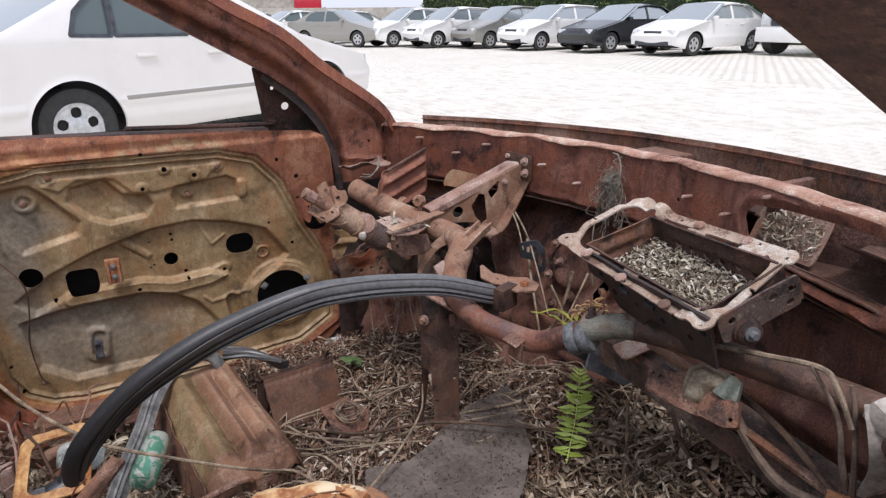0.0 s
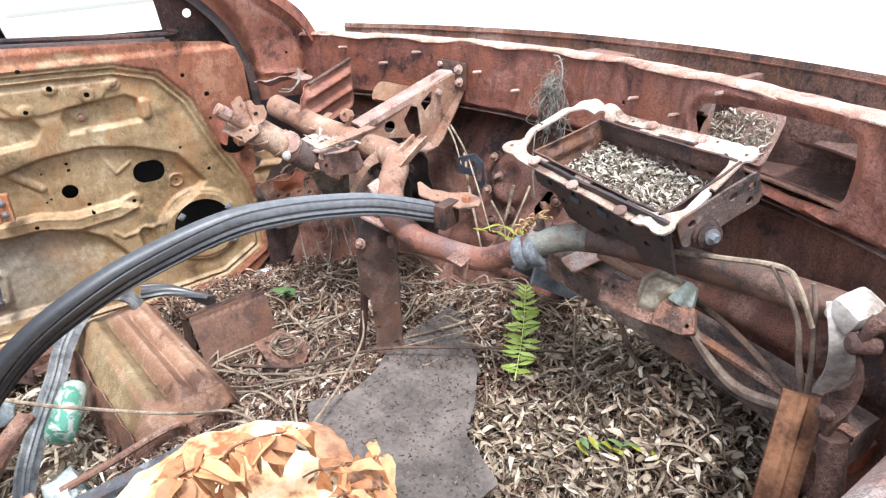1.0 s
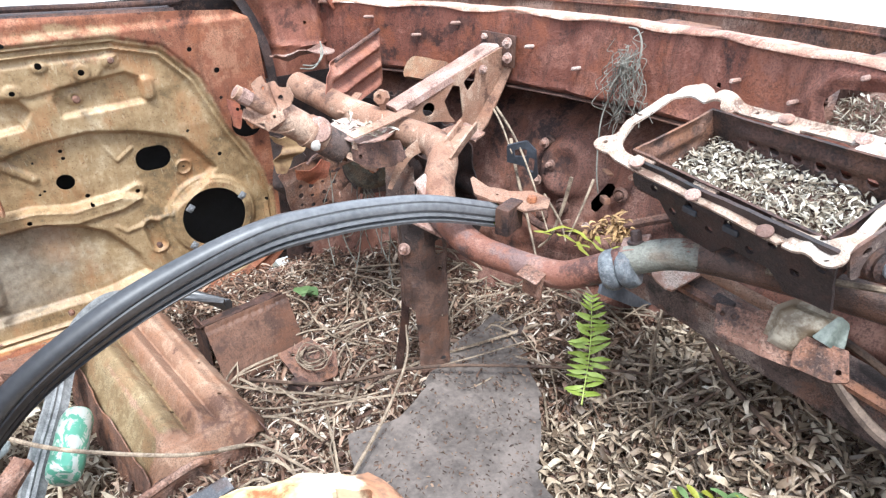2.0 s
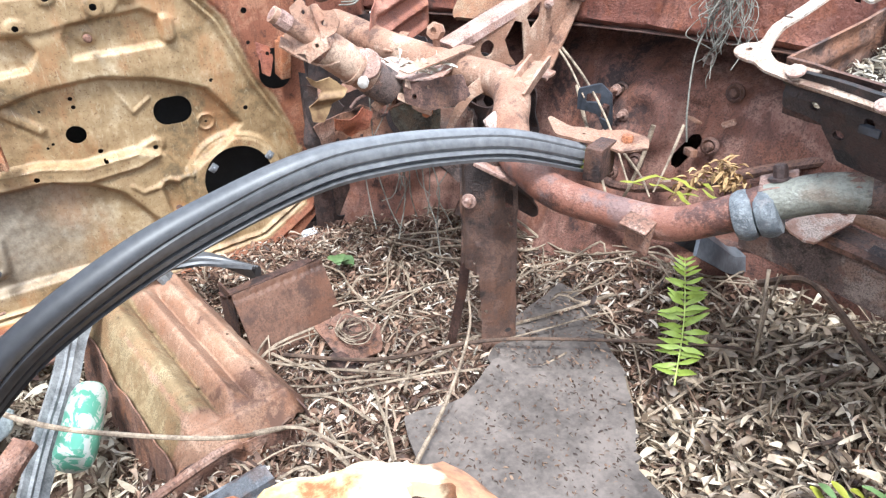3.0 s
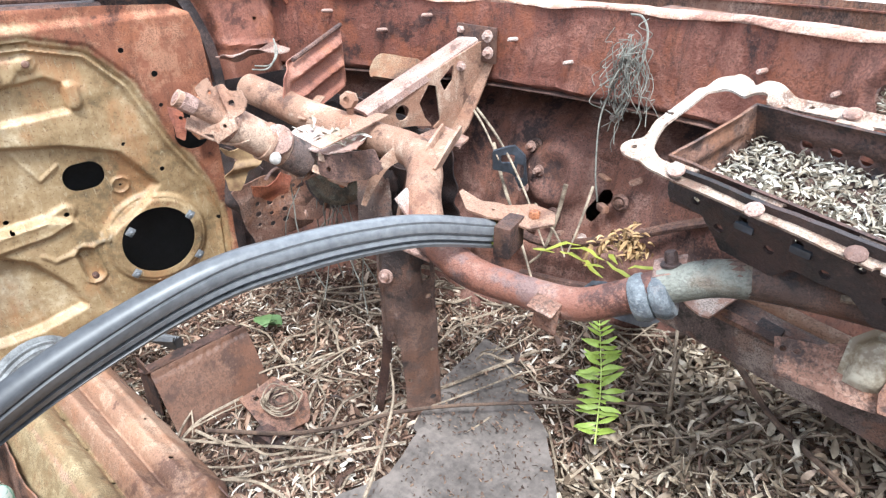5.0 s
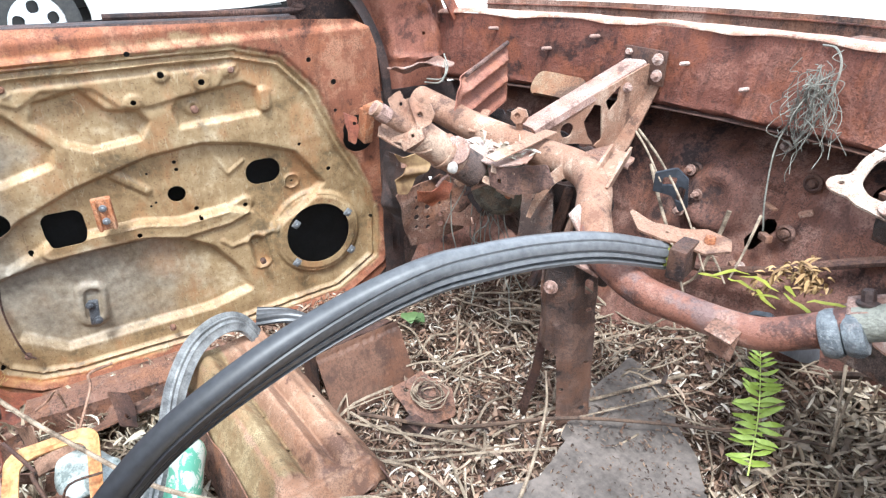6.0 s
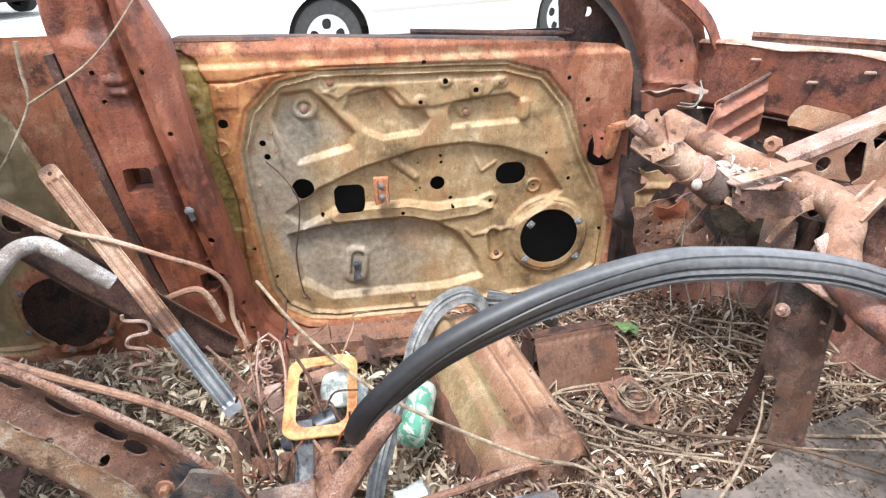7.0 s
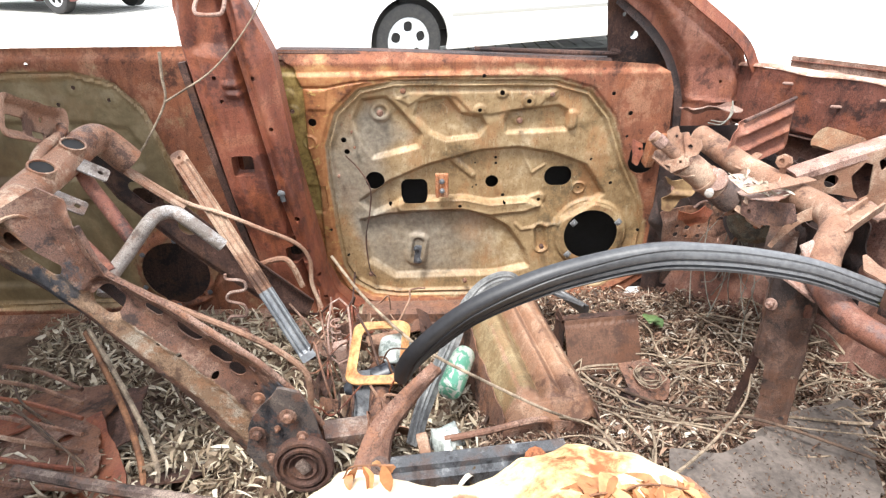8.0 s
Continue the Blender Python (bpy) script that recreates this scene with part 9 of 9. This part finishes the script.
# dead orange leaves on the cushion: branches with drooping leaves
SPRAYS = (((1.11, 0.13, 0.615), (1.125, 0.115, 0.765), (1.11, 0.150, 0.760), 30), ((1.05, 0.15, 0.615), (1.09, 0.18, 0.745), (1.08, 0.25, 0.725), 28),
          ((1.04, 0.25, 0.61), (1.09, 0.285, 0.655), (1.08, 0.35, 0.625), 20), ((1.12, 0.24, 0.61), (1.14, 0.27, 0.67), (1.14, 0.32, 0.645), 20),
          ((0.93, -0.15, 0.575), (0.955, -0.12, 0.645), (0.96, -0.07, 0.65), 7))
for i, (p0, p1, p2, cnt) in enumerate(SPRAYS):
    sp = thing("dead_leaf_spray", "spray of drooping orange-brown dead leaves on the torn cushion", "dead leaves", p0, "dead leaf sprays")
    a, m, b = Vector(p0), Vector(p1), Vector(p2)
    part("stem", tube([a, a.lerp(m, 0.5) + Vector((0, 0, 0.006)), m, b], 0.0013, 5, 5), TIMBER, sp)
    for k in range(cnt):
        f = (k + 0.6) / cnt
        c = m.lerp(b, (f - 0.35) / 0.65) if f > 0.35 else a.lerp(m, 0.45 + f * 1.5)
        side = 1 if k % 2 else -1
        d = Vector((side * r2.uniform(0.3, 1.0), r2.uniform(-0.5, 0.8), r2.uniform(-1.0, 0.25)))
        part("leaf", broad_leaf(bmesh.new(), c, d, r2.uniform(0.024, 0.046), r2.uniform(0.0055, 0.0100), fold=r2.uniform(0.05, 0.7)), LEAF_ORANGE, sp)

# ---- litter of people: can, bottle, bags
can = thing("crushed_can", "crumpled green and silver drinks can", "can", (0.55, 0.03, 0.43))
bm = lathe(bmesh.new(), facing((0.595, 0.012, 0.462), (-0.93, 0.30, 0.03)), [(0.016, 0.0), (0.022, 0.004), (0.024, 0.014), (0.024, 0.060), (0.0235, 0.085), (0.024, 0.112), (0.021, 0.122), (0.015, 0.124)], 28)
for v in bm.verts:
    v.co += Vector(noise.noise_vector(v.co * 34)) * 0.0016
k = Mat("green_printed_tin", 0.35, 0.3)
f = k.val(k.noise(30, 5, 0.65, stretch=(0.7, 1.6, 1.6), dist=1.8), 0.47, 0.54)
k.colour(k.mix(f, lin(182, 186, 178), lin(92, 150, 126)))
part("can_body", bm, k.m, can)
bag = thing("plastic_bag", "crumpled translucent plastic bag in the seat base", "plastic bag", (0.66, -0.02, 0.42))
bm = bmesh.new()
bmesh.ops.create_icosphere(bm, subdivisions=4, radius=0.038, matrix=Matrix.Translation((0.70, 0.005, 0.44)) @ Matrix.Diagonal((1.0, 0.8, 0.8, 1)))
for v in bm.verts:
    v.co += Vector(noise.noise_vector(v.co * 26)) * 0.018 + Vector(noise.noise_vector(v.co * 60)) * 0.006
part("bag_film", bm, TARP, bag)
bag2 = thing("plastic_bag", "torn pale plastic film under the square frame", "plastic bag", (0.42, -0.08, 0.42))
bm = bmesh.new()
for at, s in (((0.42, -0.09, 0.435), (0.045, 0.04, 0.02)),):
    bmesh.ops.create_icosphere(bm, subdivisions=4, radius=1.0, matrix=Matrix.Translation(at) @ Matrix.Diagonal((*s, 1)))
for v in bm.verts:
    v.co += Vector(noise.noise_vector(v.co * 30)) * 0.016
part("bag_film", bm, TARP, bag2)
bott = thing("dark_bottle", "dark plastic bottle under the square frame", "bottle", (0.45, -0.15, 0.40))
part("bottle_body", lathe(bmesh.new(), facing((0.50, -0.19, 0.40), (-0.2, 0.9, 0.25)), [(0.010, -0.01), (0.022, 0.012), (0.024, 0.05), (0.024, 0.09), (0.012, 0.10)], 18), PLASTIC_BLACK, bott)


# ---- the lot
g = bmesh.new()
rows = [-400, -60, -20, -8, -3, 0, 3, 8, 20, 60, 400]
vs = [[g.verts.new((x, y, GZ - 0.012)) for y in rows] for x in rows]
for i in range(len(rows) - 1):
    for j in range(len(rows) - 1):
        g.faces.new((vs[i][j], vs[i + 1][j], vs[i + 1][j + 1], vs[i][j + 1]))
ground = tagged(part("ground", g, LOT), "pale paved parking lot reaching far away", "ground", kind="structure")


# ---- vehicles
def vehicle(name, label, paint, spec, step=0.05):
    """A passenger car on its own axes: x forwards from the rear axle, z up from the ground."""
    wb, hw, rr = spec["wheelbase"], spec["width"] / 2, spec["tyre"]
    top, low, wins, roof_z, belt = spec["top"], spec["low"], spec["windows"], spec["roof"], spec["belt"]
    car = thing(name, label, "car")
    outline = top + low

    def half(x, z):
        t = np.clip((z - belt) / (roof_z - belt), 0, 1.2)
        nose = np.clip((x - wb - 0.25) / 0.75, 0, 1) ** 2 * 0.16 + np.clip((-0.45 - x) / 0.7, 0, 1) ** 2 * 0.12
        sill = np.clip((0.34 - z) / 0.3, 0, 1) * 0.06
        return hw * (1 - 0.22 * t ** 1.2) - nose - sill - 0.012 * np.cos((z - 0.55) * 5.0) * (z < belt) * 0

    def arches(x, z):
        return np.minimum(d_circle(x, z, 0, rr, rr + 0.055), d_circle(x, z, wb, rr, rr + 0.055))

    def edge(x, z):
        d = np.maximum(d_poly(x, z, outline), -arches(x, z))
        for w in wins:
            d = np.maximum(d, -d_poly(x, z, w))
        return d

    def press(x, z):
        h = 0.012 * soft(np.abs(arches(x, z)) - 0.015, 0.03) + 0.010 * soft(np.abs(z - spec["strip"]) - 0.03, 0.02) * (arches(x, z) > 0.04)
        for pts in spec["lines"]:
            h = h - 0.010 * soft(d_line(x, z, pts) - 0.002, 0.008 + step * 0.2)
        return h - 0.03 * soft(d_poly(x, z, outline) * -1, 0.06) * 0.6

    for s in (1, -1):
        side = part("body_side", sheet(lambda u, v, w: (u, s * (half(u, v) + w), v), (-1.2, wb + 1.1), (0.1, roof_z + 0.05), step, edge, press, 0.02, material=paint, name="body_side"), None, car)
        for w in wins:
            xs, zs = [p[0] for p in w], [p[1] for p in w]
            part("side_window", sheet(lambda u, v, q: (u, s * (half(u, v) - 0.015 + q), v), (min(xs) - 0.06, max(xs) + 0.06), (min(zs) - 0.06, max(zs) + 0.06), 0.05, lambda u, v: d_poly(u, v, w) - 0.02, None, 0.004, material=GLASS, name="side_window"), None, side)
            part("window_trim", sheet(lambda u, v, q: (u, s * (half(u, v) + 0.004 + q), v), (min(xs) - 0.06, max(xs) + 0.06), (min(zs) - 0.06, max(zs) + 0.06), 0.010 if step < 0.03 else 0.045, lambda u, v: np.maximum(d_poly(u, v, w) - 0.018, -(d_poly(u, v, w) + 0.008)), None, 0.006, material=PLASTIC_BLACK, name="window_trim"), None, side)
        if step < 0.03:
            part("side_moulding", block(bmesh.new(), pose(wb / 2, s * (hw + 0.004), 0.50), (wb - 2 * rr - 0.18, 0.016, 0.035), 0.006), CAR_GREY, side)
        for hx in spec["handles"]:
            bm = bmesh.new()
            block(bm, pose(hx, s * (hw + 0.008), belt - 0.13, 0, 0, 0), (0.17, 0.03, 0.028), 0.008)
            part("door_handle", bm, paint, side)
        bm = bmesh.new()
        block(bm, pose(spec["mirror"], s * (hw + 0.07), belt + 0.05, 0, 0, s * 10), (0.10, 0.17, 0.12), 0.03)
        part("wing_mirror", bm, paint, side)
    kinds = spec["segments"]
    for (a, b), kind in zip(zip(top, top[1:]), kinds):
        def place(u, v, w):
            x, z = a[0] + (b[0] - a[0]) * u, a[1] + (b[1] - a[1]) * u
            n = np.hypot(b[0] - a[0], b[1] - a[1])
            nx, nz = (b[1] - a[1]) / n, -(b[0] - a[0]) / n
            crown = w + 0.035 * (1 - v ** 2) - 0.012
            return x + nx * crown, v * (half(x, z) - 0.004), z + nz * crown
        part(kind, sheet(place, (0, 0.999), (-1, 0.999), 0.111, lambda u, v: -1 + 0 * u, None, 0.02, material=GLASS if "glass" in kind or "windscreen" in kind else paint, name=kind), None, car)
    # black blocks: the underbody, and the cabin's inner shade as a solid
    bm = bmesh.new()
    block(bm, pose(wb / 2, 0, 0.30), (wb + 1.2, spec["width"] - 0.3, 0.16), 0.04)
    block(bm, pose(wb / 2 - 0.2, 0, 0.62), (wb - 0.3, spec["width"] - 0.2, 0.5), 0.04)
    part("underbody", bm, BLACK, car)
    nose_x, tail_x = spec["nose"], spec["tail"]
    for s in (1, -1):
        bm = bmesh.new()
        block(bm, pose(nose_x - 0.10, s * (hw - 0.27), spec["lamp"], 0, 0, s * -14), (0.12, 0.34, 0.13), 0.03)
        part("headlight", bm, CHROME, car)
        bm = bmesh.new()
        block(bm, pose(tail_x + 0.05, s * (hw - 0.24), spec["lamp"] + 0.12, 0, 0, s * 10), (0.08, 0.30, 0.15), 0.03)
        part("tail_light", bm, CAR_RED, car)
    bm = bmesh.new()
    block(bm, pose(nose_x - 0.03, 0, spec["lamp"] - 0.02), (0.05, 0.62, 0.10), 0.015)
    block(bm, pose(nose_x - 0.01, 0, 0.34), (0.05, spec["width"] - 0.5, 0.12), 0.02)
    part("grille", bm, PLASTIC_BLACK, car)
    bm = bmesh.new()
    block(bm, pose(nose_x + 0.012, 0, 0.47), (0.012, 0.40, 0.11), 0.004)
    part("number_plate", bm, PLASTIC_WHITE, car)
    tyre_bm = lathe(bmesh.new(), pose(0, 0, 0, 90, 0, 0), [(rr * 0.64, -0.08), (rr * 0.9, -0.095), (rr * 0.985, -0.085), (rr, -0.06), (rr, 0.06), (rr * 0.985, 0.085), (rr * 0.9, 0.095), (rr * 0.64, 0.08)], 32, False)
    tyre_mesh = bpy.data.meshes.new("tyre")
    tyre_bm.to_mesh(tyre_mesh)
    tyre_bm.free()
    finish(tyre_mesh, TYRE)
    rim_r = rr * 0.66
    rim_mesh = sheet(lambda u, v, w: (u, -(0.075 + w), v), (-rim_r - 0.01, rim_r + 0.01), (-rim_r - 0.01, rim_r + 0.01), 0.011,
                     lambda u, v: np.maximum.reduce([d_circle(u, v, 0, 0, rim_r)] + [-d_box(u, v, 0.60 * rim_r * math.cos(a), 0.60 * rim_r * math.sin(a), 0.20 * rim_r, 0.20 * rim_r, 0.16 * rim_r, math.degrees(a)) for a in (math.pi / 2 + k * 2 * math.pi / 5 for k in range(5))]),
                     lambda u, v: 0.012 * soft(np.abs(np.hypot(u, v) - rim_r * 0.93) - 0.012, 0.02) - 0.012 * soft(-(np.hypot(u, v) - rim_r * 0.35), 0.1) + 0.004, 0.012, material=ALLOY, name="rim")
    for x in (0, wb):
        for s in (1, -1):
            t = part("wheel", tyre_mesh, None, car)
            t.name = "wheel"
            t.matrix_basis = pose(x, s * (hw - 0.11), rr, 0, 0, 0 if s < 0 else 180)
            r = new("rim", rim_mesh)
            r.parent = t
            hub = new("brake_hub", hub_mesh)
            hub.parent = t
    return car


hub_bm = lathe(bmesh.new(), pose(0, 0, 0, 90, 0, 0), [(0.17, 0.0), (0.17, 0.05), (0.05, 0.055)], 20)
hub_mesh = bpy.data.meshes.new("brake_hub")
hub_bm.to_mesh(hub_mesh)
hub_bm.free()
finish(hub_mesh, BLACK)
SEDAN = dict(wheelbase=2.6, width=1.70, tyre=0.305, roof=1.42, belt=0.95, strip=0.48, mirror=1.95, nose=3.42, tail=-0.98, lamp=0.64,
             top=[(3.40, 0.30), (3.45, 0.52), (3.32, 0.70), (2.30, 0.95), (1.50, 1.36), (0.95, 1.42), (0.35, 1.37), (-0.38, 1.02), (-0.92, 0.96), (-1.0, 0.75), (-0.98, 0.30)],
             low=[(-0.6, 0.22), (3.0, 0.20)],
             windows=[[(0.06, 0.99), (0.14, 1.15), (0.34, 1.31), (0.42, 1.33), (0.36, 0.98)], [(0.40, 0.98), (0.46, 1.335), (1.02, 1.355), (1.02, 0.975)], [(1.10, 0.975), (1.10, 1.355), (1.42, 1.33), (2.02, 0.99)]],
             lines=[[(1.06, 0.95), (1.06, 0.28)], [(0.36, 0.95), (0.42, 0.70), (0.36, 0.45)], [(2.12, 0.95), (2.16, 0.50), (2.08, 0.28)]], handles=(0.62, 1.28),
             segments=["front_bumper", "front_bumper", "hood", "windscreen", "roof", "roof", "rear_glass", "trunk_lid", "rear_bumper", "rear_bumper"])
HATCH = dict(wheelbase=2.44, width=1.66, tyre=0.29, roof=1.46, belt=0.95, strip=0.46, mirror=1.85, nose=3.16, tail=-0.66, lamp=0.66,
             top=[(3.14, 0.28), (3.19, 0.50), (3.08, 0.72), (2.20, 0.98), (1.50, 1.40), (0.9, 1.46), (0.0, 1.42), (-0.50, 1.02), (-0.66, 0.85), (-0.68, 0.30)],
             low=[(-0.5, 0.22), (2.8, 0.20)],
             windows=[[(-0.22, 1.02), (-0.02, 1.32), (0.92, 1.37), (0.92, 0.99)], [(1.0, 0.99), (1.0, 1.37), (1.40, 1.36), (1.95, 1.01)]],
             lines=[[(0.96, 0.95), (0.96, 0.28)], [(2.05, 0.95), (2.10, 0.30)]], handles=(1.15,),
             segments=["front_bumper", "front_bumper", "hood", "windscreen", "roof", "roof", "rear_glass", "tailgate", "rear_bumper"])
silver = vehicle("parked_sedan", "silver four-door sedan with five-spoke alloy wheels", CAR_SILVER, SEDAN, 0.022)
HEAD = math.degrees(math.atan2(0.894, -0.447))
silver.matrix_basis = Matrix.Translation((-4.0 - 0.80 * 0.894, -0.15 - 0.80 * 0.447, GZ)) @ pose(0, 0, 0, 0, 0, HEAD)


def park(ob, fx, fy, yaw, spec, side=1):
    """Stands a car with its front-left wheel at fx, fy."""
    h = radians(yaw)
    c, s = math.cos(h), math.sin(h)
    wb, hw = spec["wheelbase"], spec["width"] / 2 - 0.1
    x, y = fx - wb * c + side * hw * s, fy - wb * s - side * hw * c
    ob.matrix_basis = Matrix.Translation((x, y, GZ)) @ pose(0, 0, 0, 0, 0, yaw)


ROW = "row of parked cars"
white = vehicle("parked_sedan", "white four-door sedan facing the lot", CAR_WHITE, SEDAN)
black = vehicle("parked_sedan", "black four-door sedan in the parked row", CAR_BLACK, SEDAN)
hatch = vehicle("parked_hatchback", "white hatchback standing in the parked row", CAR_WHITE, HATCH)
grey = vehicle("parked_sedan", "grey sedan parked across the end of the row", CAR_GREY, SEDAN)
hatch_grey = vehicle("parked_hatchback", "pale grey hatchback with dark bumper", CAR_GREY, HATCH)
for c in (white, black, hatch, grey, hatch_grey):
    tagged(c, group=ROW)
park(white, -11.4, 14.9, -87, SEDAN)
park(black, -14.0, 14.2, -87, SEDAN)
park(hatch, -16.5, 13.4, -87, HATCH)
park(hatch_grey, -18.8, 12.8, -87, HATCH)
for fx, fy in ((-20.6, 11.6), (-22.5, 10.6)):
    c = copy_thing(hatch, Matrix.Identity(4))
    park(c, fx, fy, -85, HATCH)
park(grey, -23.2, 9.4, 35, SEDAN, -1)
for fx, fy, yw in ((-27.5, 9.5, -80), (-26.0, 6.5, -80), (-28.5, 5.0, -80), (-30.5, 3.0, -80), (-33.0, 0.5, -80)):
    park(copy_thing(white, Matrix.Identity(4)), fx, fy, yw, SEDAN)

maroon = vehicle("parked_sedan", "dark red sedan parked alone on the lot", make_paint("dark_red_car_paint", lin(92, 30, 28)), SEDAN)
park(maroon, -9.9, -6.1, 64, SEDAN, -1)

# white truck at the end of the row
truck = thing("parked_truck", "white truck with dark bumper steps", "truck", (-9.2, 17.5, GZ))
bm = bmesh.new()
block(bm, pose(-9.6, 17.8, GZ + 1.55), (2.3, 2.0, 2.2), 0.12)
block(bm, pose(-9.6, 22.0, GZ + 1.9), (2.4, 6.0, 2.6), 0.05)
part("cab", bm, CAR_WHITE, truck)
bm = bmesh.new()
block(bm, pose(-9.6, 16.75, GZ + 0.55), (2.3, 0.25, 0.40), 0.04)
for k in range(4):
    block(bm, pose(-9.5, 16.78, GZ + 0.92 + 0.17 * k), (1.5, 0.06, 0.09), 0.015)
part("bumper", bm, CAR_WHITE, truck)
bm = bmesh.new()
block(bm, pose(-9.6, 16.79, GZ + 1.15), (1.6, 0.04, 0.75), 0.01)
part("grille", bm, PLASTIC_BLACK, truck)
bm = bmesh.new()
block(bm, pose(-9.6, 16.80, GZ + 2.05), (2.0, 0.05, 0.75), 0.02)
part("windscreen", bm, GLASS, truck)
for s in (-1, 1):
    bm = bmesh.new()
    block(bm, pose(-9.6 + s * 0.95, 16.76, GZ + 0.95), (0.28, 0.08, 0.28), 0.04)
    part("headlight", bm, CHROME, truck)
    for y in (17.4, 23.0):
        part("wheel", lathe(bmesh.new(), facing((-9.6 + s * 1.0, y, GZ + 0.48), (1, 0, 0)), [(0.25, -0.14), (0.46, -0.15), (0.48, -0.10), (0.48, 0.10), (0.46, 0.15), (0.25, 0.14)], 24), TYRE, truck)

# hedge, wall and far things behind the cars
hed = thing("hedge", "long clipped green hedge behind the parked cars", "hedge", (-14.0, 24.0, GZ))
A0, B0 = Vector((-32.0, 17.0, GZ)), Vector((6.0, 31.0, GZ))
dirh = (B0 - A0)
bm = bmesh.new()
# dark solid behind the leaves, the hedge's inner shade as a colour
block(bm, Matrix.Translation((A0 + B0) / 2 + Vector((0, 0, 1.1))) @ pose(0, 0, 0, 0, 0, math.degrees(math.atan2(dirh.y, dirh.x))), (dirh.length, 1.1, 2.2), 0.2)
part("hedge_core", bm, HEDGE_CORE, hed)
rg = np.random.RandomState(3)
n = 9000
t = rg.uniform(0, 1, n)
nv = np.array([dirh.y, -dirh.x, 0]) / dirh.length
zz = rg.uniform(0, 1, n)
pp = np.array(A0)[None] + np.array(dirh)[None] * t[:, None] + nv[None] * (0.55 + rg.normal(0, 0.06, n))[:, None]
pp[:, 2] = GZ + 0.1 + zz * 2.2 + 0.1 * np.sin(t * 90)
part("hedge_leaves", spread(leaf_cloud(rg, pp, (0.12, 0.26), (0.06, 0.12), 0.2), "hedge_leaves", HEDGE_LEAF), None, hed)
wall = bmesh.new()
block(wall, pose(-46, 8, GZ + 0.9, 0, 0, 68), (40, 0.25, 1.8), 0.03)
tagged(part("boundary_wall", wall, WALL_GREY), "low grey boundary wall behind the lot", "wall", kind="structure")
shed = thing("red_sign_board", "red and white sign board far behind the lot", "sign", (-52, 16, GZ))
bm = bmesh.new()
block(bm, pose(-52, 16, GZ + 2.6, 0, 0, 70), (2.2, 0.2, 2.2), 0.05)
part("board", bm, CAR_RED, shed)
bm = bmesh.new()
block(bm, pose(-52.3, 17.5, GZ + 1.0, 0, 0, 70), (0.2, 0.2, 2.0), 0.02)
block(bm, pose(-51.8, 14.6, GZ + 1.0, 0, 0, 70), (0.2, 0.2, 2.0), 0.02)
part("leg", bm, WALL_GREY, shed)
hall = thing("low_hall", "pale low industrial hall far behind the lot", "building", (-62, 4, GZ))
bm = bmesh.new()
block(bm, pose(-64, 2, GZ + 2.2, 0, 0, 75), (34, 8, 4.4), 0.05)
part("wall", bm, WALL_GREY, hall)
bm = bmesh.new()
block(bm, pose(-64, 2, GZ + 4.6, 0, 0, 75), (35, 9, 0.5), 0.05)
part("roof", bm, CAR_GREY, hall)

bed = bmesh.new()
block(bed, pose(-2.4, 5.7, GZ - 0.010), (17.0, 8.3, 0.006))
tagged(part("paver_bed", bed, SOIL, ground), kind="")
# ---- pavers of the lot, nearest ones singly
pv = bmesh.new()
block(pv, Matrix.Translation((0, 0, -0.02)), (0.232, 0.152, 0.05))
pm = bpy.data.meshes.new("paver")
bmesh.ops.bevel(pv, geom=[e for e in pv.edges if abs(e.verts[0].co.z - e.verts[1].co.z) < 1e-6 and e.verts[0].co.z > 0], offset=0.008, segments=1, affect="EDGES")
pv.to_mesh(pm)
pv.free()
finish(pm, PAVER, False)
co = np.array([v.co for v in pm.vertices])
fc = [list(p.vertices) for p in pm.polygons]
V, Fq, count = [], [], 0
r3 = random.Random(4)
for i in range(-46, 26):
    for j in range(9, 62):
        x, y = i * 0.24 + (0.12 if j % 2 else 0), j * 0.16
        if y < 1.25 + 0.2 or x * x * 0.0 + y > 9.8:
            continue
        m = pose(x, y, GZ + r3.uniform(-0.004, 0.004), r3.uniform(-0.7, 0.7), r3.uniform(-0.7, 0.7), r3.uniform(-1, 1))
        if -1.6 <= x <= 1.4 and 2.4 <= y <= 6.2 and count < 300:
            ob = new("paver", pm)
            ob.parent = ground
            ob.matrix_basis = m
            count += 1
        else:
            M = np.array(m)
            base = len(V) * len(co)
            V.append(co @ M[:3, :3].T + M[:3, 3])
            Fq += [[k + base for k in f] for f in fc]
mesh = bpy.data.meshes.new("paver_field")
mesh.from_pydata(np.concatenate(V).tolist(), [], Fq)
finish(mesh, PAVER, False)
tagged(part("paver_field", mesh, None, ground), kind="stuff")
